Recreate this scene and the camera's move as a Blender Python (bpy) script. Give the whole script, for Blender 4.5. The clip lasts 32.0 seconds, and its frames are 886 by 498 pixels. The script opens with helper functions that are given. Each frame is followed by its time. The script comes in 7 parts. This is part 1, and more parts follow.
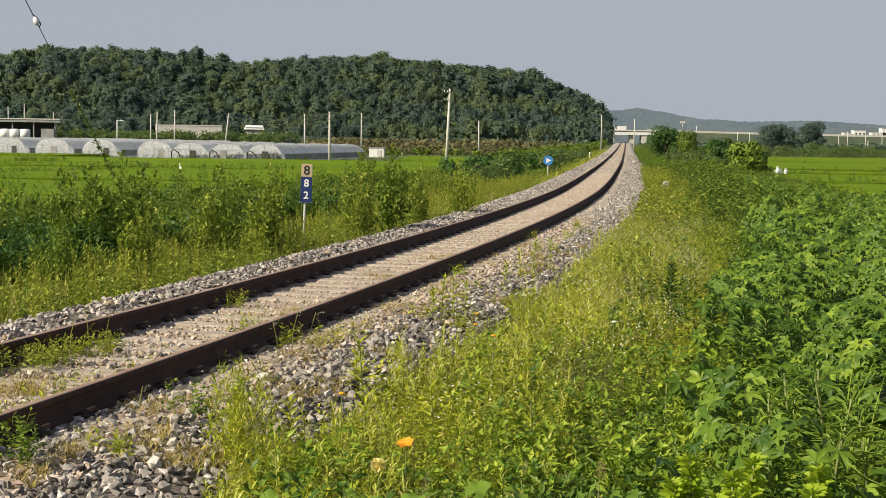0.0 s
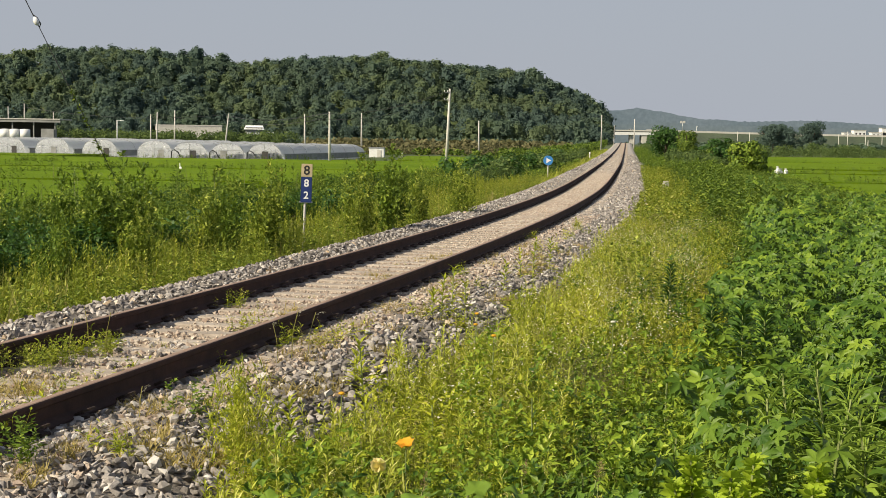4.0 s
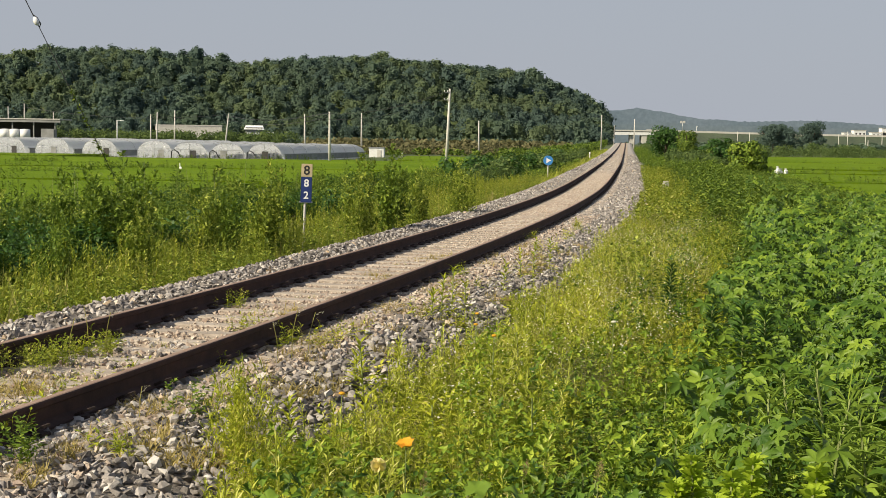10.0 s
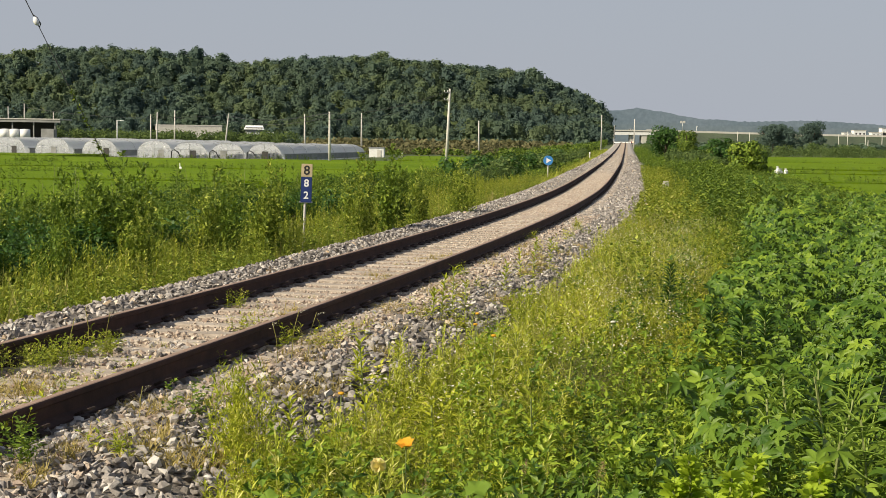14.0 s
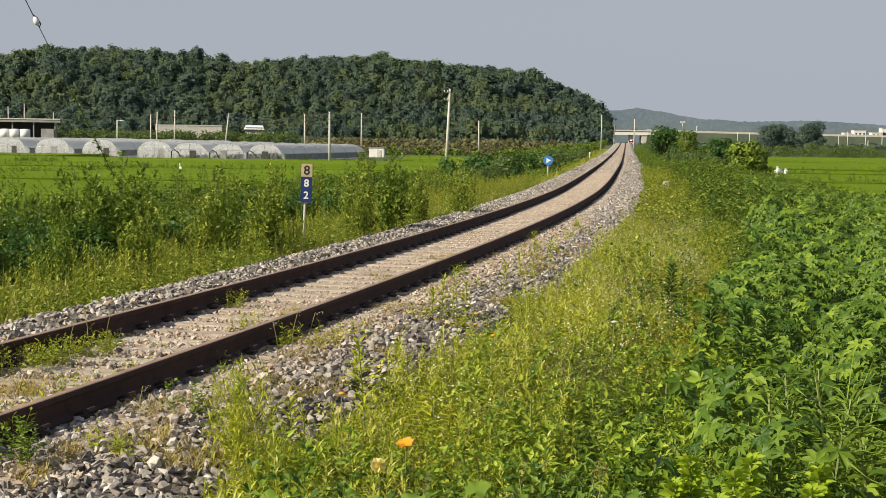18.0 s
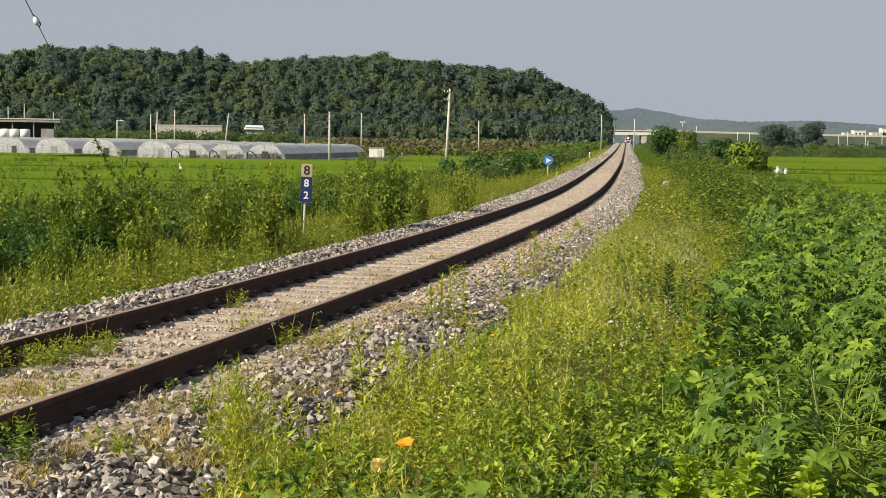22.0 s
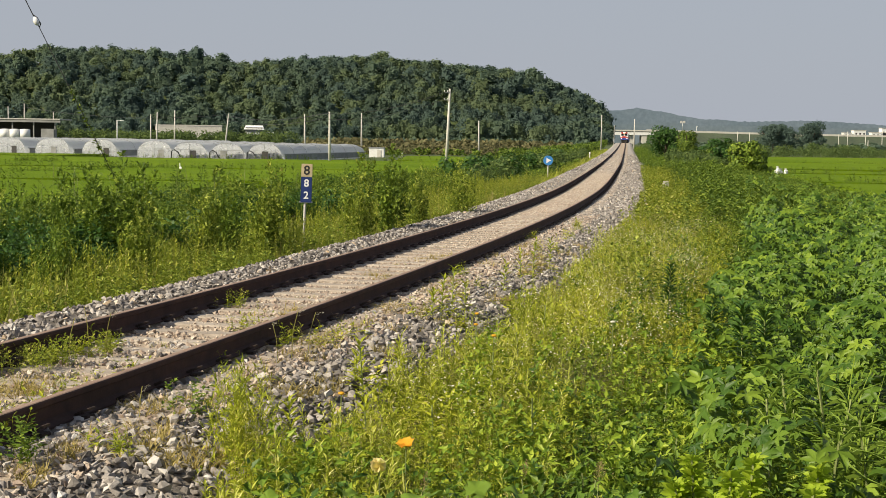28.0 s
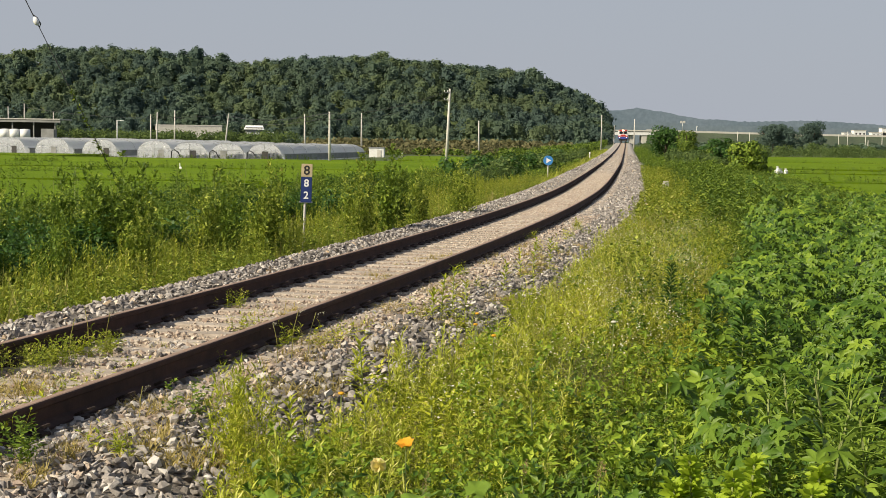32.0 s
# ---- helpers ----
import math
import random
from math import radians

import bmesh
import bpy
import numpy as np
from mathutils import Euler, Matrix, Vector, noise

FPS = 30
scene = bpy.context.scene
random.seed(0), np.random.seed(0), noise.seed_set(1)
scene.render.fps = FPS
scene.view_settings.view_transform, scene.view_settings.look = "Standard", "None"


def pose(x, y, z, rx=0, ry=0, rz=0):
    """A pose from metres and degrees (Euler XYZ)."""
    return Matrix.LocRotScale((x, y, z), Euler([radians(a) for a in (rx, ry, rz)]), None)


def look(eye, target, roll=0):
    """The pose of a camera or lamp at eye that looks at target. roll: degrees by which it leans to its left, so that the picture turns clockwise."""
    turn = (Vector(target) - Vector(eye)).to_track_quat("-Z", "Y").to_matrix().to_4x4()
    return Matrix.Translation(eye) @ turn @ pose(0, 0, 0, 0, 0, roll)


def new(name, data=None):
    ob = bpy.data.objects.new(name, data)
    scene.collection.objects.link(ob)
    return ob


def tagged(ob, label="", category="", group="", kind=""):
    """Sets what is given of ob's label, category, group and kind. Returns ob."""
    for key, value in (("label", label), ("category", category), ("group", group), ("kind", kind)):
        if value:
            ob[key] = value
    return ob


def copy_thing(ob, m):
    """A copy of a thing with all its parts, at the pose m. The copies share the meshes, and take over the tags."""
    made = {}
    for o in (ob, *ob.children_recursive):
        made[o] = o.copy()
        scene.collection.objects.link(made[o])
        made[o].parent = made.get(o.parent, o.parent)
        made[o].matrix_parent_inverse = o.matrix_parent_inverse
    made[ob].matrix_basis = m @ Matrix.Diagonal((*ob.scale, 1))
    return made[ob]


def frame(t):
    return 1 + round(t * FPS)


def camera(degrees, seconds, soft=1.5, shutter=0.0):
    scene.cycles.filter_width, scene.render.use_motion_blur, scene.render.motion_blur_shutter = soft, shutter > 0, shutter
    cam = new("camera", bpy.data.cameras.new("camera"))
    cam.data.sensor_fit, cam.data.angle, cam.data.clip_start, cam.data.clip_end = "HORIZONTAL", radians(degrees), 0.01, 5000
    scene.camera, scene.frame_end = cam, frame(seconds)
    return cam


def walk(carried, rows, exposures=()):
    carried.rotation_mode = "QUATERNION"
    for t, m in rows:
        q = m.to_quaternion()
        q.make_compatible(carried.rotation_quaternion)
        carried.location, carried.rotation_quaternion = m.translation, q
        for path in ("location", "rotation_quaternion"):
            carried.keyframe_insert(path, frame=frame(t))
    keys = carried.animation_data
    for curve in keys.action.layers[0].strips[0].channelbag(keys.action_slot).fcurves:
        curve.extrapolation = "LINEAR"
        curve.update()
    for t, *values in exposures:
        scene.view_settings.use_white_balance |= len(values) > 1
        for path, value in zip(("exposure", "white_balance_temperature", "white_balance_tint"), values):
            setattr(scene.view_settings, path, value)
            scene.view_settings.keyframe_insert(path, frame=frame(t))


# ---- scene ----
rnd = np.random.default_rng(7)

# ---------- camera: on a stand, it never moves ----------
EYE = 1.62
cam = camera(33.57, 32.0, soft=0.8)
VIEW = look((0, 0, EYE), (0, 100, EYE - 7.32), 0.8)
walk(cam, [(0.0, VIEW), (32.0, VIEW)])

# ---------- sky and sun ----------
SUN_DIR = Vector((-0.78, -0.42, 0.66)).normalized()
world = bpy.data.worlds.new("sky")
scene.world = world
world.use_nodes = True
wn = world.node_tree.nodes
sky = wn.new("ShaderNodeTexSky")
sky.sky_type = "NISHITA"
sky.sun_disc = False
sky.sun_elevation = math.asin(SUN_DIR.z)
sky.sun_rotation = math.atan2(SUN_DIR.x, SUN_DIR.y)
sky.air_density, sky.dust_density, sky.ozone_density = 1.0, 2.0, 2.0
wn["Background"].inputs["Strength"].default_value = 0.076
haze = wn.new("ShaderNodeMix")
haze.data_type = "RGBA"
way = wn.new("ShaderNodeTexCoord")
split = wn.new("ShaderNodeSeparateXYZ")
thin = wn.new("ShaderNodeMapRange")
thin.inputs["From Min"].default_value, thin.inputs["From Max"].default_value = 0.0, 0.8
thin.inputs["To Min"].default_value, thin.inputs["To Max"].default_value = 0.97, 0.25
world.node_tree.links.new(way.outputs["Generated"], split.inputs[0])
world.node_tree.links.new(split.outputs["Z"], thin.inputs["Value"])
world.node_tree.links.new(thin.outputs["Result"], haze.inputs[0])
haze.inputs[7].default_value = (4.15, 4.45, 5.05, 1.0)
world.node_tree.links.new(sky.outputs["Color"], haze.inputs[6])
world.node_tree.links.new(haze.outputs[2], wn["Background"].inputs["Color"])
sun = new("sun", bpy.data.lights.new("sun", "SUN"))
sun.data.energy, sun.data.angle, sun.data.color = 5.0, radians(0.6), (1.0, 0.89, 0.68)
sun.matrix_world = look(SUN_DIR * 50, (0, 0, 0))
scene.view_settings.exposure = 0.4


# ---------- materials ----------
def mat(name, rough=0.7, metal=0.0):
    m = bpy.data.materials.new(name)
    m.use_nodes = True
    b = m.node_tree.nodes["Principled BSDF"]
    b.inputs["Roughness"].default_value = rough
    b.inputs["Metallic"].default_value = metal
    return m, m.node_tree, b


def noise_node(nt, scale, detail=4.0, rough=0.6, vec=None):
    n = nt.nodes.new("ShaderNodeTexNoise")
    n.inputs["Scale"].default_value = scale
    n.inputs["Detail"].default_value = detail
    n.inputs["Roughness"].default_value = rough
    if vec is None:
        vec = nt.nodes.new("ShaderNodeNewGeometry").outputs["Position"]
    nt.links.new(vec, n.inputs["Vector"])
    return n.outputs["Fac"]


def ramp(nt, fac, stops):
    r = nt.nodes.new("ShaderNodeValToRGB")
    e = r.color_ramp.elements
    while len(e) < len(stops):
        e.new(0.5)
    for el, (p, c) in zip(e, stops):
        el.position, el.color = p, (*c, 1.0)
    nt.links.new(fac, r.inputs["Fac"])
    return r.outputs["Color"]


def mixc(nt, fac, a, b, mode="MIX"):
    n = nt.nodes.new("ShaderNodeMix")
    n.data_type, n.blend_type = "RGBA", mode
    for sock, v in ((n.inputs[0], fac), (n.inputs[6], a), (n.inputs[7], b)):
        if isinstance(v, (int, float)):
            sock.default_value = v
        elif isinstance(v, tuple):
            sock.default_value = (*v, 1.0)
        else:
            nt.links.new(v, sock)
    return n.outputs[2]


def bump(nt, bsdf, fac, strength, dist):
    n = nt.nodes.new("ShaderNodeBump")
    n.inputs["Strength"].default_value = strength
    n.inputs["Distance"].default_value = dist
    nt.links.new(fac, n.inputs["Height"])
    nt.links.new(n.outputs["Normal"], bsdf.inputs["Normal"])


def island(nt):
    return nt.nodes.new("ShaderNodeNewGeometry").outputs["Random Per Island"]


def object_random(nt):
    return nt.nodes.new("ShaderNodeObjectInfo").outputs["Random"]


def surface(name, c1, c2, scale=8.0, rough=0.7, metal=0.0, bump_s=0.3, bump_d=0.01, fine=60.0, vary=0.0):
    """A plain surface with stains, grain and relief."""
    m, nt, b = mat(name, rough, metal)
    col = ramp(nt, noise_node(nt, scale), [(0.3, c1), (0.7, c2)])
    g = noise_node(nt, fine, 3)
    col = mixc(nt, 0.25, col, ramp(nt, g, [(0.3, (0.25,) * 3), (0.7, (0.9,) * 3)]), "SOFT_LIGHT")
    if vary:
        col = mixc(nt, vary, col, ramp(nt, object_random(nt), [(0.0, (0.15,) * 3), (1.0, (0.95,) * 3)]), "SOFT_LIGHT")
    nt.links.new(col, b.inputs["Base Color"])
    bump(nt, b, g, bump_s, bump_d)
    return m


def leaf_mat(name, stops, through_light=0.35, rough=0.5, patch=0.25, patch_stops=None, glow=(0.5, 0.62, 0.05)):
    """Leaves: each its own shade, patches of tint, light shines through."""
    m, nt, b = mat(name, rough)
    col = ramp(nt, island(nt), stops)
    if patch_stops:
        col = mixc(nt, ramp(nt, noise_node(nt, patch, 3), [(0.42, (0, 0, 0)), (0.6, (1, 1, 1))]), col,
                   ramp(nt, island(nt), patch_stops))
    nt.links.new(col, b.inputs["Base Color"])
    b.inputs["Specular IOR Level"].default_value = 0.18
    t = nt.nodes.new("ShaderNodeBsdfTranslucent")
    warm = mixc(nt, 0.5, col, glow, "MIX")
    nt.links.new(warm, t.inputs["Color"])
    mx = nt.nodes.new("ShaderNodeMixShader")
    mx.inputs[0].default_value = through_light
    nt.links.new(b.outputs[0], mx.inputs[1])
    nt.links.new(t.outputs[0], mx.inputs[2])
    nt.links.new(mx.outputs[0], nt.nodes["Material Output"].inputs["Surface"])
    return m


def ground_mat():
    m, nt, b = mat("earth_and_grass", 0.9)
    col = ramp(nt, noise_node(nt, 0.35, 6), [(0.3, (0.035, 0.06, 0.012)), (0.55, (0.06, 0.085, 0.02)), (0.8, (0.11, 0.09, 0.045))])
    col = mixc(nt, 0.35, col, ramp(nt, noise_node(nt, 9, 4), [(0.3, (0.2,) * 3), (0.7, (0.85,) * 3)]), "SOFT_LIGHT")
    nt.links.new(col, b.inputs["Base Color"])
    bump(nt, b, noise_node(nt, 14, 5), 0.6, 0.05)
    return m


def rice_mat():
    m, nt, b = mat("rice", 1.0)
    b.inputs["Specular IOR Level"].default_value = 0.1
    col = ramp(nt, noise_node(nt, 0.06, 4), [(0.3, (0.090, 0.155, 0.004)), (0.7, (0.135, 0.205, 0.006))])
    g = noise_node(nt, 5.0, 5, 0.75)
    col = mixc(nt, 0.5, col, ramp(nt, g, [(0.3, (0.2,) * 3), (0.7, (0.8,) * 3)]), "SOFT_LIGHT")
    nt.links.new(col, b.inputs["Base Color"])
    bump(nt, b, g, 0.8, 0.12)
    return m


def stone_mat(name, stops, tint=None, tint_scale=0.8):
    m, nt, b = mat(name, 0.85)
    col = ramp(nt, island(nt), stops)
    col = mixc(nt, 0.4, col, ramp(nt, noise_node(nt, 55, 3), [(0.3, (0.2,) * 3), (0.7, (0.85,) * 3)]), "SOFT_LIGHT")
    if tint:
        col = mixc(nt, ramp(nt, noise_node(nt, tint_scale, 3), [(0.46, (0, 0, 0)), (0.62, (0.8,) * 3)]), col, tint)
    nt.links.new(col, b.inputs["Base Color"])
    bump(nt, b, noise_node(nt, 90, 3), 0.4, 0.01)
    return m


M = {}
M["ground"] = ground_mat()
M["rice"] = rice_mat()
M["stone"] = stone_mat("grey_ballast", [(0.0, (0.09, 0.08, 0.071)), (0.5, (0.245, 0.218, 0.196)), (0.86, (0.42, 0.385, 0.355)), (0.94, (0.57, 0.535, 0.49)), (1.0, (0.46, 0.33, 0.20))])
M["gravel"] = stone_mat("tan_ballast", [(0.0, (0.27, 0.20, 0.16)), (0.5, (0.40, 0.32, 0.25)), (1.0, (0.52, 0.45, 0.37))])
# shade in the gaps between stones is put into this dark near colour
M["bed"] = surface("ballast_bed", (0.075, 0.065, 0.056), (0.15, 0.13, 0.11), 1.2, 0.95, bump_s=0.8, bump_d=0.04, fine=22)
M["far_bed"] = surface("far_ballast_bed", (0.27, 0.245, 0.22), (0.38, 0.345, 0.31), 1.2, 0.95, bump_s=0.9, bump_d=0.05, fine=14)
M["dust"] = surface("tan_dust", (0.29, 0.225, 0.165), (0.40, 0.325, 0.25), 1.5, 0.95, bump_s=0.6, bump_d=0.02, fine=40)
M["sleeper"] = surface("dusty_concrete", (0.27, 0.225, 0.18), (0.38, 0.325, 0.27), 5, 0.9, vary=0.3)
M["rust"] = surface("rusty_rail", (0.028, 0.013, 0.010), (0.062, 0.028, 0.020), 5, 0.9, 0.0, fine=90, bump_d=0.004)
M["rail_top"] = surface("lighter_brown_rail_head", (0.22, 0.14, 0.095), (0.33, 0.22, 0.155), 3, 0.6, 0.1, fine=70, bump_d=0.002)
M["clip"] = surface("rusty_clip", (0.030, 0.020, 0.016), (0.055, 0.035, 0.027), 20, 0.7, 0.4)
M["concrete"] = surface("pale_concrete", (0.42, 0.40, 0.36), (0.58, 0.56, 0.51), 2, 0.85)
M["dark_concrete"] = surface("grey_concrete", (0.22, 0.22, 0.21), (0.33, 0.33, 0.32), 0.6, 0.9)
M["white"] = surface("white_paint", (0.66, 0.66, 0.64), (0.80, 0.80, 0.78), 2, 0.6)
M["black"] = surface("black_cloth", (0.012, 0.012, 0.013), (0.03, 0.03, 0.032), 1, 0.8)
M["steel"] = surface("galvanised_steel", (0.35, 0.36, 0.37), (0.5, 0.5, 0.51), 6, 0.45, 0.7)
M["wire"] = surface("dark_wire", (0.03, 0.03, 0.03), (0.06, 0.06, 0.06), 6, 0.6, 0.5)
M["navy"] = surface("navy_plate", (0.010, 0.022, 0.11), (0.016, 0.035, 0.15), 6, 0.45, fine=120, bump_d=0.001)
M["tan"] = surface("weathered_cream_plate", (0.42, 0.33, 0.20), (0.55, 0.45, 0.29), 6, 0.55, fine=120, bump_d=0.001)
M["ink"] = surface("black_letters", (0.01, 0.01, 0.01), (0.02, 0.02, 0.02), 6, 0.6)
M["letter_white"] = surface("white_letters", (0.75, 0.75, 0.75), (0.82, 0.82, 0.82), 6, 0.6)
M["sky_blue"] = surface("blue_disc", (0.04, 0.20, 0.50), (0.06, 0.25, 0.58), 6, 0.4, bump_d=0.001)
M["porcelain"] = surface("porcelain", (0.7, 0.7, 0.7), (0.82, 0.82, 0.82), 9, 0.2, bump_d=0.001)
M["bark"] = surface("bark", (0.05, 0.035, 0.022), (0.10, 0.075, 0.05), 6, 0.9, bump_s=0.8, bump_d=0.03)
M["feather"] = surface("white_feathers", (0.8, 0.8, 0.8), (0.86, 0.86, 0.85), 20, 0.7)
M["beak"] = surface("yellow_beak", (0.5, 0.32, 0.05), (0.6, 0.4, 0.07), 20, 0.5)
# distance haze is put into this blue-grey base colour
M["far_hill"] = surface("hazed_distant_hill", (0.125, 0.168, 0.205), (0.165, 0.208, 0.248), 0.012, 1.0, fine=0.1, bump_d=1.0)
M["far_green"] = surface("embankment_grass", (0.04, 0.055, 0.035), (0.065, 0.085, 0.048), 0.05, 0.95, fine=0.6, bump_d=0.2)
M["insect"] = surface("brown_insect", (0.16, 0.06, 0.03), (0.25, 0.10, 0.05), 40, 0.5)
M["wing"] = surface("brownish_wing", (0.30, 0.16, 0.09), (0.42, 0.24, 0.15), 60, 0.4)
M["red"] = surface("red_paint", (0.45, 0.03, 0.03), (0.52, 0.05, 0.04), 3, 0.4)
M["blue"] = surface("blue_paint", (0.03, 0.05, 0.25), (0.05, 0.07, 0.32), 3, 0.4)
M["train_dark"] = surface("dark_undergear", (0.03, 0.03, 0.03), (0.06, 0.055, 0.05), 3, 0.7)
M["dry"] = leaf_mat("dry_reed", [(0, (0.10, 0.105, 0.045)), (0.5, (0.155, 0.150, 0.070)), (1, (0.23, 0.205, 0.10))], 0.3, 0.7, glow=(0.24, 0.22, 0.09))
M["straw"] = leaf_mat("straw_weed", [(0, (0.20, 0.20, 0.05)), (0.5, (0.30, 0.27, 0.08)), (1, (0.40, 0.33, 0.14))], 0.35, 0.6)
M["dry_tuft"] = leaf_mat("dry_tan_grass", [(0, (0.20, 0.17, 0.04)), (0.5, (0.34, 0.27, 0.08)), (1, (0.50, 0.40, 0.17))], 0.2, 0.7, glow=(0.5, 0.42, 0.1))
M["cream"] = leaf_mat("cream_seed_heads", [(0, (0.36, 0.34, 0.14)), (1, (0.66, 0.60, 0.34))], 0.25, 0.7, glow=(0.6, 0.55, 0.25))
M["herb"] = leaf_mat("yellow_green_weed", [(0, (0.17, 0.21, 0.012)), (0.45, (0.34, 0.37, 0.024)), (0.85, (0.52, 0.51, 0.05)), (1, (0.66, 0.56, 0.20))],
                     0.24, 0.6, 0.9, [(0, (0.12, 0.17, 0.010)), (1, (0.36, 0.40, 0.028))], glow=(0.40, 0.50, 0.05))
M["pale"] = leaf_mat("pale_shoots", [(0, (0.36, 0.40, 0.04)), (0.6, (0.54, 0.56, 0.09)), (1, (0.74, 0.70, 0.26))], 0.28, 0.6)
M["vine"] = leaf_mat("vine_leaves", [(0, (0.036, 0.082, 0.012)), (0.5, (0.085, 0.152, 0.017)), (0.9, (0.145, 0.220, 0.023)), (1, (0.21, 0.295, 0.03))], 0.16, 0.45, glow=(0.26, 0.42, 0.04))
M["lime"] = leaf_mat("lime_leaves", [(0, (0.25, 0.37, 0.020)), (1, (0.42, 0.53, 0.045))], 0.45, 0.5)
M["fresh"] = leaf_mat("fresh_green_leaves", [(0, (0.09, 0.16, 0.015)), (0.5, (0.20, 0.29, 0.024)), (1, (0.36, 0.43, 0.05))], 0.22, 0.5, glow=(0.40, 0.50, 0.05))
M["verge"] = leaf_mat("verge_grass", [(0, (0.15, 0.185, 0.020)), (0.5, (0.28, 0.305, 0.035)), (0.88, (0.44, 0.43, 0.07)), (1, (0.58, 0.51, 0.22))],
                      0.24, 0.6, 0.5, [(0, (0.10, 0.15, 0.018)), (1, (0.29, 0.335, 0.036))], glow=(0.40, 0.50, 0.05))
M["verge_leaf"] = leaf_mat("verge_leaves", [(0, (0.065, 0.105, 0.014)), (0.5, (0.18, 0.235, 0.025)), (0.85, (0.34, 0.39, 0.05)), (1, (0.50, 0.52, 0.12))], 0.2, 0.55, glow=(0.24, 0.38, 0.04))
M["shrub"] = leaf_mat("shrub_leaves", [(0, (0.055, 0.100, 0.014)), (0.5, (0.125, 0.190, 0.021)), (1, (0.25, 0.325, 0.04))], 0.16, 0.55, glow=(0.24, 0.38, 0.04))
M["dark_leaf"] = leaf_mat("dark_leaves", [(0, (0.022, 0.060, 0.012)), (0.5, (0.036, 0.088, 0.016)), (1, (0.062, 0.125, 0.022))], 0.15, 0.5, glow=(0.24, 0.38, 0.04))
# far leaves: haze is put into the colours, paler and bluer than near leaves
M["forest"] = leaf_mat("hazed_forest_leaves", [(0, (0.102, 0.150, 0.108)), (1, (0.132, 0.180, 0.123))], 0.45, 0.9, glow=(0.18, 0.25, 0.14))
M["forest_dark"] = leaf_mat("hazed_oak_leaves", [(0, (0.084, 0.130, 0.108)), (1, (0.108, 0.156, 0.128))], 0.45, 0.9, glow=(0.15, 0.21, 0.14))
M["forest_light"] = leaf_mat("hazed_chestnut_leaves", [(0, (0.132, 0.180, 0.098)), (1, (0.165, 0.210, 0.112))], 0.45, 0.9, glow=(0.22, 0.28, 0.13))
M["shrub_low"] = leaf_mat("undergrowth_leaves", [(0, (0.040, 0.075, 0.012)), (0.6, (0.105, 0.160, 0.020)), (1, (0.21, 0.27, 0.035))], 0.16, 0.6, glow=(0.24, 0.38, 0.04))
M["hedge"] = leaf_mat("hedge_leaves", [(0, (0.055, 0.092, 0.030)), (0.6, (0.105, 0.155, 0.045)), (1, (0.17, 0.22, 0.06))], 0.3, 0.7, glow=(0.18, 0.26, 0.07))
M["strap"] = leaf_mat("strap_leaves", [(0, (0.09, 0.16, 0.02)), (1, (0.24, 0.33, 0.05))], 0.2, 0.5, glow=(0.3, 0.44, 0.05))
M["spike"] = leaf_mat("brown_seed_spikes", [(0, (0.22, 0.15, 0.07)), (1, (0.40, 0.30, 0.15))], 0.2, 0.7, glow=(0.4, 0.3, 0.12))
M["squash"] = leaf_mat("squash_leaves", [(0, (0.10, 0.18, 0.02)), (1, (0.19, 0.28, 0.035))], 0.25, 0.6, glow=(0.3, 0.42, 0.05))
M["stem"] = leaf_mat("green_stems", [(0, (0.16, 0.21, 0.06)), (1, (0.30, 0.33, 0.13))], 0.1, 0.6)
M["petal_white"] = leaf_mat("white_petals", [(0, (0.66, 0.60, 0.40)), (1, (0.80, 0.78, 0.66))], 0.3, 0.6, glow=(0.7, 0.66, 0.4))
M["petal_orange"] = leaf_mat("orange_petals", [(0, (0.75, 0.30, 0.02)), (1, (0.85, 0.45, 0.04))], 0.4, 0.5)
M["petal_pale"] = leaf_mat("pale_wilted_petals", [(0, (0.84, 0.66, 0.28)), (1, (0.88, 0.76, 0.42))], 0.4, 0.5)


def film_mat():
    """Greenhouse film: milky sheet that lets light through."""
    m, nt, b = mat("milky_film", 0.35)
    col = ramp(nt, noise_node(nt, 1.2, 5), [(0.3, (0.72, 0.73, 0.75)), (0.7, (0.84, 0.85, 0.87))])
    nt.links.new(col, b.inputs["Base Color"])
    t = nt.nodes.new("ShaderNodeBsdfTranslucent")
    t.inputs["Color"].default_value = (0.78, 0.79, 0.82, 1)
    mx = nt.nodes.new("ShaderNodeMixShader")
    mx.inputs[0].default_value = 0.5
    nt.links.new(b.outputs[0], mx.inputs[1])
    nt.links.new(t.outputs[0], mx.inputs[2])
    nt.links.new(mx.outputs[0], nt.nodes["Material Output"].inputs["Surface"])
    bump(nt, b, noise_node(nt, 3.5, 4), 0.5, 0.1)
    return m


def lamp_mat(name, col, power):
    m, nt, b = mat(name, 0.3)
    b.inputs["Base Color"].default_value = (*col, 1)
    b.inputs["Emission Color"].default_value = (*col, 1)
    b.inputs["Emission Strength"].default_value = power
    return m


M["film"] = film_mat()


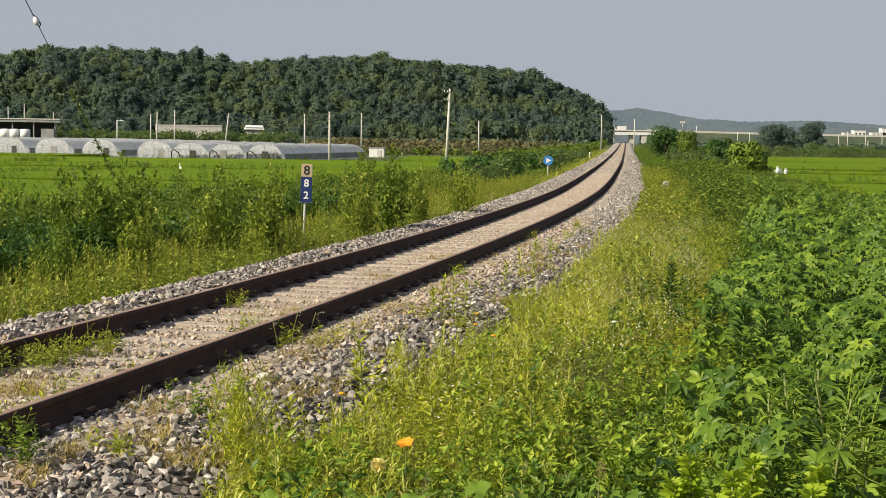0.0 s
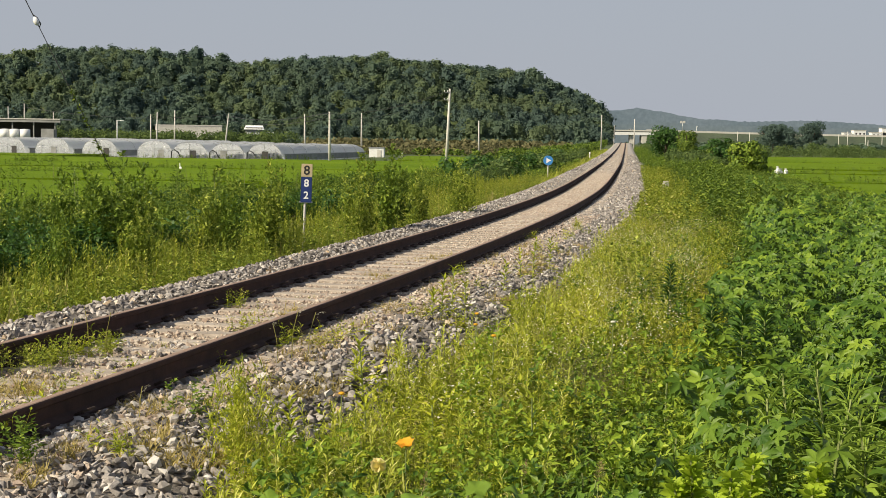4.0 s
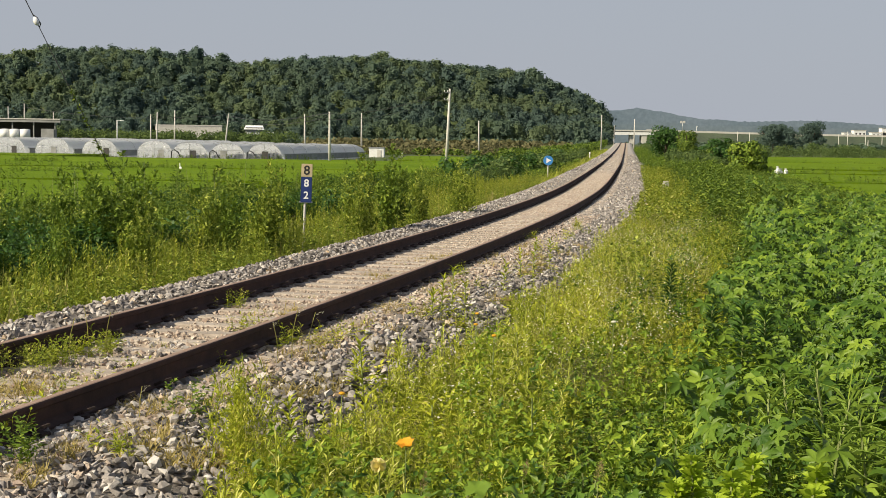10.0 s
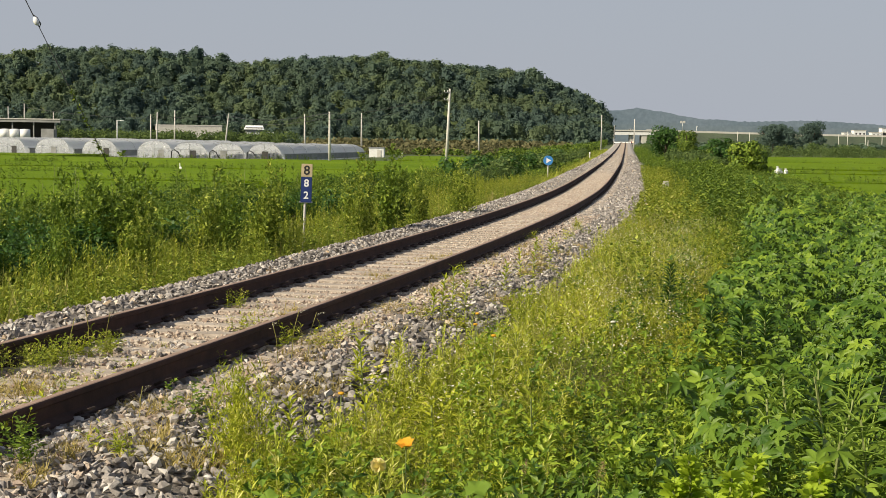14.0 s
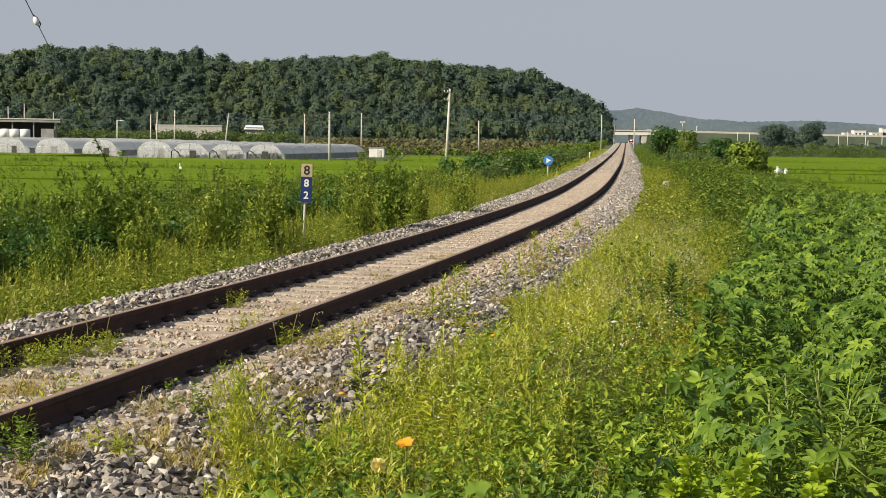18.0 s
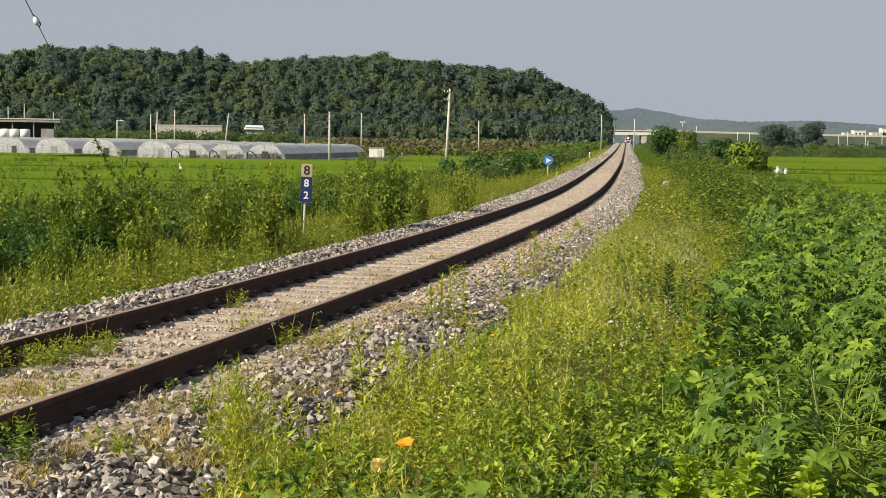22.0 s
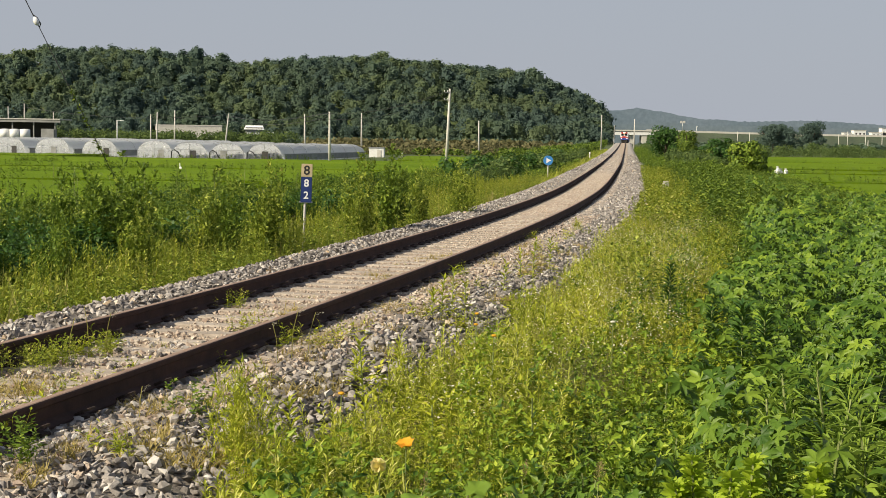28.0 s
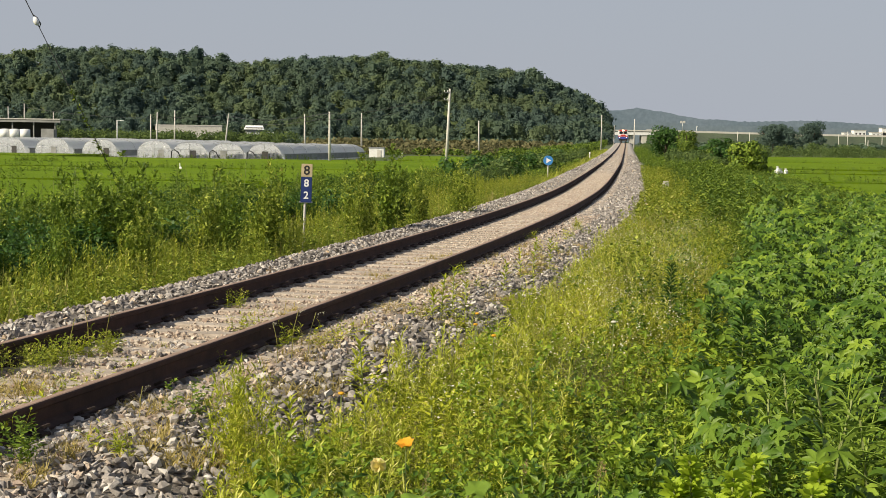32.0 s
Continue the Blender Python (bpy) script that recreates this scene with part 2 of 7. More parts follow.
def clear_film_mat():
    """Thin clear sheet: bright along its creases, see-through between."""
    m, nt, b = mat("clear_film", 0.22)
    b.inputs["Base Color"].default_value = (0.50, 0.51, 0.53, 1)
    clear = nt.nodes.new("ShaderNodeBsdfTransparent")
    clear.inputs["Color"].default_value = (0.66, 0.68, 0.69, 1)
    # creases: narrow bands where two stretched noises cross their middle
    crease = ramp(nt, noise_node(nt, 0.8, 2, 0.6), [(0.40, (0, 0, 0)), (0.475, (0, 0, 0)), (0.5, (1, 1, 1)), (0.525, (0, 0, 0)), (0.6, (0, 0, 0))])
    cloud = ramp(nt, noise_node(nt, 1.7, 5, 0.65), [(0.42, (0.05,) * 3), (0.70, (0.30,) * 3)])
    mx = nt.nodes.new("ShaderNodeMixShader")
    nt.links.new(mixc(nt, 0.55, cloud, crease, "ADD"), mx.inputs[0])
    nt.links.new(clear.outputs[0], mx.inputs[1])
    nt.links.new(b.outputs[0], mx.inputs[2])
    nt.links.new(mx.outputs[0], nt.nodes["Material Output"].inputs["Surface"])
    bump(nt, b, noise_node(nt, 2.2, 4), 0.8, 0.2)
    return m


M["clear_film"] = clear_film_mat()
M["headlight"] = lamp_mat("headlight_glow", (1.0, 0.72, 0.42), 6.0)
M["glass"] = surface("dark_window_glass", (0.01, 0.012, 0.015), (0.02, 0.022, 0.025), 3, 0.08)


# ---------- mesh helpers ----------
def mesh_np(name, V, F, material):
    """A mesh from arrays: V (n, 3), F (m, k), all faces with k corners."""
    V, F = np.asarray(V, np.float32), np.asarray(F, np.int32)
    me = bpy.data.meshes.new(name)
    me.vertices.add(len(V))
    me.vertices.foreach_set("co", V.ravel())
    m, k = F.shape
    me.loops.add(m * k)
    me.loops.foreach_set("vertex_index", F.ravel())
    me.polygons.add(m)
    me.polygons.foreach_set("loop_start", np.arange(0, m * k, k, dtype=np.int32))
    me.update(calc_edges=True)
    me.materials.append(material)
    me.shade_flat()
    return me


def thing(name, label, category, place=(0, 0, 0), turn=0.0, group="", kind=""):
    ob = new(name)
    ob.empty_display_size = 0.2
    ob.matrix_world = pose(*place, 0, 0, turn)
    return tagged(ob, label, category, group, kind)


def put(name, me, parent=None, m=None, label=""):
    ob = new(name, me)
    if parent is not None:
        ob.parent = parent
    if m is not None:
        ob.matrix_basis = m
    if label:
        tagged(ob, label)
    return ob


def bm_mesh(name, bm, material, smooth=False):
    bmesh.ops.recalc_face_normals(bm, faces=bm.faces)
    me = bpy.data.meshes.new(name)
    bm.to_mesh(me)
    bm.free()
    me.materials.append(material)
    if smooth:
        me.polygons.foreach_set("use_smooth", [True] * len(me.polygons))
    return me


def part(name, bm, material, parent=None, label="", smooth=False, m=None):
    return put(name, bm_mesh(name, bm, material, smooth), parent, m, label)


def box_bm(sx, sy, sz, at=(0, 0, 0), bevel=0.0, bm=None, turn=0.0):
    bm2 = bmesh.new()
    bmesh.ops.create_cube(bm2, size=1)
    bmesh.ops.scale(bm2, vec=(sx, sy, sz), verts=bm2.verts)
    if bevel:
        bmesh.ops.bevel(bm2, geom=bm2.edges[:], offset=bevel, segments=2, affect="EDGES")
    bmesh.ops.transform(bm2, matrix=pose(*at, 0, 0, turn), verts=bm2.verts)
    if bm is None:
        return bm2
    me = bpy.data.meshes.new("tmp")
    bm2.to_mesh(me)
    bm2.free()
    bm.from_mesh(me)
    bpy.data.meshes.remove(me)
    return bm


def cyl_bm(r1, r2, h, n=10, m=None):
    bm = bmesh.new()
    bmesh.ops.create_cone(bm, cap_ends=True, segments=n, radius1=r1, radius2=r2, depth=h)
    bmesh.ops.translate(bm, vec=(0, 0, h / 2), verts=bm.verts)
    if m is not None:
        bmesh.ops.transform(bm, matrix=m, verts=bm.verts)
    return bm


def ball_bm(r, sub=2, scale=(1, 1, 1), at=(0, 0, 0)):
    bm = bmesh.new()
    bmesh.ops.create_icosphere(bm, subdivisions=sub, radius=r)
    bmesh.ops.scale(bm, vec=scale, verts=bm.verts)
    bmesh.ops.translate(bm, vec=at, verts=bm.verts)
    return bm


def tube(name, pts, r, material, parent=None, label="", sides=5):
    """A swept round bar along points."""
    pts = [Vector(p) for p in pts]
    V, F = [], []
    for i, p in enumerate(pts):
        d = (pts[min(i + 1, len(pts) - 1)] - pts[max(i - 1, 0)]).normalized()
        a = d.cross(Vector((0, 0, 1)) if abs(d.z) < 0.9 else Vector((1, 0, 0))).normalized()
        b = d.cross(a)
        for k in range(sides):
            w = 2 * math.pi * k / sides
            V.append(p + r * (math.cos(w) * a + math.sin(w) * b))
    for i in range(len(pts) - 1):
        for k in range(sides):
            F.append((i * sides + k, i * sides + (k + 1) % sides, (i + 1) * sides + (k + 1) % sides, (i + 1) * sides + k))
    me = bpy.data.meshes.new(name)
    me.from_pydata(V, [], F)
    me.materials.append(material)
    return put(name, me, parent, None, label)


def turns(yaw, tilt=0.0, lean_dir=0.0):
    """Rotation matrices (n, 3, 3): yaw, then a tilt about a level axis."""
    yaw = np.asarray(yaw, float)
    tilt = np.broadcast_to(tilt, yaw.shape)
    lean_dir = np.broadcast_to(lean_dir, yaw.shape)
    c, s = np.cos(yaw), np.sin(yaw)
    z0, o = np.zeros_like(c), np.ones_like(c)
    rz = np.stack([np.stack([c, -s, z0], -1), np.stack([s, c, z0], -1), np.stack([z0, z0, o], -1)], -2)
    ax, ay = -np.sin(lean_dir), np.cos(lean_dir)
    ct, st = np.cos(tilt), np.sin(tilt)
    k = 1 - ct
    rt = np.stack([np.stack([ct + ax * ax * k, ax * ay * k, ay * st], -1), np.stack([ax * ay * k, ct + ay * ay * k, -ax * st], -1),
                   np.stack([-ay * st, ax * st, ct], -1)], -2)
    return rt @ rz


def stamp(protos, which, pos, rot, scale):
    """Copies of small shapes (V, F) gathered into one pair of arrays."""
    Vs, Fs, n = [], [], 0
    pos, scale = np.asarray(pos, float), np.asarray(scale, float)
    for i, (V, F) in enumerate(protos):
        sel = np.nonzero(which == i)[0]
        if not len(sel):
            continue
        sc = scale[sel] if scale.ndim == 2 else scale[sel][:, None]
        W = np.einsum("nij,nvj->nvi", rot[sel], V[None] * sc[:, None, :]) + pos[sel][:, None, :]
        G = F[None] + (np.arange(len(sel)) * len(V))[:, None, None] + n
        Vs.append(W.reshape(-1, 3))
        Fs.append(G.reshape(-1, F.shape[1]))
        n += len(sel) * len(V)
    return np.concatenate(Vs), np.concatenate(Fs)


def join(*pairs):
    Vs, Fs, n = [], [], 0
    for V, F in pairs:
        Vs.append(V)
        Fs.append(F + n)
        n += len(V)
    return np.concatenate(Vs), np.concatenate(Fs)


# ---------- the line of the railway ----------
S0, DS = -30.0, 0.25
BEND_S = [-30, 0, 15, 30, 45, 60, 80, 105, 140, 460, 480, 760, 780, 850, 860, 940, 950, 1330]
BEND_K = [0.00223, 0.00223, 0.00207, 0.00177, 0.00104, 0.0002, 0.00005, 0.00015, 0, 0, -0.00007, -0.00007, 0, 0, 0.0026, 0.0026, 0, 0]
S = np.arange(S0, 1330, DS)
i0 = int(round(-S0 / DS))
kap = np.interp(S, BEND_S, BEND_K)
TH = -np.concatenate([[0], np.cumsum(kap[:-1] * DS)])
TH = TH - TH[i0] + 0.22251
TX = np.concatenate([[0], np.cumsum(np.sin(TH[:-1]) * DS)])
TY = np.concatenate([[0], np.cumsum(np.cos(TH[:-1]) * DS)])
TX, TY = TX - TX[i0] - 2.70337, TY - TY[i0] + 11.23392
TZ = 0.00225 * np.clip(S - 40, 0, 420) + 1.0 * (np.clip(S - 150, 0, 310) / 280) ** 2 - 0.0095 * np.clip(S - 550, 0, 310)


def line_at(s):
    return np.interp(s, S, TX), np.interp(s, S, TY), np.interp(s, S, TZ), np.interp(s, S, TH)


def beside(s, off):
    """World x, y of a place off metres to the right of the line."""
    x, y, z, th = line_at(s)
    return x + off * np.cos(th), y - off * np.sin(th)


def offset_of(x, y):
    """How far to the right of the line a place lies, and the line's height there."""
    xt, th, zt = np.interp(y, TY, TX), np.interp(y, TY, TH), np.interp(y, TY, TZ)
    return (x - xt) * np.cos(th), zt


# ---------- ground ----------
FIELD = -1.2
HILL_B = [-0.42, -0.30, -0.268, -0.236, -0.202, -0.171, -0.136, -0.117, -0.086, -0.052, -0.009, 0.018, 0.045, 0.068, 0.083, 0.098, 0.108, 0.113, 0.115]
HILL_H = [31, 31.5, 35.5, 34.5, 33.5, 33, 29, 31.5, 32, 32.5, 30.5, 29, 28, 24, 20.5, 15.5, 10.0, 2.5, 0.0]


def smooth01(t):
    t = np.clip(t, 0, 1)
    return t * t * (3 - 2 * t)


def ground_z(x, y):
    x, y = np.asarray(x, float), np.asarray(y, float)
    off, zt = offset_of(x, y)
    bank = np.interp(off, [-18, -11, -5.5, -2.9, -2.2, 2.2, 2.9, 7, 12, 15], [FIELD, -1.1, -0.85, -0.62, -0.5, -0.5, -0.5, -0.5, -1.1, FIELD])
    fade = np.interp(np.abs(off), [2, 5, 16], [1, 0.9, 0])
    z = bank + zt * fade
    h = np.interp(x / np.maximum(y, 1), HILL_B, HILL_H)
    rise = smooth01((y - 520) / 130) * (1 - smooth01((y - 685) / 60))
    return np.where(y > 400, z + h * rise, z)


def grid_axis(spans):
    out = []
    for a, b, step in spans:
        out += list(np.arange(a, b, step))
    return np.array(out + [spans[-1][1]])


gx = grid_axis([(-4500, -400, 400), (-400, -60, 12), (-60, -14, 3), (-14, 30, 0.6), (30, 110, 4), (110, 400, 14), (400, 4500, 400)])
gy = grid_axis([(-1500, -60, 240), (-60, 0, 6), (0, 60, 0.8), (60, 160, 3), (160, 500, 10), (500, 1000, 12), (1000, 4600, 300)])
X, Y = np.meshgrid(gx, gy)
Z = ground_z(X, Y)
near = (Y > 0) & (Y < 160) & (np.abs(X) < 30)
Z = Z + np.where(near, 0.03 * np.sin(X * 2.1 + Y * 0.7) * np.sin(Y * 1.7 - X), 0)
nx_, ny_ = len(gx), len(gy)
idx = np.arange(nx_ * ny_).reshape(ny_, nx_)
F = np.stack([idx[:-1, :-1], idx[:-1, 1:], idx[1:, 1:], idx[1:, :-1]], -1).reshape(-1, 4)
me = mesh_np("ground", np.stack([X, Y, Z], -1).reshape(-1, 3), F, M["ground"])
me.polygons.foreach_set("use_smooth", [True] * len(me.polygons))
tagged(put("ground", me), "weedy earth ground spreading to the horizon", "ground", kind="structure")


# ---------- railway ----------
track = thing("railway_track", "single rusty railway track on pale ballast, bending away", "railway", kind="structure")
RAIL = [(-0.075, -0.172), (-0.075, -0.160), (-0.030, -0.145), (-0.009, -0.130), (-0.009, -0.050), (-0.034, -0.036), (-0.036, -0.008), (-0.028, 0.0),
        (0.028, 0.0), (0.036, -0.008), (0.034, -0.036), (0.009, -0.050), (0.009, -0.130), (0.030, -0.145), (0.075, -0.160), (0.075, -0.172)]


def sweep(profile, s, close=True):
    x, y, z, th = line_at(s)
    P = np.array(profile)
    V = np.stack([x[:, None] + P[None, :, 0] * np.cos(th)[:, None], y[:, None] - P[None, :, 0] * np.sin(th)[:, None],
                  z[:, None] + P[None, :, 1]], -1)
    n, k = len(s), len(P)
    idx = np.arange(n * k).reshape(n, k)
    a = idx if not close else np.concatenate([idx, idx[:, :1]], 1)
    F = np.stack([a[:-1, :-1], a[1:, :-1], a[1:, 1:], a[:-1, 1:]], -1).reshape(-1, 4)
    return V.reshape(-1, 3), F


rail_s = np.concatenate([np.arange(-28, 120, 1.0), np.arange(120, 1320, 5.0)])
for side in (-0.7525, 0.7525):
    V, F = sweep([(p[0] + side, p[1]) for p in RAIL], rail_s)
    put("rail", mesh_np("rail", V, F, M["rust"]), track, None, "rust-brown steel rail")
    # lighter brown strip along the top of each rail
    V, F = sweep([(side - 0.029, 0.0), (side - 0.022, 0.004), (side + 0.022, 0.004), (side + 0.029, 0.0)], rail_s, False)
    put("running_surface", mesh_np("running_surface", V, F, M["rail_top"]), track, None, "lighter brown strip along the running surface")

# ballast bed under the track, with a dusty middle
bed_s = np.concatenate([np.arange(-28, 80, 0.5), np.arange(80, 1320, 5.0)])
BED = [(-3.1, -0.80), (-2.2, -0.24), (-1.9, -0.20), (-1.3, -0.225), (1.3, -0.225), (1.9, -0.22), (2.2, -0.27), (3.0, -0.70)]
# near: dark bed as painted gap shade; beyond 85 m: the stones' pale grey
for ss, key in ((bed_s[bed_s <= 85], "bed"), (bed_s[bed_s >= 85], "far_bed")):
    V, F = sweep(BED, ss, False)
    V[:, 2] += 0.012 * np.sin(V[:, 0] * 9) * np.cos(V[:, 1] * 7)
    put("ballast_bed", mesh_np("ballast_bed", V, F, M[key]), track, None, "packed ballast bed, near stretch darkened as shade between the stones")
V, F = sweep([(-0.69, -0.205), (-0.3, -0.199), (0.3, -0.199), (0.69, -0.205)], bed_s, False)
put("dusty_middle", mesh_np("dusty_middle", V, F, M["dust"]), track, None, "tan dust and fines between the rails")
V, F = sweep([(0.87, -0.205), (1.0, -0.186), (1.22, -0.190), (1.42, -0.228)], bed_s, False)
put("dusty_edge", mesh_np("dusty_edge", V, F, M["dust"]), track, None, "tan dust beside the rail")

# sleepers with their clips
bm = bmesh.new()
prof = [(-1.2, 0.0), (-0.45, 0.0), (-0.3, -0.004), (0.3, -0.004), (0.45, 0.0), (1.2, 0.0)]
rows = []
for x, dz in prof:
    rows.append([bm.verts.new(v) for v in ((x, -0.14, -0.2), (x, -0.115, dz - 0.015), (x, -0.10, dz), (x, 0.10, dz), (x, 0.115, dz - 0.015), (x, 0.14, -0.2))])
for a, b in zip(rows, rows[1:]):
    for k in range(5):
        bm.faces.new((a[k], a[k + 1], b[k + 1], b[k]))
bm.faces.new(rows[0])
bm.faces.new(rows[-1][::-1])
sleeper_me = bm_mesh("sleeper", bm, M["sleeper"])


def clip_shape():
    """A bent spring clip on its shoulder, for one side of a rail."""
    bm = box_bm(0.07, 0.11, 0.03, (0.115, 0, 0.015), 0.006)
    pts = [(0.06, -0.05, 0.035), (0.11, -0.055, 0.06), (0.15, -0.03, 0.075), (0.15, 0.03, 0.075), (0.11, 0.055, 0.06), (0.06, 0.05, 0.04)]
    last = None
    for p in pts:
        ring = [bm.verts.new((p[0] + 0.011 * math.cos(w), p[1], p[2] + 0.011 * math.sin(w))) for w in (0.8, 2.37, 3.93, 5.5)]
        if last:
            for k in range(4):
                bm.faces.new((last[k], last[(k + 1) % 4], ring[(k + 1) % 4], ring[k]))
        last = ring
    return bm_mesh("rail_clip", bm, M["clip"])


clip_me = clip_shape()
SLEEPER_S = np.arange(-15.0, 165.0, 0.6)
sleeper_rnd = np.random.default_rng(3)
for s in SLEEPER_S:
    x, y, z, th = (float(v) for v in line_at(s))
    sl = put("sleeper", sleeper_me, track, pose(x, y, z - 0.178, 0, 0, -math.degrees(th) + sleeper_rnd.uniform(-0.5, 0.5)))
    if -2.5 < s < 42:
        for side in (-0.7525, 0.7525):
            put("rail_clip", clip_me, sl, pose(side, 0, -0.006, 0, 0, 0))
            put("rail_clip", clip_me, sl, pose(side, 0, -0.006, 0, 0, 180))

# far clips and far sleepers, one mesh
cs = np.arange(42.0, 110.0, 0.6)
bx = np.array([[x, y, z] for z in (0, 0.07) for y in (-0.05, 0.05) for x in (0.07, 0.16)])
BOXF = np.array([(0, 1, 3, 2), (4, 6, 7, 5), (0, 4, 5, 1), (2, 3, 7, 6), (0, 2, 6, 4), (1, 5, 7, 3)])
P, R = [], []
for side in (-0.7525, 0.7525):
    x, y, z, th = line_at(cs)
    P.append(np.stack([x + side * np.cos(th), y - side * np.sin(th), z - 0.18], -1))
    R.append(turns(-th))
V, F = stamp([(bx, BOXF)], np.zeros(2 * len(cs), int), np.concatenate(P), np.concatenate(R), np.ones(2 * len(cs)))
tagged(put("far_rail_clips", mesh_np("far_rail_clips", V, F, M["clip"]), track), "rows of rusty rail clips", kind="stuff")


# ---------- ballast stones ----------
def rock_protos(count, seed, corners=9, uneven=(0.75, 1.1)):
    """Sharp broken stones: hulls of a few points on an uneven ball."""
    r = np.random.default_rng(seed)
    out = []
    for _ in range(count):
        bm = bmesh.new()
        P = r.normal(size=(corners, 3))
        P = P / np.linalg.norm(P, axis=1)[:, None] * r.uniform(*uneven, (corners, 1)) * r.uniform([0.85, 0.6, 0.5], [1.3, 1.0, 0.85])
        for q in P:
            bm.verts.new(q)
        res = bmesh.ops.convex_hull(bm, input=bm.verts[:])
        bmesh.ops.delete(bm, geom=[g for g in set(res["geom_interior"]) if isinstance(g, bmesh.types.BMVert)], context="VERTS")
        bm.verts.index_update()
        V = np.array([v.co[:] for v in bm.verts])
        F = np.array([[v.index for v in f.verts] for f in bm.faces])
        bm.free()
        out.append((V, F))
    return out


ROCKS = rock_protos(12, 4)
# cheap stones: cut octahedra
ROUND = rock_protos(10, 9, 13, (0.9, 1.06))
LITE = []
for _ in range(8):
    V = np.array([(1, 0, 0), (-1, 0, 0), (0, 1, 0), (0, -1, 0), (0, 0, 1), (0, 0, -1)], float) * rnd.uniform(0.6, 1.15, (6, 1)) + rnd.normal(0, 0.12, (6, 3))
    LITE.append((V, np.array([(0, 2, 4), (2, 1, 4), (1, 3, 4), (3, 0, 4), (2, 0, 5), (1, 2, 5), (3, 1, 5), (0, 3, 5)])))


def bed_z(off):
    return np.interp(off, [-3.1, -2.2, -1.9, -1.3, 1.3, 1.9, 2.2, 3.0], [-0.80, -0.24, -0.20, -0.225, -0.225, -0.22, -0.27, -0.70])


def scatter_stones(name, label, n, s_lo, s_hi, offs, size, protos, material, lift=0.3, power=1.0, parent=None, level=0.0):
    s = s_lo + (s_hi - s_lo) * rnd.random(n) ** power
    off = rnd.uniform(offs[0], offs[1], n)
    x, y = beside(s, off)
    sz = size * np.exp(rnd.normal(0, 0.28, n))
    sz = np.minimum(sz, size * 1.5)
    z = bed_z(off) + level + np.interp(s, S, TZ) + lift * sz
    rot = turns(rnd.uniform(0, 6.28, n), rnd.uniform(0, 0.9, n), rnd.uniform(0, 6.28, n))
    V, F = stamp(protos, rnd.integers(0, len(protos), n), np.stack([x, y, z], -1), rot, sz)
    return tagged(put(name, mesh_np(name, V, F, material), parent), label, kind="stuff")


scatter_stones("shoulder_ballast", "sharp grey crushed stones", 11000, -4, 26, (-2.75, -0.86), 0.034, ROCKS, M["stone"], 0.5, 1.0, track)
scatter_stones("shoulder_ballast", "sharp grey crushed stones", 10500, -6, 26, (1.38, 2.95), 0.034, ROCKS, M["stone"], 0.5, 1.0, track)
scatter_stones("edge_gravel", "dusty tan stones beside the rail", 4600, -6, 26, (0.84, 1.6), 0.024, ROCKS, M["gravel"], 0.3, 1.0, track, 0.036)
scatter_stones("edge_ballast", "grey stones spilled beside the rail", 3400, -6, 26, (0.95, 1.75), 0.030, ROCKS, M["stone"], 0.35, 1.0, track, 0.022)
scatter_stones("middle_gravel", "dusty tan gravel between the rails", 10500, -6, 26, (-0.70, 0.70), 0.019, LITE, M["gravel"], 0.35, 1.0, track, 0.022)
scatter_stones("shoulder_ballast", "sharp grey crushed stones", 11000, 26, 75, (-2.8, -0.86), 0.037, LITE, M["stone"], 0.5, 1.2, track)
scatter_stones("shoulder_ballast", "sharp grey crushed stones", 14000, 26, 75, (0.88, 3.0), 0.037, LITE, M["stone"], 0.5, 1.2, track)
scatter_stones("middle_gravel", "dusty tan gravel between the rails", 9000, 26, 80, (-0.70, 0.70), 0.024, LITE, M["gravel"], 0.35, 1.2, track, 0.022)
scatter_stones("far_ballast", "pale crushed stones", 7000, 75, 200, (-2.9, 3.0), 0.065, LITE, M["stone"], 0.1, 1.5, track)


# stones heaped against the near rail, and larger ones on the shoulder before the stand
for lv in (0.0, 0.03):
    scatter_stones("heaped_ballast", "grey stones heaped against the rail", 560, -6.5, 0.4 - 30 * lv, (0.84, 1.2 - 3.0 * lv), 0.031, ROUND, M["stone"], 0.5, 1.0, track, lv)
scatter_stones("shoulder_ballast", "larger grey crushed stones", 700, -6.5, 5, (1.3, 2.7), 0.036, ROUND, M["stone"], 0.75, 1.0, track, 0.02)
scatter_stones("middle_ballast", "loose grey stones between the rails", 650, -6.5, 1.8, (-0.68, 0.68), 0.028, ROUND, M["stone"], 0.45, 1.0, track, 0.025)
scatter_stones("middle_ballast", "loose tan stones between the rails", 900, -6.5, 5.5, (-0.68, 0.68), 0.024, ROUND, M["gravel"], 0.45, 1.0, track, 0.025)

# the stones nearest the stand, each one loose
rock_me = [mesh_np("ballast_stone", v, f, M["stone"]) for v, f in ROUND]
for k in range(300):
    s_, o_ = float(rnd.uniform(-5.5, 5)), float(rnd.uniform(1.1, 2.6))
    x, y = (float(v) for v in beside(s_, o_))
    q = float(rnd.uniform(0.022, 0.040))
    put("ballast_stone", rock_me[k % 10], track, pose(x, y, float(bed_z(o_)) + 0.75 * q, *(float(v) for v in rnd.uniform(0, 360, 3))) @ Matrix.Diagonal((q, q, q, 1)))

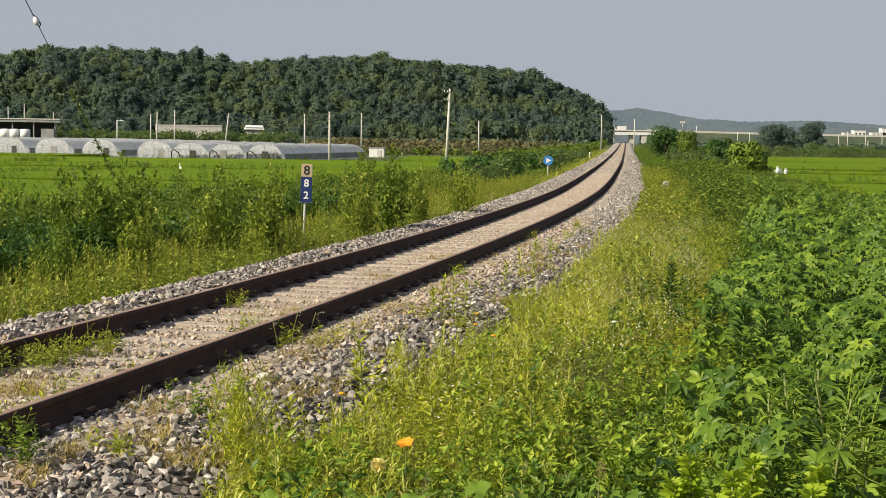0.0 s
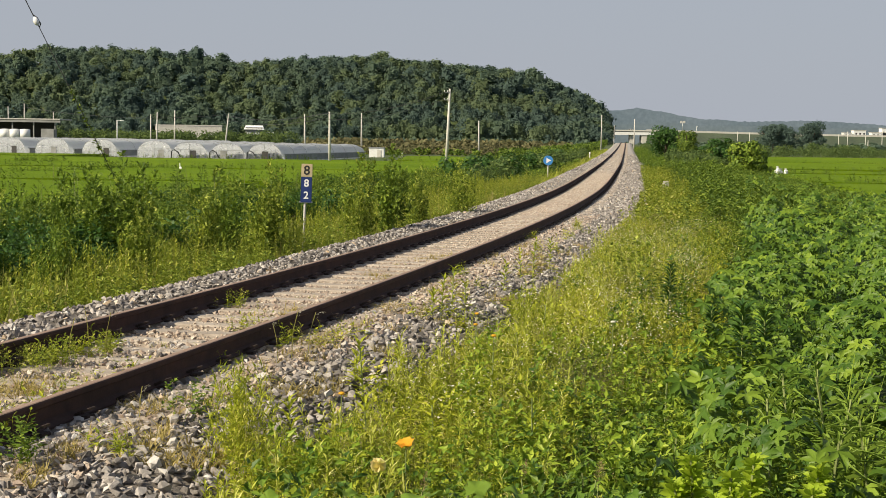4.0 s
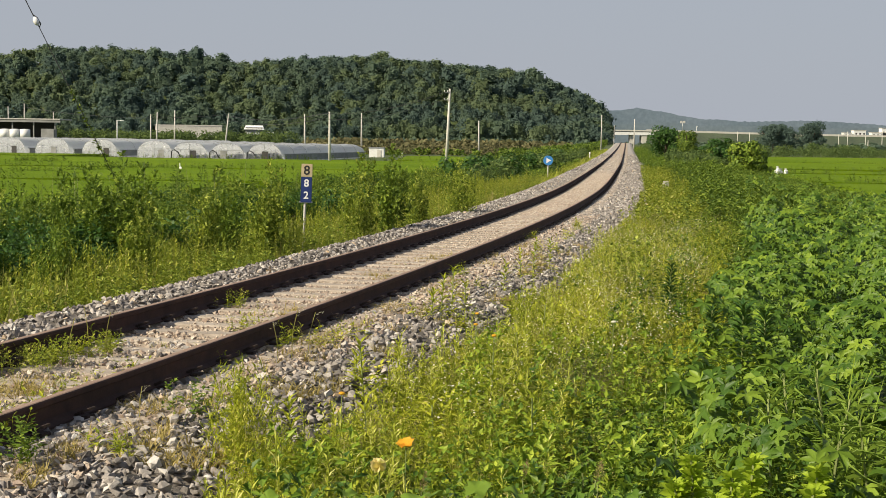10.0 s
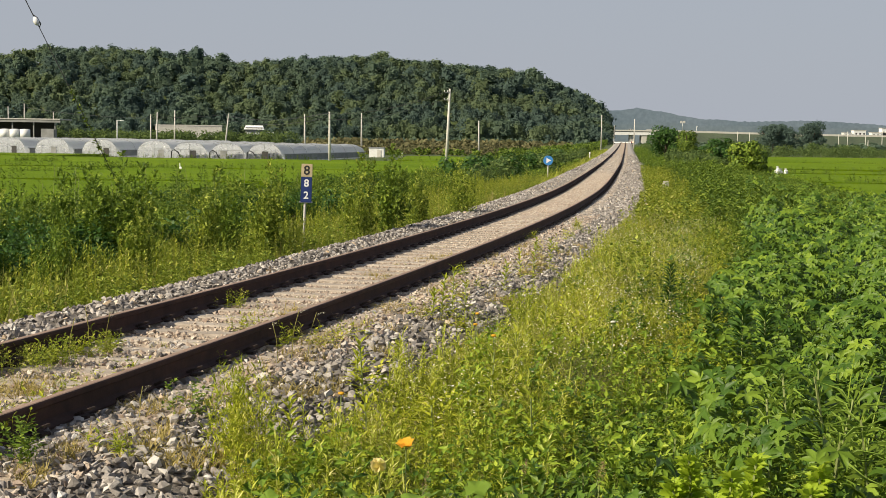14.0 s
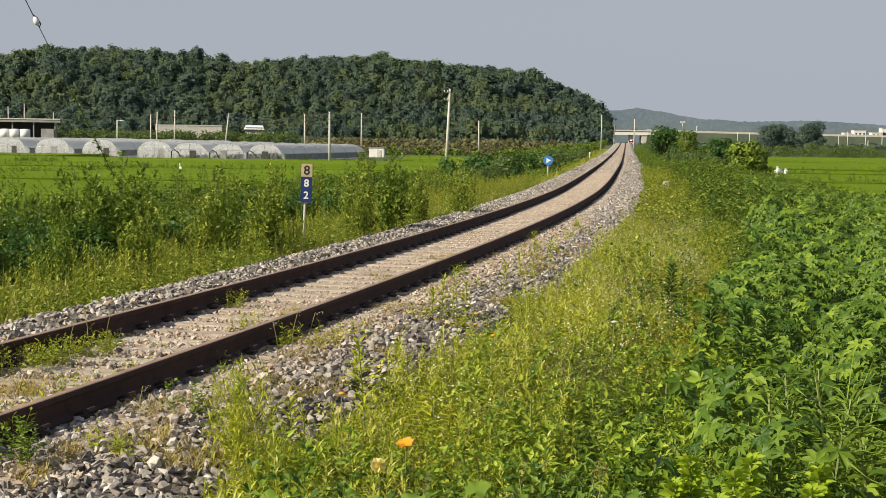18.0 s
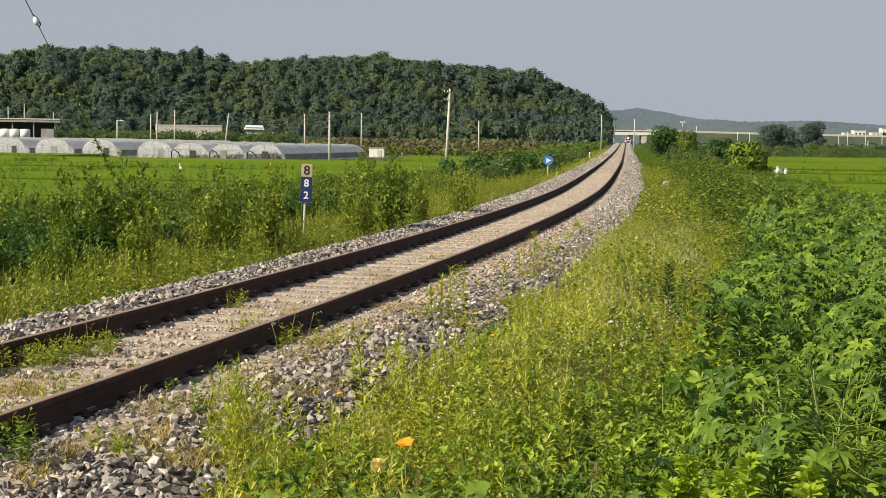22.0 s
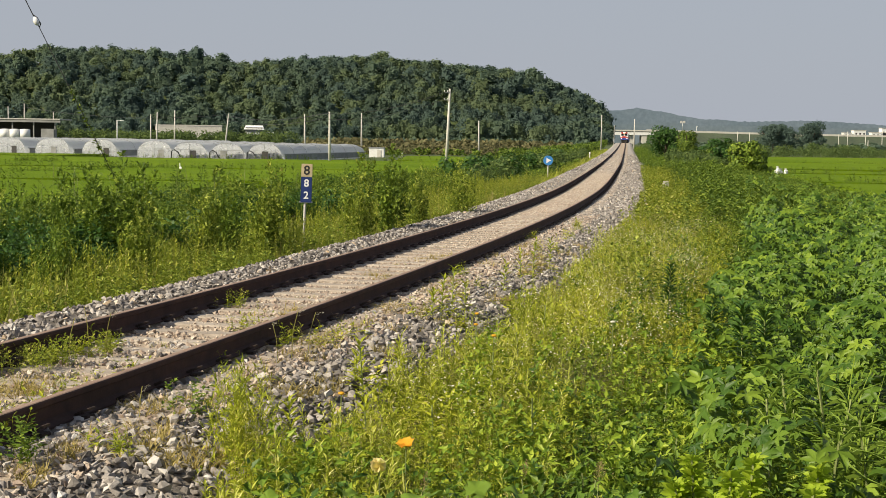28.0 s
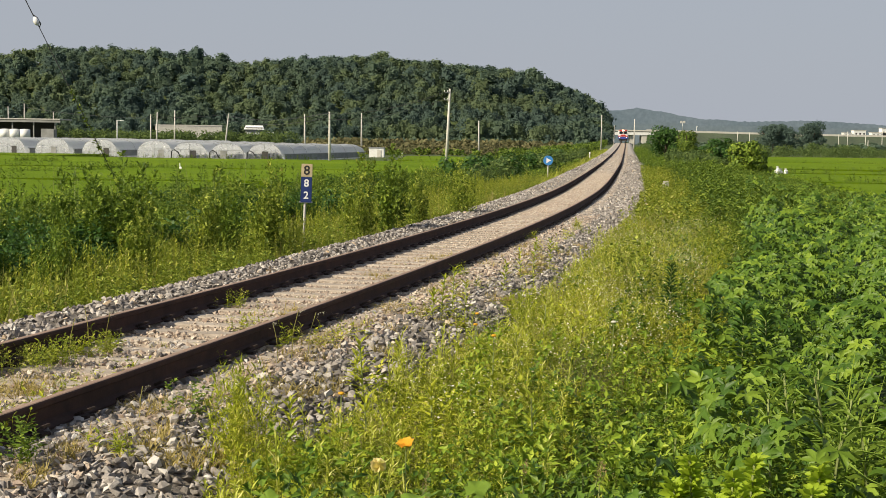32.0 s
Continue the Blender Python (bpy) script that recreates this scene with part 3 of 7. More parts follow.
# ---------- paddies ----------
def paddy(name, y0, y1, off_edge, x_far, label):
    ys = np.arange(y0, y1 + 0.1, 3.0)
    V, F = [], []
    top = FIELD + 0.42
    for y in ys:
        xe = float(np.interp(y, TY, TX)) + off_edge
        cols = np.linspace(0, 1, 30) ** 1.3
        for c in cols:
            x = xe + (x_far - xe) * c
            V.append((x, y, top + 0.05 * math.sin(x * 0.9 + y * 1.3) * math.sin(y * 0.4 - x * 0.3)))
    k = 30
    for i in range(len(ys) - 1):
        for j in range(k - 1):
            F.append((i * k + j, i * k + j + 1, (i + 1) * k + j + 1, (i + 1) * k + j))
    n = len(V)
    ring = [j for j in range(k)] + [i * k + k - 1 for i in range(1, len(ys))] + [(len(ys) - 1) * k + j for j in range(k - 2, -1, -1)] + [i * k for i in range(len(ys) - 2, 0, -1)]
    for j in ring:
        V.append((V[j][0], V[j][1], FIELD - 0.05))
    for a in range(len(ring)):
        b = (a + 1) % len(ring)
        F.append((ring[a], n + a, n + b, ring[b]))
    me = bpy.data.meshes.new(name)
    me.from_pydata(V, [], F)
    me.materials.append(M["rice"])
    return tagged(put(name, me), label, "rice paddy", kind="stuff")


for a, b, e, far_x in ((42, 81, -19, -150), (84, 117, -14.5, -150), (119, 178, -11.5, -150), (184, 205, -71, -150), (181, 238, -12, -6)):
    paddy("rice_paddy", a, b, e, far_x, "bright green rice paddy between grassy bunds")
for a, b in ((52, 97), (101, 128.5), (133, 150), (157, 214), (219, 330)):
    paddy("rice_paddy", a, b, 14.5, 190, "bright green rice paddy between grassy bunds")

# ---------- leaf and plant shapes ----------
WIDE = (np.array([(0, 0, 0), (0.45, -0.27, 0.06), (1, 0, -0.10), (0.45, 0.27, 0.06)]), np.array([(0, 1, 2, 3)]))
DIAMOND = (np.array([(0, 0, 0), (0.5, -0.16, 0.03), (1, 0, -0.06), (0.5, 0.16, 0.03)]), np.array([(0, 1, 2, 3)]))
NARROW = (np.array([(0, 0, 0), (0.4, -0.075, 0.05), (1, 0, -0.12), (0.4, 0.075, 0.05)]), np.array([(0, 1, 2, 3)]))
LONG = (np.array([(0, 0, 0), (0.42, -0.12, 0.07), (0.5, 0, 0.02), (0.42, 0.12, 0.07), (1, 0, -0.12)]), np.array([(0, 1, 4, 2), (0, 2, 4, 3)]))


def blade(n_seg, width, droop):
    """An arching strip that tapers to its tip."""
    V, F = [], []
    for i in range(n_seg + 1):
        t = i / n_seg
        w = width * (1 - t) ** 0.7 if i < n_seg else width * 0.04
        x, z = droop * t * t, t * (1 - 0.25 * droop * t)
        V += [(x, -w, z), (x, w, z)]
    for i in range(n_seg):
        F.append((2 * i, 2 * i + 1, 2 * i + 3, 2 * i + 2))
    return np.array(V), np.array(F)


def round_leaf(seed=0, n=14, wave=0.12):
    """A broad, shallow-lobed leaf with a wavy rim."""
    r = np.random.default_rng(seed)
    V = [(0.45, 0, 0.0)]
    for k in range(n):
        a = 2 * math.pi * k / n
        rad = 0.5 * (1 + 0.13 * math.cos(5 * a) + r.uniform(-0.06, 0.06))
        V.append((0.45 - rad * math.cos(a), rad * 1.1 * math.sin(a), 0.10 + wave * math.sin(3 * a + seed) - 0.1 * (1 - math.cos(a)) * 0.5))
    V[1] = (0.1, 0, 0.05)
    F = [(0, 1 + k, 1 + (k + 1) % n) for k in range(n)]
    return np.array(V), np.array(F)


def herb(seed, height=1.0, leaves=46, leaf=0.2, up=0.7, lean=0.15, stems=1, top_tight=True, shape=DIAMOND, stem_w=0.008, taper=0.5):
    """A leafy upright weed of about 1 m, as quads."""
    r = np.random.default_rng(seed)
    pairs = []
    for st in range(stems):
        a0, ln = r.uniform(0, 6.28), r.uniform(0, lean)
        h = height * r.uniform(0.72, 1.05)
        base = np.array([math.cos(a0), math.sin(a0), 0]) * (0.05 * (stems > 1))
        tip = base + np.array([math.cos(a0) * ln, math.sin(a0) * ln, h])
        for w in (np.array([stem_w, 0, 0]), np.array([0, stem_w, 0])):
            pairs.append((np.array([base - w, base + w, tip + w * 0.4, tip - w * 0.4]), np.array([(0, 1, 2, 3)])))
        n = max(4, leaves // stems)
        t = np.linspace(0.12, 1, n)
        yaw = np.arange(n) * 2.4 + r.uniform(-0.4, 0.4, n) + a0
        size = leaf * (1.1 - taper * t) * r.uniform(0.75, 1.25, n)
        pitch = -(up * (0.25 + 0.9 * t ** 2) + r.uniform(-0.3, 0.3, n))
        pos = base + (tip - base) * t[:, None]
        cy, sy = np.cos(yaw), np.sin(yaw)
        cp, sp = np.cos(-pitch), np.sin(-pitch)
        d = np.stack([cy * cp, sy * cp, sp], -1)
        side = np.stack([-sy, cy, np.zeros(n)], -1)
        nrm = np.cross(d, side)
        rot = np.stack([d, side, nrm], -1)
        pairs.append(stamp([shape], np.zeros(n, int), pos, rot, size))
    return join(*pairs)


def tuft(seed, n=10, width=0.012, spread=0.5):
    """A tuft of grass blades of about 1 m."""
    r = np.random.default_rng(seed)
    protos = [blade(2, width, d) for d in (0.15, 0.35, 0.6)]
    yaw = r.uniform(0, 6.28, n)
    pos = np.stack([0.05 * np.cos(yaw), 0.05 * np.sin(yaw), 0 * yaw], -1) * r.uniform(0, 1, (n, 1))
    sc = np.stack([r.uniform(0.6, 1.3, n), np.ones(n), r.uniform(0.45, 1.05, n)], -1)
    return stamp(protos, r.integers(0, 3, n), pos, turns(yaw, r.uniform(0, spread, n) * 0.5, yaw), sc)


def crown(seed, lobes=9, per=34, leaf=0.22, flat=1.0, tall=1.0, lobe_r=(0.32, 0.55), spread=(0.25, 0.62)):
    """A crown about 1 m in radius, of leaf clumps on uneven lobes, its base at 0."""
    r = np.random.default_rng(seed)
    P, N = [], []
    for k in range(lobes):
        a = 2.4 * k + r.uniform(-0.5, 0.5)
        zc = 0.35 + 1.15 * (k + 0.5) / lobes * tall
        rr = r.uniform(*spread) * (1.1 - 0.45 * (k / lobes))
        c = np.array([rr * math.cos(a), rr * math.sin(a), zc * flat])
        rad = r.uniform(*lobe_r)
        d = r.normal(size=(per, 3))
        d /= np.linalg.norm(d, axis=1)[:, None]
        d[:, 2] = np.abs(d[:, 2]) * np.where(r.random(per) < 0.75, 1, -1)
        P.append(c + d * rad * np.array([1, 1, 0.8]) * r.uniform(0.75, 1.12, (per, 1)))
        N.append(d)
    P, N = np.concatenate(P), np.concatenate(N)
    n = len(P)
    N = N + r.normal(0, 0.45, (n, 3)) + np.array([0, 0, 0.35])
    N /= np.linalg.norm(N, axis=1)[:, None]
    a = np.cross(N, r.normal(size=(n, 3)))
    a /= np.linalg.norm(a, axis=1)[:, None]
    b = np.cross(N, a)
    rot = np.stack([a, b, N], -1)
    quad = np.array([(-0.5, -0.1, 0), (-0.1, -0.5, 0.08), (0.5, 0.1, 0), (0.05, 0.5, -0.06)])
    return stamp([(quad, np.array([(0, 1, 2, 3)]))], np.zeros(n, int), P, rot, leaf * r.uniform(0.6, 1.4, n))


def wood_crown(seed, lobes=10, per=36, leaf=0.17, lean=(-0.1, -0.2, 0.5), core=0.75):
    """A crown of a far wood: leaf sprays that lie on rounded boughs, with a dense core in each."""
    r = np.random.default_rng(seed)
    cube = np.array([(x, y, z) for x in (-1, 1) for y in (-1, 1) for z in (-1, 1)], float) / 3 ** 0.5
    CF = np.array([(0, 1, 3, 2), (4, 6, 7, 5), (0, 4, 5, 1), (2, 3, 7, 6), (0, 2, 6, 4), (1, 5, 7, 3)])
    quad = np.array([(-0.5, -0.1, 0), (-0.1, -0.5, 0.08), (0.5, 0.1, 0), (0.05, 0.5, -0.06)])
    pairs = []
    for k in range(lobes):
        a = 2.4 * k + r.uniform(-0.5, 0.5)
        rr = r.uniform(0.15, 0.62) * (1.15 - 0.75 * k / lobes)
        c = np.array([rr * math.cos(a), rr * math.sin(a), 0.3 + 1.0 * (k + 0.5) / lobes])
        rad = r.uniform(0.3, 0.5)
        pairs.append((c + cube * rad * core, CF))
        d = r.normal(size=(per, 3))
        d[:, 2] = np.abs(d[:, 2]) * np.where(r.random(per) < 0.8, 1, -1)
        d /= np.linalg.norm(d, axis=1)[:, None]
        P = c + d * rad * np.array([1, 1, 0.85]) * r.uniform(0.88, 1.1, (per, 1))
        N = d * 0.5 + r.normal(0, 0.22, (per, 3)) + np.array(lean)
        N /= np.linalg.norm(N, axis=1)[:, None]
        u = np.cross(N, r.normal(size=(per, 3)))
        u /= np.linalg.norm(u, axis=1)[:, None]
        pairs.append(stamp([(quad, np.array([(0, 1, 2, 3)]))], np.zeros(per, int), P, np.stack([u, np.cross(N, u), N], -1), leaf * r.uniform(0.6, 1.5, per)))
    return join(*pairs)


def branchy(seed, stems=3, branches=6, per=7, leaf=0.075, lean=0.3, stem_w=0.006, reach=0.3, shape=None):
    """A branching leafy shrub of about 1 m: small leaves along side twigs."""
    r = np.random.default_rng(seed)
    shape = shape or WIDE
    P, D, Z, pairs = [], [], [], []
    for st in range(stems):
        a0, ln, h = r.uniform(0, 6.28), r.uniform(0.1, 1) * lean, r.uniform(0.68, 1.04)
        base = np.array([math.cos(a0), math.sin(a0), 0]) * 0.06
        tip = base + np.array([math.cos(a0) * ln, math.sin(a0) * ln, h])
        for w in (np.array([stem_w, 0, 0]), np.array([0, stem_w, 0])):
            pairs.append((np.array([base - w, base + w, tip + w * 0.3, tip - w * 0.3]), np.array([(0, 1, 2, 3)])))
        for k in range(branches):
            t = 0.2 + 0.8 * (k + r.uniform(0.2, 0.8)) / branches
            a = 2.4 * k + a0 + r.uniform(-0.5, 0.5)
            e = r.uniform(0.5, 1.0)
            d = np.array([math.cos(a) * math.cos(e), math.sin(a) * math.cos(e), math.sin(e)])
            L = reach * (1.15 - t) * r.uniform(0.7, 1.2) + 0.05
            b0 = base + (tip - base) * t
            for q in range(per):
                f = (q + 0.6) / per
                P.append(b0 + d * L * f)
                side = np.cross(d, (0, 0, 1.0)) * (1 if q % 2 else -1)
                D.append(d * 0.55 + side * 0.8 + r.normal(0, 0.35, 3))
                Z.append(leaf * r.uniform(0.6, 1.35) * (1.1 - 0.35 * t))
    P, D, n = np.array(P), np.array(D), len(P)
    D /= np.linalg.norm(D, axis=1)[:, None]
    up = r.normal(0, 0.35, (n, 3)) + np.array([0, 0, 1.0])
    side = np.cross(up, D)
    side /= np.linalg.norm(side, axis=1)[:, None]
    pairs.append(stamp([shape], np.zeros(n, int), P, np.stack([D, side, np.cross(D, side)], -1), np.array(Z)))
    return join(*pairs)


def plant_out(name, label, category, protos, pos, height, material, kind="stuff", lean=0.12, width=1.0, parent=None):
    n = len(pos)
    yaw = rnd.uniform(0, 6.28, n)
    h = np.asarray(height, float)
    sc = np.stack([h * width, h * width, h], -1)
    V, F = stamp(protos, rnd.integers(0, len(protos), n), pos, turns(yaw, rnd.uniform(0, lean, n), rnd.uniform(0, 6.28, n)), sc)
    return tagged(put(name, mesh_np(name, V, F, material), parent), label, category, kind=kind)


def strip(n, s0, s1, o0, o1, power=1.0):
    """Random places along the line, between two offsets, on the ground."""
    s = s0 + (s1 - s0) * rnd.random(n) ** power
    x, y = beside(s, rnd.uniform(o0, o1, n))
    return np.stack([x, y, ground_z(x, y)], -1)


# ---------- wooded hill ----------
n = 10000
b_, y_ = rnd.uniform(-0.315, 0.112, n), rnd.uniform(534, 660, n)
keep, cell = [], set()
for i in range(n):
    c = (int(b_[i] * y_[i] / 4.4), int(y_[i] / 5.4))
    if c not in cell and np.interp(b_[i], HILL_B, HILL_H) > 1.5:
        cell.add(c)
        keep.append(i)
x_, y_ = b_[keep] * y_[keep], y_[keep]
pos = np.stack([x_, y_, ground_z(x_, y_) + 0.6], -1)
TREES = [wood_crown(20 + k, 8 + k % 4, 29, 0.165) for k in range(8)]
size = rnd.uniform(2.6, 4.7, len(pos)) * np.interp(np.interp(x_ / y_, HILL_B, HILL_H), [2, 12], [0.75, 1])
size = size * np.where(rnd.random(len(pos)) < 0.07, 1.4, 1.0)
kinds = np.array([noise.noise((x * 0.03, y * 0.04, 5)) for x, y in zip(x_, y_)]) * 1.3 + rnd.normal(0, 0.35, len(pos))
for lo, hi, key, words in ((-9, -0.28, "forest_dark", "dense oak wood on a low hill, tinted blue-green for haze"), (-0.28, 0.33, "forest", "dense dark green broadleaf wood on a low hill"),
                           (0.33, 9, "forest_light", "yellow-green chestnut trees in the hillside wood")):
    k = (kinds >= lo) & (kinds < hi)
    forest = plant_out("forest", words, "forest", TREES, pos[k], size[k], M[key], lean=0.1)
pr = rnd.choice(len(pos), 300, replace=False)
V, F = stamp([(np.array([(-0.03, -0.03, 0), (0.03, -0.03, 0), (0, 0.04, 0), (-0.015, -0.015, 1), (0.015, -0.015, 1), (0, 0.02, 1)]),
               np.array([(0, 1, 4, 3), (1, 2, 5, 4), (2, 0, 3, 5)]))], np.zeros(300, int), pos[pr], turns(np.zeros(300)), size[pr])
tagged(put("tree_trunks", mesh_np("tree_trunks", V, F, M["bark"]), forest), "grey-brown trunks", kind="stuff")

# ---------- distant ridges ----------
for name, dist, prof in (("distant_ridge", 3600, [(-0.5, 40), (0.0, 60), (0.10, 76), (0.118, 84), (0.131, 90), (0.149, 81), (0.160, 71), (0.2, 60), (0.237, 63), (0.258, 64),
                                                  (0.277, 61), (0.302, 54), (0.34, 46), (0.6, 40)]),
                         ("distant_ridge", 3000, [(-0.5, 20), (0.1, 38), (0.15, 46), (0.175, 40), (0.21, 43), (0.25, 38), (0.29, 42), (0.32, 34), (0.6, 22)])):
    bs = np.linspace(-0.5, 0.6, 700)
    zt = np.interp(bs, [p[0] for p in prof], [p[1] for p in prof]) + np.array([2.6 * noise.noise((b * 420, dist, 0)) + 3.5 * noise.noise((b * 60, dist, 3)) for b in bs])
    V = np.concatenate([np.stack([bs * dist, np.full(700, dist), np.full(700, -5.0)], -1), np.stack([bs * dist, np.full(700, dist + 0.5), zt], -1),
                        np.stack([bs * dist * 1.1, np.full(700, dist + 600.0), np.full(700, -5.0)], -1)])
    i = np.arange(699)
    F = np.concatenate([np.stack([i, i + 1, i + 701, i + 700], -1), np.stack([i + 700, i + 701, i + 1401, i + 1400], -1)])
    tagged(put(name, mesh_np(name, V, F, M["far_hill"])), "wooded ridge on the horizon, haze painted in as pale blue", "hills", kind="structure")


# ---------- highway embankment and bridge ----------
def embankment():
    xs = np.array([150, 152, 175, 230, 300, 420, 700, 1200], float)
    top = np.interp(xs, [150, 230, 340, 1200], [11.6, 10.4, 9.4, 8.0])
    V, F = [], []
    for x, t in zip(xs, top):
        y = 1100.0
        V += [(x, y - 22, FIELD - 0.3), (x, y - 4, t), (x, y + 14, t), (x, y + 32, FIELD - 0.3)]
    for i in range(len(xs) - 1):
        for k in range(3):
            F.append((4 * i + k, 4 * i + k + 1, 4 * i + 5 + k, 4 * i + 4 + k))
    F.append((0, 1, 2, 3))
    me = bpy.data.meshes.new("highway_embankment")
    me.from_pydata(V, [], F)
    me.materials.append(M["far_green"])
    ob = tagged(put("highway_embankment", me), "grassy highway embankment with a pale parapet", "embankment", kind="structure")
    V, F = [], []
    for x, t in zip(xs, top):
        V += [(x, 1095.6, t - 0.4), (x, 1095.6, t + 1.1), (x, 1096.0, t + 1.1), (x, 1096.0, t - 0.4)]
    for i in range(len(xs) - 1):
        for k in range(4):
            F.append((4 * i + k, 4 * i + (k + 1) % 4, 4 * i + 4 + (k + 1) % 4, 4 * i + 4 + k))
    me = bpy.data.meshes.new("parapet")
    me.from_pydata(V, [], F)
    me.materials.append(M["concrete"])
    put("parapet", me, ob, None, "pale concrete parapet")


embankment()
bridge = thing("road_bridge", "white concrete road bridge over the railway", "bridge", (0, 1098, 0), kind="structure")
part("deck", box_bm(115, 12, 1.0, (100, 0, 10.6), 0.1), M["dark_concrete"], bridge)
part("girder", box_bm(115, 1.0, 2.3, (100, -5.6, 9.4), 0.1), M["white"], bridge, "white edge girder")
part("parapet", box_bm(115, 0.4, 1.0, (100, -6.2, 11.6), 0.05), M["concrete"], bridge)
for x in (118, 139, 156):
    part("pier", box_bm(3.0 if x > 118 else 2.0, 8, 10.0, (x, 0, 3.9), 0.2), M["concrete"], bridge)
part("abutment", box_bm(8, 12, 9.6, (150, 0.5, 3.5), 0.2), M["concrete"], bridge)

# ---------- pole line ----------


def power_pole(place, height, lean_deg, arms=2, r=0.17, label="pale concrete power pole", category="power pole", group="power poles"):
    ob = thing("power_pole", label, category, place, 0, group)
    ob.matrix_world = pose(*place, 0, lean_deg, 0)
    part("shaft", cyl_bm(r, r * 0.55, height + 0.5, 12, pose(0, 0, -0.5)), M["concrete"], ob, "", True)
    for k in range(arms):
        z = height - 0.35 - 0.75 * k
        part("crossarm", box_bm(0.5, 0.06, 0.06, (-0.28, -0.14, z), 0.01, turn=8), M["steel"], ob)
        for dx in (-0.5, -0.2):
            part("insulator", cyl_bm(0.04, 0.03, 0.14, 8, pose(dx, -0.14, z + 0.04)), M["porcelain"], ob, "", True)
    return ob


def gz(x, y):
    return float(ground_z(x, y))


POLES = [((0.18, 143), 7.9, 2.0, 2), ((-13.4, 172), 6.1, -0.6, 0), ((7.00, 299), 7.1, -0.8, 0), ((-16.91, 300), 8.5, -0.3, 0), ((-25.58, 270), 7.5, -0.8, 0),
         ((-44.81, 300), 7.9, 6.0, 0), ((-58.71, 300), 8.0, 1.5, 0), ((-62.35, 340), 9.2, 0.5, 0), ((-108.39, 380), 11.0, 0, 0), ((-112.39, 380), 10.3, -1, 0),
         ((-100.89, 380), 8.9, 0, 0), ((-71.87, 360), 8.5, 0.5, 0)]
for (px, py), h, lean, arms in POLES:
    power_pole((px, py, gz(px, py)), h, lean, arms, 0.17 if py < 250 else 0.2)
# railway-side and far poles
for px, py, h, r in ((38.6, 300, 6.4, 0.16), (31.9, 300, 7.4, 0.13), (46.0, 400, 5.6, 0.10)):
    power_pole((px, py, gz(px, py)), h, 0.2, 0, r, "slim white railway-side pole")
for b, d, h in ((0.1988, 700, 9.5), (0.207, 720, 9.5), (0.2675, 650, 8.5), (0.2735, 640, 9.5), (0.2857, 560, 7), (0.2875, 560, 5.5), (0.297, 640, 10), (0.255, 650, 8)):
    power_pole((b * d, d, FIELD), h, 0, 0, 0.22)


def wire(name, a, b, sag, r=0.012, n=14):
    a, b = Vector(a), Vector(b)
    pts = [a.lerp(b, t) - Vector((0, 0, 4 * sag * t * (1 - t))) for t in np.linspace(0, 1, n)]
    return tagged(tube(name, pts, r, M["wire"], sides=4), "thin dark overhead wire strung between poles", "wire", "overhead wires")


for dx, dz in ((-0.5, 0), (-0.2, 0.02), (-0.5, -0.75)):
    a = (0.6 + dx, 142.9, gz(0.3, 143) + 7.65 + dz)
    b = (-13.7 + dx, 171.9, gz(-13.4, 172) + 5.85 + dz * 0.8)
    wire("overhead_wire", a, b, 0.7, 0.016)
    wire("overhead_wire", b, (-44.0 + dx, 300, gz(-44.5, 300) + 7.6 + dz), 0.9, 0.022)
    if dz > -0.1:
        wire("overhead_wire", a, (31.9 + dx * 0.2, 300, gz(31.9, 300) + 7.2), 1.2, 0.008)
        wire("overhead_wire", (-44.0 + dx, 300, gz(-44.5, 300) + 7.6), (-108 + dx, 380, 9.0), 1.5, 0.026)

# street lamp behind the greenhouses
sl = thing("street_lamp", "white street lamp with a short flat arm", "street lamp", (-66.7, 300, gz(-66.7, 300)))
part("pole", cyl_bm(0.14, 0.10, 6.2, 10), M["white"], sl, "", True)
part("arm", box_bm(1.3, 0.12, 0.1, (0.6, 0, 6.15), 0.03), M["white"], sl)
part("lamp_head", box_bm(0.8, 0.3, 0.18, (1.0, 0, 6.12), 0.05), M["white"], sl)


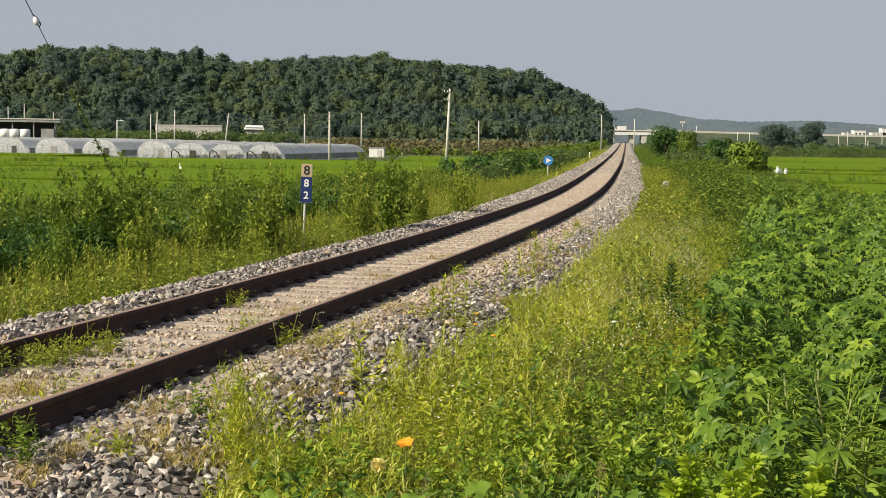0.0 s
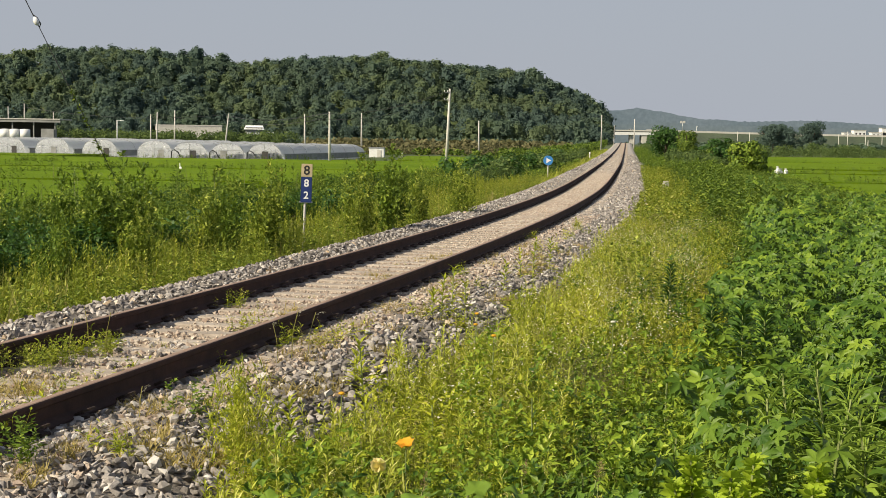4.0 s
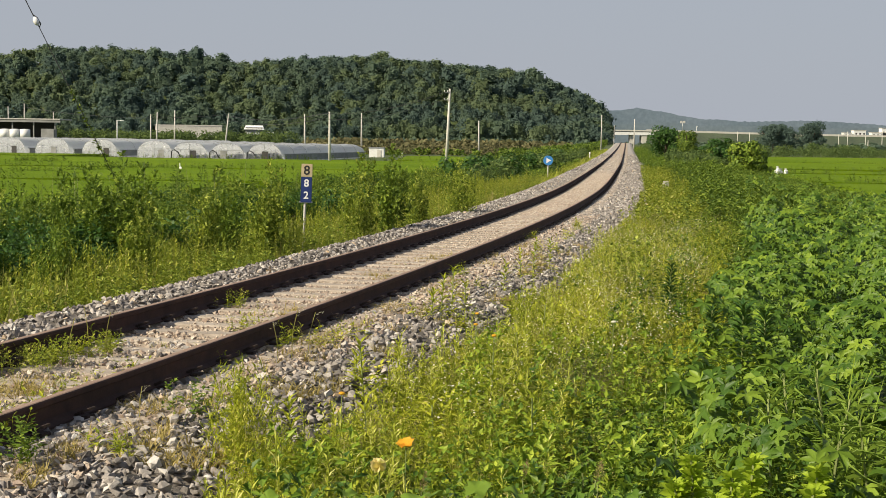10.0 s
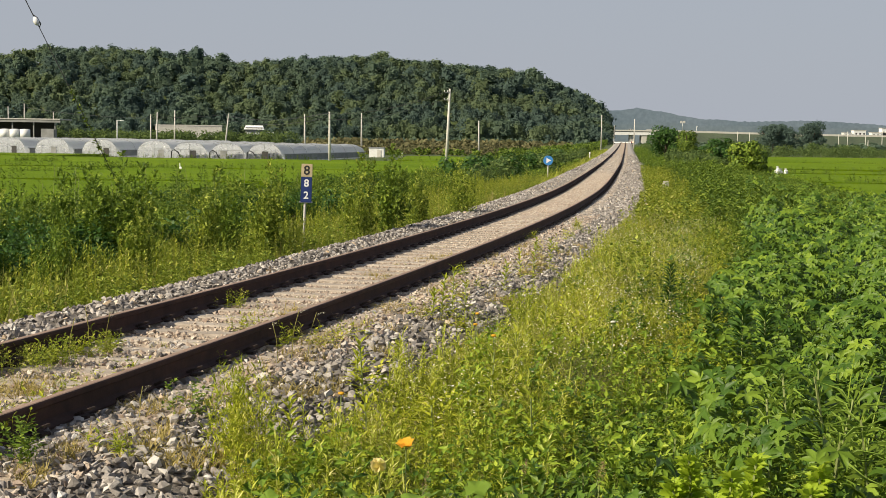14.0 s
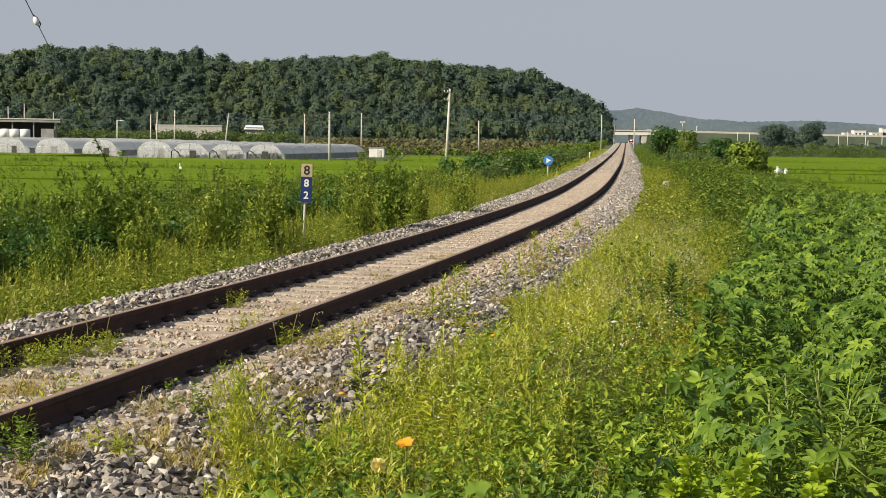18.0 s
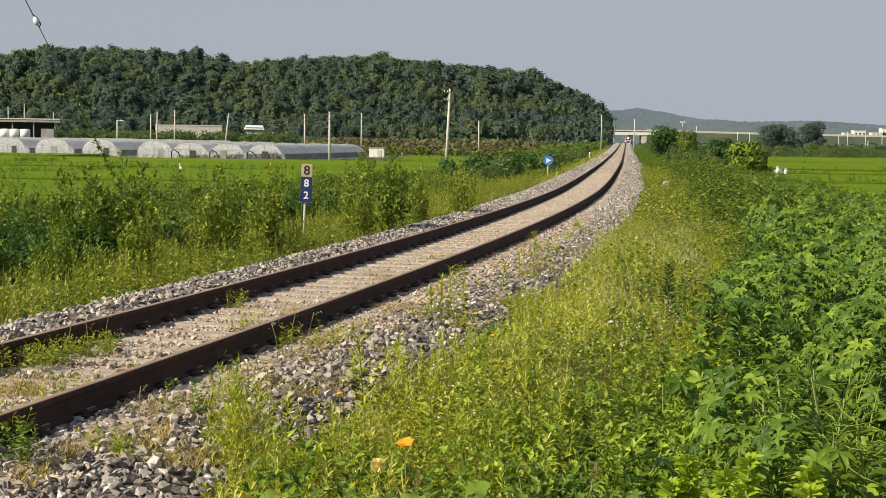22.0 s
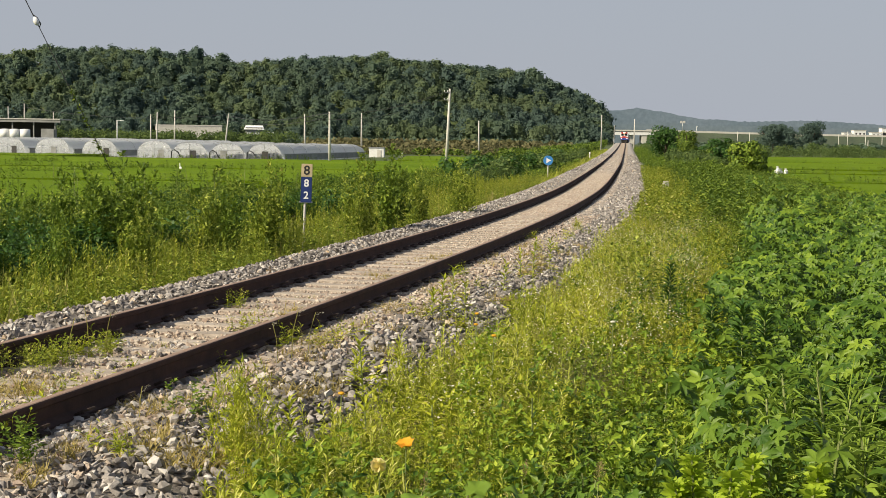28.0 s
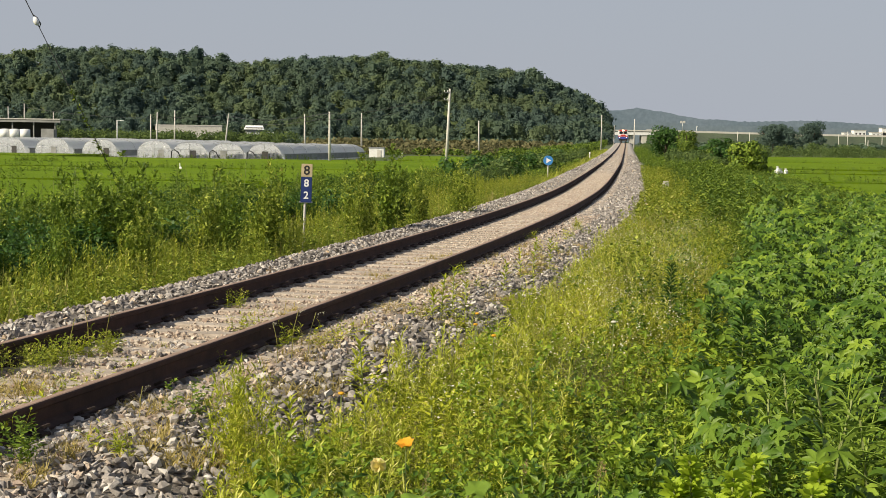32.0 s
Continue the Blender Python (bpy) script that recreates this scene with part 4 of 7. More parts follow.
# ---------- greenhouses ----------
def greenhouse(x, y, width, height, length, turn, door_at=0.1, seed=0):
    ob = thing("greenhouse", "long plastic tunnel greenhouse with milky film", "greenhouse", (x, y, FIELD), turn, "row of greenhouses")
    r = np.random.default_rng(seed)
    N, L = 16, 14

    def section(t):
        a = math.pi * t
        e = abs(math.cos(a)) ** 0.75 * (1 if math.cos(a) > 0 else -1)
        return e * width / 2, height * math.sin(a) ** 0.72

    V, F = [], []
    for j in range(L + 1):
        for i in range(N + 1):
            u, z = section(i / N)
            shrink = 1 + r.uniform(-0.012, 0.012)
            if j == L:
                shrink = 0.86
            V.append((u * shrink, length * j / L, z * shrink))
    for j in range(L):
        for i in range(N):
            k = j * (N + 1) + i
            F.append((k, k + 1, k + N + 2, k + N + 1))
    V += [(0, length + 1.5, 0)]
    me = bpy.data.meshes.new("film_cover")
    me.from_pydata(V[:-1], [], F)
    me.materials.append(M["film"])
    put("film_cover", me, ob, None, "milky plastic film roof")
    # end wall of creased film, with hoops
    for yy in (0.02, length - 0.02):
        V, F = [], []
        rings = 9
        for q in range(rings + 1):
            for i in range(N + 1):
                u, z = section(i / N)
                f = q / rings
                V.append((u * f * (0.99 if yy < 1 else 0.85), yy + (0.22 * noise.noise((u * f * 1.3, z * f * 0.6, seed * 3.1)) + 0.1 * noise.noise((u * f * 4, z * f * 1.6, seed)) if q < rings else 0), z * f * (0.99 if yy < 1 else 0.85)))
        for q in range(rings):
            for i in range(N):
                k = q * (N + 1) + i
                F.append((k, k + 1, k + N + 2, k + N + 1))
        me = bpy.data.meshes.new("end_sheet")
        me.from_pydata(V, [], F)
        me.materials.append(M["clear_film"])
        put("end_sheet", me, ob, None, "creased clear plastic end sheet")
    # solid dark panel, painted as the shade inside an open door
    part("door_shade_panel", box_bm(0.8, 0.06, 1.25, (door_at * width, -0.12, 0.65), 0.02), M["train_dark"] if seed % 2 else M["dark_concrete"], ob, "dark panel imitating the shade in an open door")
    part("door_frame", box_bm(0.95, 0.05, 0.06, (door_at * width, -0.14, 1.32), 0.01), M["steel"], ob)
    for dx in (-0.30, 0.0, 0.32):
        part("end_post", box_bm(0.045, 0.05, height * (0.72 if dx else 0.93), (dx * width, -0.09, height * (0.36 if dx else 0.465)), 0.01), M["steel"], ob)
    part("end_rail", box_bm(width * 0.8, 0.04, 0.04, (0, -0.13, height * 0.62), 0.01), M["steel"], ob)
    # closed dark strip painted as the shade in the rolled-up side's gap
    part("side_shade_strip", box_bm(0.05, length * 0.94, 0.75, (width / 2 + 0.03, length * 0.5, 0.55), 0.01), M["dark_concrete"], ob, "dark strip imitating the shade under the rolled-up side")
    part("roll_tube", cyl_bm(0.05, 0.05, length * 0.95, 8, Matrix.Translation((width / 2 + 0.07, length * 0.02, 0.98)) @ pose(0, 0, 0, -90, 0, 0)), M["steel"], ob, "roll-up tube")
    if seed < 4:
        tube("rolled_edge", [(-width / 2 - 0.05, -0.22, 0.0), (-width / 2 + 0.02, -0.25, 1.15), (-width / 2 + 0.35, -0.27, 1.35), (-width / 2 + 0.8, -0.25, 1.1), (-width / 2 + 1.15, -0.2, 0.45)],
             0.07, M["black"], ob, "black rolled sheet edge", 6)
    for f in (0.0, 0.12, 0.25, 0.4, 0.55, 0.7, 0.85):
        pts = []
        for i in range(N + 1):
            u, z = section(i / N)
            pts.append((u * 1.012, length * f, z * 1.012))
        tube("hoop", pts, 0.028, M["steel"], ob)
    return ob


for gx_, gy_, w, h, L, tn, da, sd in ((-22.1, 181, 4.3, 2.2, 57, -7.6, 0.02, 1), (-26.7, 181, 4.3, 2.2, 57, -7.6, -0.1, 2), (-31.5, 182, 4.5, 2.25, 56, -7.6, 0.1, 3),
                                      (-36.6, 186, 4.7, 2.35, 56, -9, 0.18, 4), (-48.5, 207, 5.2, 2.45, 56, -11, 0.2, 5), (-57.0, 214, 5.4, 2.5, 54, -11, 0.05, 6),
                                      (-65.6, 221, 5.6, 2.55, 50, -11, 0.2, 7)):
    greenhouse(gx_, gy_, w, h, L, tn, da, sd)

box = thing("field_shed", "small white sheet-metal pump shed", "shed", (-11.3, 247, FIELD), -4)
part("body", box_bm(2.5, 1.8, 1.55, (0, 0, 0.78), 0.02), M["white"], box)
part("roof", box_bm(2.7, 2.0, 0.12, (0, 0, 1.62), 0.03), M["steel"], box)
part("door", box_bm(0.7, 0.04, 1.2, (0.5, -0.93, 0.62), 0.01), M["concrete"], box)
st = thing("marker_stake", "short white stake in the paddy edge", "stake", (-7.0, 244, FIELD))
part("post", cyl_bm(0.16, 0.14, 0.85, 10), M["white"], st, "", True)

# shade net beds, hall roof, bales, house behind the greenhouses
nets = thing("shade_net_tunnel", "low tunnel under black shade net", "net tunnel", (-46, 296, FIELD), -8)
bm = bmesh.new()
vs = []
for j in range(9):
    for i in range(7):
        a = math.pi * i / 6
        vs.append(bm.verts.new((-9 + 18 * j / 8, 1.8 * math.cos(a), 2.2 * math.sin(a) + 0.08 * math.sin(j * 2.3))))
for j in range(8):
    for i in range(6):
        bm.faces.new((vs[j * 7 + i], vs[j * 7 + i + 1], vs[j * 7 + i + 8], vs[j * 7 + i + 7]))
part("net", bm, M["black"], nets)
for dx in (-6, 0, 6):
    part("hoop", box_bm(0.06, 0.06, 2.3, (dx, -0.5, 1.25), 0.01), M["steel"], nets)

hall = thing("open_hall", "long open hall with a low pale roof", "hall", (-115.5, 372, FIELD + 0.6), 0)
part("roof", box_bm(40, 12, 0.32, (0, 0, 6.35), 0.08), M["concrete"], hall, "pale flat roof edge")
part("eaves_board", box_bm(40.2, 0.2, 0.5, (0, -6.15, 5.8), 0.03), M["dark_concrete"], hall)
# added near-black sheet, its colour stands in for shade under the roof
part("shade_backing", box_bm(35, 0.3, 6, (-2, 5.5, 3.0), 0.02), M["train_dark"], hall)
for k in range(8):
    part("column", box_bm(0.3, 0.3, 6.1, (-18.5 + 5.3 * k, -5.6, 3.0), 0.03), M["dark_concrete"], hall)
part("side_cabin", box_bm(3.2, 3, 2.8, (16.8, -4.5, 2.6), 0.05), M["dark_concrete"], hall, "grey cabin at the end")
bale_me = bm_mesh("wrap", cyl_bm(1.16, 1.14, 2.05, 22, pose(0, 0, 0.0)), M["white"], True)
bale = thing("silage_bale", "round silage bale wrapped in white plastic", "bale", (-96, 330, FIELD), 0, "stack of bales")
put("wrap", bale_me, bale)
part("top_fold", ball_bm(1.1, 2, (1, 1, 0.1), (0, 0, 2.05)), M["white"], bale, "", True)
for row in range(2):
    for k in range(-5, 2):
        if row or k:
            copy_thing(bale, pose(-96 + 2.24 * k - (0.3 if row % 2 else 0), 330 + 0.2 * (k % 2), FIELD + 2.16 * row))

house = thing("farm_house", "low farm house with a pale blue-grey roof", "house", (-51.7, 400, FIELD + 0.76), 6)
part("body", box_bm(4.6, 4, 6.4, (0, 0, 0.0), 0.03), M["dark_concrete"], house)
house.location.z += 2.0
bm = bmesh.new()
v = [bm.verts.new(c) for c in ((-2.7, -2.5, 2.6), (2.7, -2.5, 2.6), (2.7, 2.5, 2.6), (-2.7, 2.5, 2.6), (-2.3, 0, 3.7), (2.3, 0, 3.7))]
for f in ((0, 1, 5, 4), (2, 3, 4, 5), (1, 2, 5), (3, 0, 4), (0, 3, 2, 1)):
    bm.faces.new([v[i] for i in f])
part("roof", bm, M["white"], house, "pale metal roof")
for dx in (-1.3, 0.9):
    part("window", box_bm(1.1, 0.06, 1.0, (dx, -2.03, 1.4), 0.01), M["white"], house)
part("annex", box_bm(2.6, 3, 1.9, (4.0, 0.5, 0.95), 0.05), M["white"], house, "white annex")
wall = thing("retaining_wall", "pale concrete retaining wall along the hill foot", "wall", (-69.5, 400, FIELD), 3, kind="structure")
part("wall", box_bm(18, 0.5, 6.2, (0, 0, 3.0), 0.05), M["concrete"], wall)
part("coping", box_bm(18.2, 0.7, 0.3, (0, 0, 6.2), 0.04), M["concrete"], wall)

# sign mast and lamp on the highway
mast = thing("sign_mast", "slim grey highway mast with a square sign head", "mast", (178, 1103, 11.2))
part("pole", cyl_bm(0.22, 0.16, 7.6, 10), M["steel"], mast, "", True)
part("crossbar", box_bm(3.2, 0.2, 0.2, (0, 0, 7.0), 0.03), M["steel"], mast)
for dx in (-1.1, 1.1):
    part("sign_panel", box_bm(1.7, 0.12, 1.7, (dx, -0.16, 7.4), 0.03), M["concrete"], mast, "pale sign panel")
lamp = thing("highway_lamp", "short white highway lamp post", "lamp post", (188.5, 1103, 11.0))
part("pole", cyl_bm(0.2, 0.15, 4.4, 10), M["white"], lamp, "", True)
part("lamp_head", box_bm(1.0, 0.4, 0.3, (0.3, 0, 4.45), 0.06), M["white"], lamp)

# white buildings on the far embankment
for x, w, h in ((305, 6, 4.0), (314, 9, 6.0), (331, 16, 4.5), (334, 7, 8.0), (351, 18, 4.2), (354, 7, 7.5)):
    hb = thing("roadside_building", "small white building beside the distant highway", "building", (x * 1.0, 1118, 8.2), 0, "distant white buildings")
    part("body", box_bm(w, 8, h, (0, 0, h / 2), 0.1), M["white"], hb)
    part("roof", box_bm(w + 0.6, 8.6, 0.4, (0, 0, h + 0.2), 0.05), M["concrete"], hb)
    for k in range(max(2, int(w // 3))):
        part("window", box_bm(1.2, 0.1, 1.2, (-w / 2 + 1.6 + 3 * k, -4.03, h * 0.6), 0.02), M["glass"], hb)


# ---------- signs by the line ----------
def text_mesh(name, body, size, material, parent, m):
    cu = bpy.data.curves.new(name, "FONT")
    cu.body, cu.size, cu.align_x, cu.align_y, cu.extrude, cu.offset = body, size, "CENTER", "CENTER", 0.002, 0.0035
    ob = bpy.data.objects.new(name, cu)
    me = bpy.data.meshes.new_from_object(ob)
    bpy.data.objects.remove(ob)
    bpy.data.curves.remove(cu)
    me.materials.clear()
    me.materials.append(material)
    return put(name, me, parent, m)


mx_, my_ = -2.615, 28.0
post = thing("distance_post", "railway distance post with cream and navy number plates", "distance post", (mx_ - 0.04, my_, gz(mx_, my_)), 0)
post.matrix_world = pose(mx_ - 0.06, my_, gz(mx_, my_), 0, 1.6, 0)
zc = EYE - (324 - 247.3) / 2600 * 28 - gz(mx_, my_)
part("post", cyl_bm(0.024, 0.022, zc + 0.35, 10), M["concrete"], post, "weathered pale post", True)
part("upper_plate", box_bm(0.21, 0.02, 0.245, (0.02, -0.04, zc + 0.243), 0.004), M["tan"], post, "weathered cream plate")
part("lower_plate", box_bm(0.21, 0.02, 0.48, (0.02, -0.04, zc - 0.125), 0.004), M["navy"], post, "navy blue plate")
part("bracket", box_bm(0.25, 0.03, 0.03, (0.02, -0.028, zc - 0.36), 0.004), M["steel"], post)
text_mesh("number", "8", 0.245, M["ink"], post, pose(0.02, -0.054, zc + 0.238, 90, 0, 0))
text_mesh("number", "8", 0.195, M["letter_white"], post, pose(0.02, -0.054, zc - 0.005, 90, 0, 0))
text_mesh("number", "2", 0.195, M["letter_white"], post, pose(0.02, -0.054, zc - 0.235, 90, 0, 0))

dx_, dy_ = 6.0, 85.0
disc = thing("disc_sign", "blue round railway sign with a white triangle", "sign", (dx_, dy_, gz(dx_, dy_)), 0)
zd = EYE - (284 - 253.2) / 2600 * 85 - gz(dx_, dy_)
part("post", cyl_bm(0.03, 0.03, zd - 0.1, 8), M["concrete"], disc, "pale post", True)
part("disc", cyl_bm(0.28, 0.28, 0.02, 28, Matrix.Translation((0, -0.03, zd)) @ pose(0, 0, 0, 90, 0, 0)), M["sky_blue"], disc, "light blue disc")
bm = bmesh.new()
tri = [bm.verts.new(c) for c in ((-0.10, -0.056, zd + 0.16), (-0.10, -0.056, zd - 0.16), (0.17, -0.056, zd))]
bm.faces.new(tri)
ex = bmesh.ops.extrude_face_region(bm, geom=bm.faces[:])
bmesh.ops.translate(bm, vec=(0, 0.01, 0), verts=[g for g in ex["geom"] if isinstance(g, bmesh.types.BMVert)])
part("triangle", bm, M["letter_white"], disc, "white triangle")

stub = thing("boundary_stone", "short weathered concrete boundary post in the weeds", "boundary post", (9.35, 62, gz(9.35, 62) - 0.06), 10)
part("post", box_bm(0.24, 0.20, 0.72, (0, 0, 0.26), 0.02), M["concrete"], stub)
part("cap", box_bm(0.246, 0.206, 0.10, (0, 0, 0.57), 0.02), M["concrete"], stub, "worn pale cap")
st2 = thing("marker_stake", "short pale stake on the grassy verge", "stake", (16.6, 168, gz(16.6, 168)))
part("post", cyl_bm(0.06, 0.05, 0.85, 8), M["concrete"], st2, "", True)
part("cap", cyl_bm(0.07, 0.07, 0.2, 8, pose(0, 0, 0.8)), M["white"], st2, "white top", True)

# guy wire with its strain insulator, vine-grown low down; its pole stands out of view
GA, GB = Vector((-8.803, 31.0, 4.453)), Vector((-6.09, 31.0, gz(-6.09, 31.0)))
guy = thing("guy_wire", "steel guy wire with a white strain insulator", "guy wire")
gi = GA.lerp(GB, 0.082)
gd = (GB - GA).normalized()
tube("strand", [GA - gd * 2.5, gi - gd * 0.12], 0.011, M["wire"], guy)
tube("strand", [gi + gd * 0.10, GB], 0.009, M["wire"], guy)
part("insulator", ball_bm(0.085, 2, (0.75, 0.75, 1.2)), M["porcelain"], guy, "white porcelain strain insulator", True,
     Matrix.Translation(gi) @ gd.to_track_quat("Z", "Y").to_matrix().to_4x4())
tube("loop", [gi - gd * 0.16, gi - gd * 0.08 + Vector((0.06, 0, 0)), gi + gd * 0.06 + Vector((0.07, 0, 0)), gi + gd * 0.14], 0.012, M["wire"], guy)
gp = GA - gd * 2.5
power_pole((gp.x - 0.25, gp.y, gz(gp.x, gp.y)), gp.z - gz(gp.x, gp.y) + 0.6, 0.0, 1)


# ---------- egret and sacks ----------
def egret(x, y, turn):
    ob = thing("egret", "white egret standing in the rice", "bird", (x, y, FIELD + 0.36), turn)
    ob.matrix_world = ob.matrix_world @ Matrix.Diagonal((0.7, 0.7, 0.7, 1))
    part("body", ball_bm(0.2, 2, (1.35, 0.7, 0.75), (0, 0, 0.42)), M["feather"], ob, "", True)
    tube("neck", [(0.2, 0, 0.5), (0.3, 0, 0.6), (0.24, 0, 0.72), (0.28, 0, 0.84)], 0.045, M["feather"], ob, sides=8)
    part("head", ball_bm(0.055, 2, (1.4, 0.9, 0.9), (0.31, 0, 0.87)), M["feather"], ob, "", True)
    part("beak", cyl_bm(0.018, 0.003, 0.14, 6, Matrix.Translation((0.37, 0, 0.87)) @ pose(0, 0, 0, 0, 95, 0)), M["beak"], ob)
    part("tail", ball_bm(0.1, 1, (1.8, 0.7, 0.35), (-0.28, 0, 0.38)), M["feather"], ob, "", True)
    for s in (-0.05, 0.05):
        part("leg", cyl_bm(0.012, 0.012, 0.32, 6, pose(0.02, s, -0.02)), M["ink"], ob)
    return ob


def crumpled(bm, amount, seed):
    for v in bm.verts:
        v.co += Vector((noise.noise(v.co * 5 + Vector((seed, 0, 0))), noise.noise(v.co * 5 + Vector((0, seed, 9))), noise.noise(v.co * 6 + Vector((4, 0, seed))))) * amount
    return bm


egret(-19.0, 106, 115)
for k, (x, y, h) in enumerate(((29.7, 131, 0.6), (30.05, 131.2, 0.42), (30.4, 130.9, 0.45))):
    sk = thing("white_sack", "full white woven sack standing on the bund", "sack", (x, y, gz(x, y) + 0.22), 20 * k, "white sacks")
    part("bag", crumpled(ball_bm(0.26, 3, (0.9, 0.7, h * 2.2), (0, 0, h * 0.5)), 0.12, k), M["white"], sk, "", True)
    part("tie", cyl_bm(0.08, 0.12, 0.16, 8, pose(0, 0, h * 1.0)), M["white"], sk)


# ---------- plants of the left verge ----------
WEEDS = [branchy(30 + k, 2 + k % 2, 5, 6, 0.10 + 0.015 * (k % 3), 0.4, 0.006, 0.34, (DIAMOND, WIDE)[k % 2]) for k in range(7)]
FARWEEDS = [herb(35 + k, leaves=18, leaf=0.26, up=0.35 + 0.1 * k, lean=0.35, stems=1, shape=WIDE, stem_w=0.01) for k in range(6)]
MIDWEEDS = [herb(45 + k, leaves=34, leaf=0.15, up=0.55 + 0.1 * k, lean=0.16, stems=1 + k % 3) for k in range(6)]
TUFTS = [tuft(50 + k, 10, 0.015) for k in range(5)]
BUSHY = [branchy(60 + k, 3 + k % 2, 6, 7, 0.086, 0.36, 0.005, 0.32) for k in range(7)]
CLUMP = [branchy(230 + k, 2, 15, 9, 0.070, 0.10, 0.004, 0.17) for k in range(4)]
BUSH = [crown(80 + k, 9, 24, 0.165) for k in range(5)]
FARBUSH = [crown(90 + k, 8, 28, 0.17) for k in range(5)]
TINY = [crown(100 + k, 6, 8, 0.52) for k in range(5)]

p = strip(1300, -4, 60, -5.2, -2.45, 1.2)
plant_out("verge_grass", "yellow-green grass and weeds along the ballast", "grass", TUFTS, p, rnd.uniform(0.2, 0.45, len(p)), M["verge"])
p = strip(1500, -4, 60, -6.6, -2.5, 1.2)
plant_out("verge_weeds", "low leafy green weeds along the ballast", "weeds", WEEDS, p, rnd.uniform(0.28, 0.6, len(p)), M["verge_leaf"], width=1.2)
p = strip(3300, -4, 60, -7.2, -2.6, 1.2)
lift = np.array([noise.noise((x * 0.9, y * 0.4, 3)) + 0.5 * noise.noise((x * 2.5, y * 1.2, 6)) for x, y, _ in p])
plant_out("verge_weeds", "yellow-green leafy weeds along the ballast", "weeds", MIDWEEDS, p, rnd.uniform(0.35, 0.78, len(p)) * (1.0 + 0.55 * lift), M["verge"])
# paler stalks that stand above the verge
SPIKE = [herb(120 + k, leaves=54, leaf=0.12, up=0.7, lean=0.12, stems=1, taper=0.55, stem_w=0.006, shape=NARROW) for k in range(5)]
p = strip(650, -2, 62, -6.4, -2.7, 1.2)
plant_out("verge_stalks", "upright pale yellow-green stalks in the verge", "weeds", SPIKE, p, rnd.uniform(0.6, 0.98, len(p)), M["herb"])
p = strip(220, -2, 62, -6.0, -2.6, 1.2)
plant_out("dry_stalks", "dry straw-coloured grass stems in the verge", "weeds", TUFTS, p, rnd.uniform(0.5, 0.9, len(p)), M["straw"])
p = strip(1700, 60, 300, -5.5, -2.8, 1.4)
plant_out("verge_grass", "yellow-green grass along the distant ballast", "grass", TUFTS, p, rnd.uniform(0.4, 0.7, len(p)), M["verge"], width=2.5)
p = strip(270, -2, 72, -17.0, -5.5)
p = p[~((p[:, 1] > 55) & (offset_of(p[:, 0], p[:, 1])[0] < -13.5))]
groups = {"dark_leaf": [], "shrub": [], "verge_leaf": []}
for c in p:
    key = rnd.choice(list(groups), p=(0.6, 0.25, 0.15) if c[1] < 19 else (0.08, 0.34, 0.58))
    top, n = float(rnd.uniform(0.75, 1.32)), 12
    d = rnd.normal(0, 0.26, (n, 2))
    q = np.stack([c[0] + d[:, 0], c[1] + d[:, 1], np.zeros(n)], -1)
    q[:, 2] = ground_z(q[:, 0], q[:, 1])
    groups[key].append(np.concatenate([q, (top * np.clip(1.05 - 1.6 * (d ** 2).sum(1), 0.5, 1.05) * rnd.uniform(0.85, 1.08, n))[:, None]], 1))
for key, words in (("dark_leaf", "tall dark green bushy weeds beside the paddies"), ("shrub", "tall green bushy weeds beside the paddies"), ("verge_leaf", "lighter green bushy weeds beside the paddies")):
    q = np.concatenate(groups[key])
    plant_out("bush_clover", words, "shrubs", BUSHY, q[:, :3], q[:, 3], M[key], width=0.85)
for cx, cy, top in ((-5.2, 25, 2.45), (-6.5, 25, 1.95), (-5.85, 25, 2.1), (-4.2, 26, 1.9), (-4.0, 27, 1.85), (-1.75, 30, 2.0), (-1.1, 31, 2.05), (-3.15, 26, 2.05), (-7.1, 24, 1.75), (-0.6, 34, 1.9),
                    (-4.6, 22, 1.7), (-5.6, 21, 1.6), (-3.6, 30, 1.85), (0.4, 38, 1.8), (-7.6, 27, 2.0), (-5.4, 26, 1.8)):
    n = 8
    p = np.stack([rnd.normal(cx, 0.10, n), rnd.normal(cy, 0.2, n), np.zeros(n)], -1)
    p[:, 2] = ground_z(p[:, 0], p[:, 1])
    plant_out("bush_clover", "slender clump of leafy stalks above the verge", "shrubs", CLUMP, p, top * rnd.uniform(0.55, 1.0, n), M["shrub" if cy % 2 else "verge_leaf"], width=0.66, lean=0.06)
MASS = [wood_crown(240 + k, 8, 44, 0.13, (-0.1, -0.25, 0.3), 0.55) for k in range(5)]
p = strip(330, 1, 60, -13, -5.9)
p = p[np.array([noise.noise((x * 0.7, y * 0.3, 17)) for x, y, _ in p]) > -0.12]
size = rnd.uniform(0.32, 0.62, len(p))
dark = rnd.random(len(p)) < np.where(p[:, 1] < 20, 0.8, 0.2)
plant_out("verge_shrubs", "dense dark green shrubs in the verge", "shrubs", MASS, p[dark], size[dark], M["dark_leaf"])
plant_out("verge_shrubs", "dense green shrubs in the verge", "shrubs", MASS, p[~dark], size[~dark], M["shrub"])
p = strip(46, 66, 125, -8.5, -4.7)
plant_out("verge_shrubs", "mounded dark shrubs by the line", "shrubs", MASS, p, rnd.uniform(0.75, 1.15, len(p)), M["dark_leaf"])
p = np.stack([rnd.uniform(-8.2, -5.7, 20), rnd.uniform(21.5, 25.5, 20), np.zeros(20)], -1)
p[:, 2] = ground_z(p[:, 0], p[:, 1])
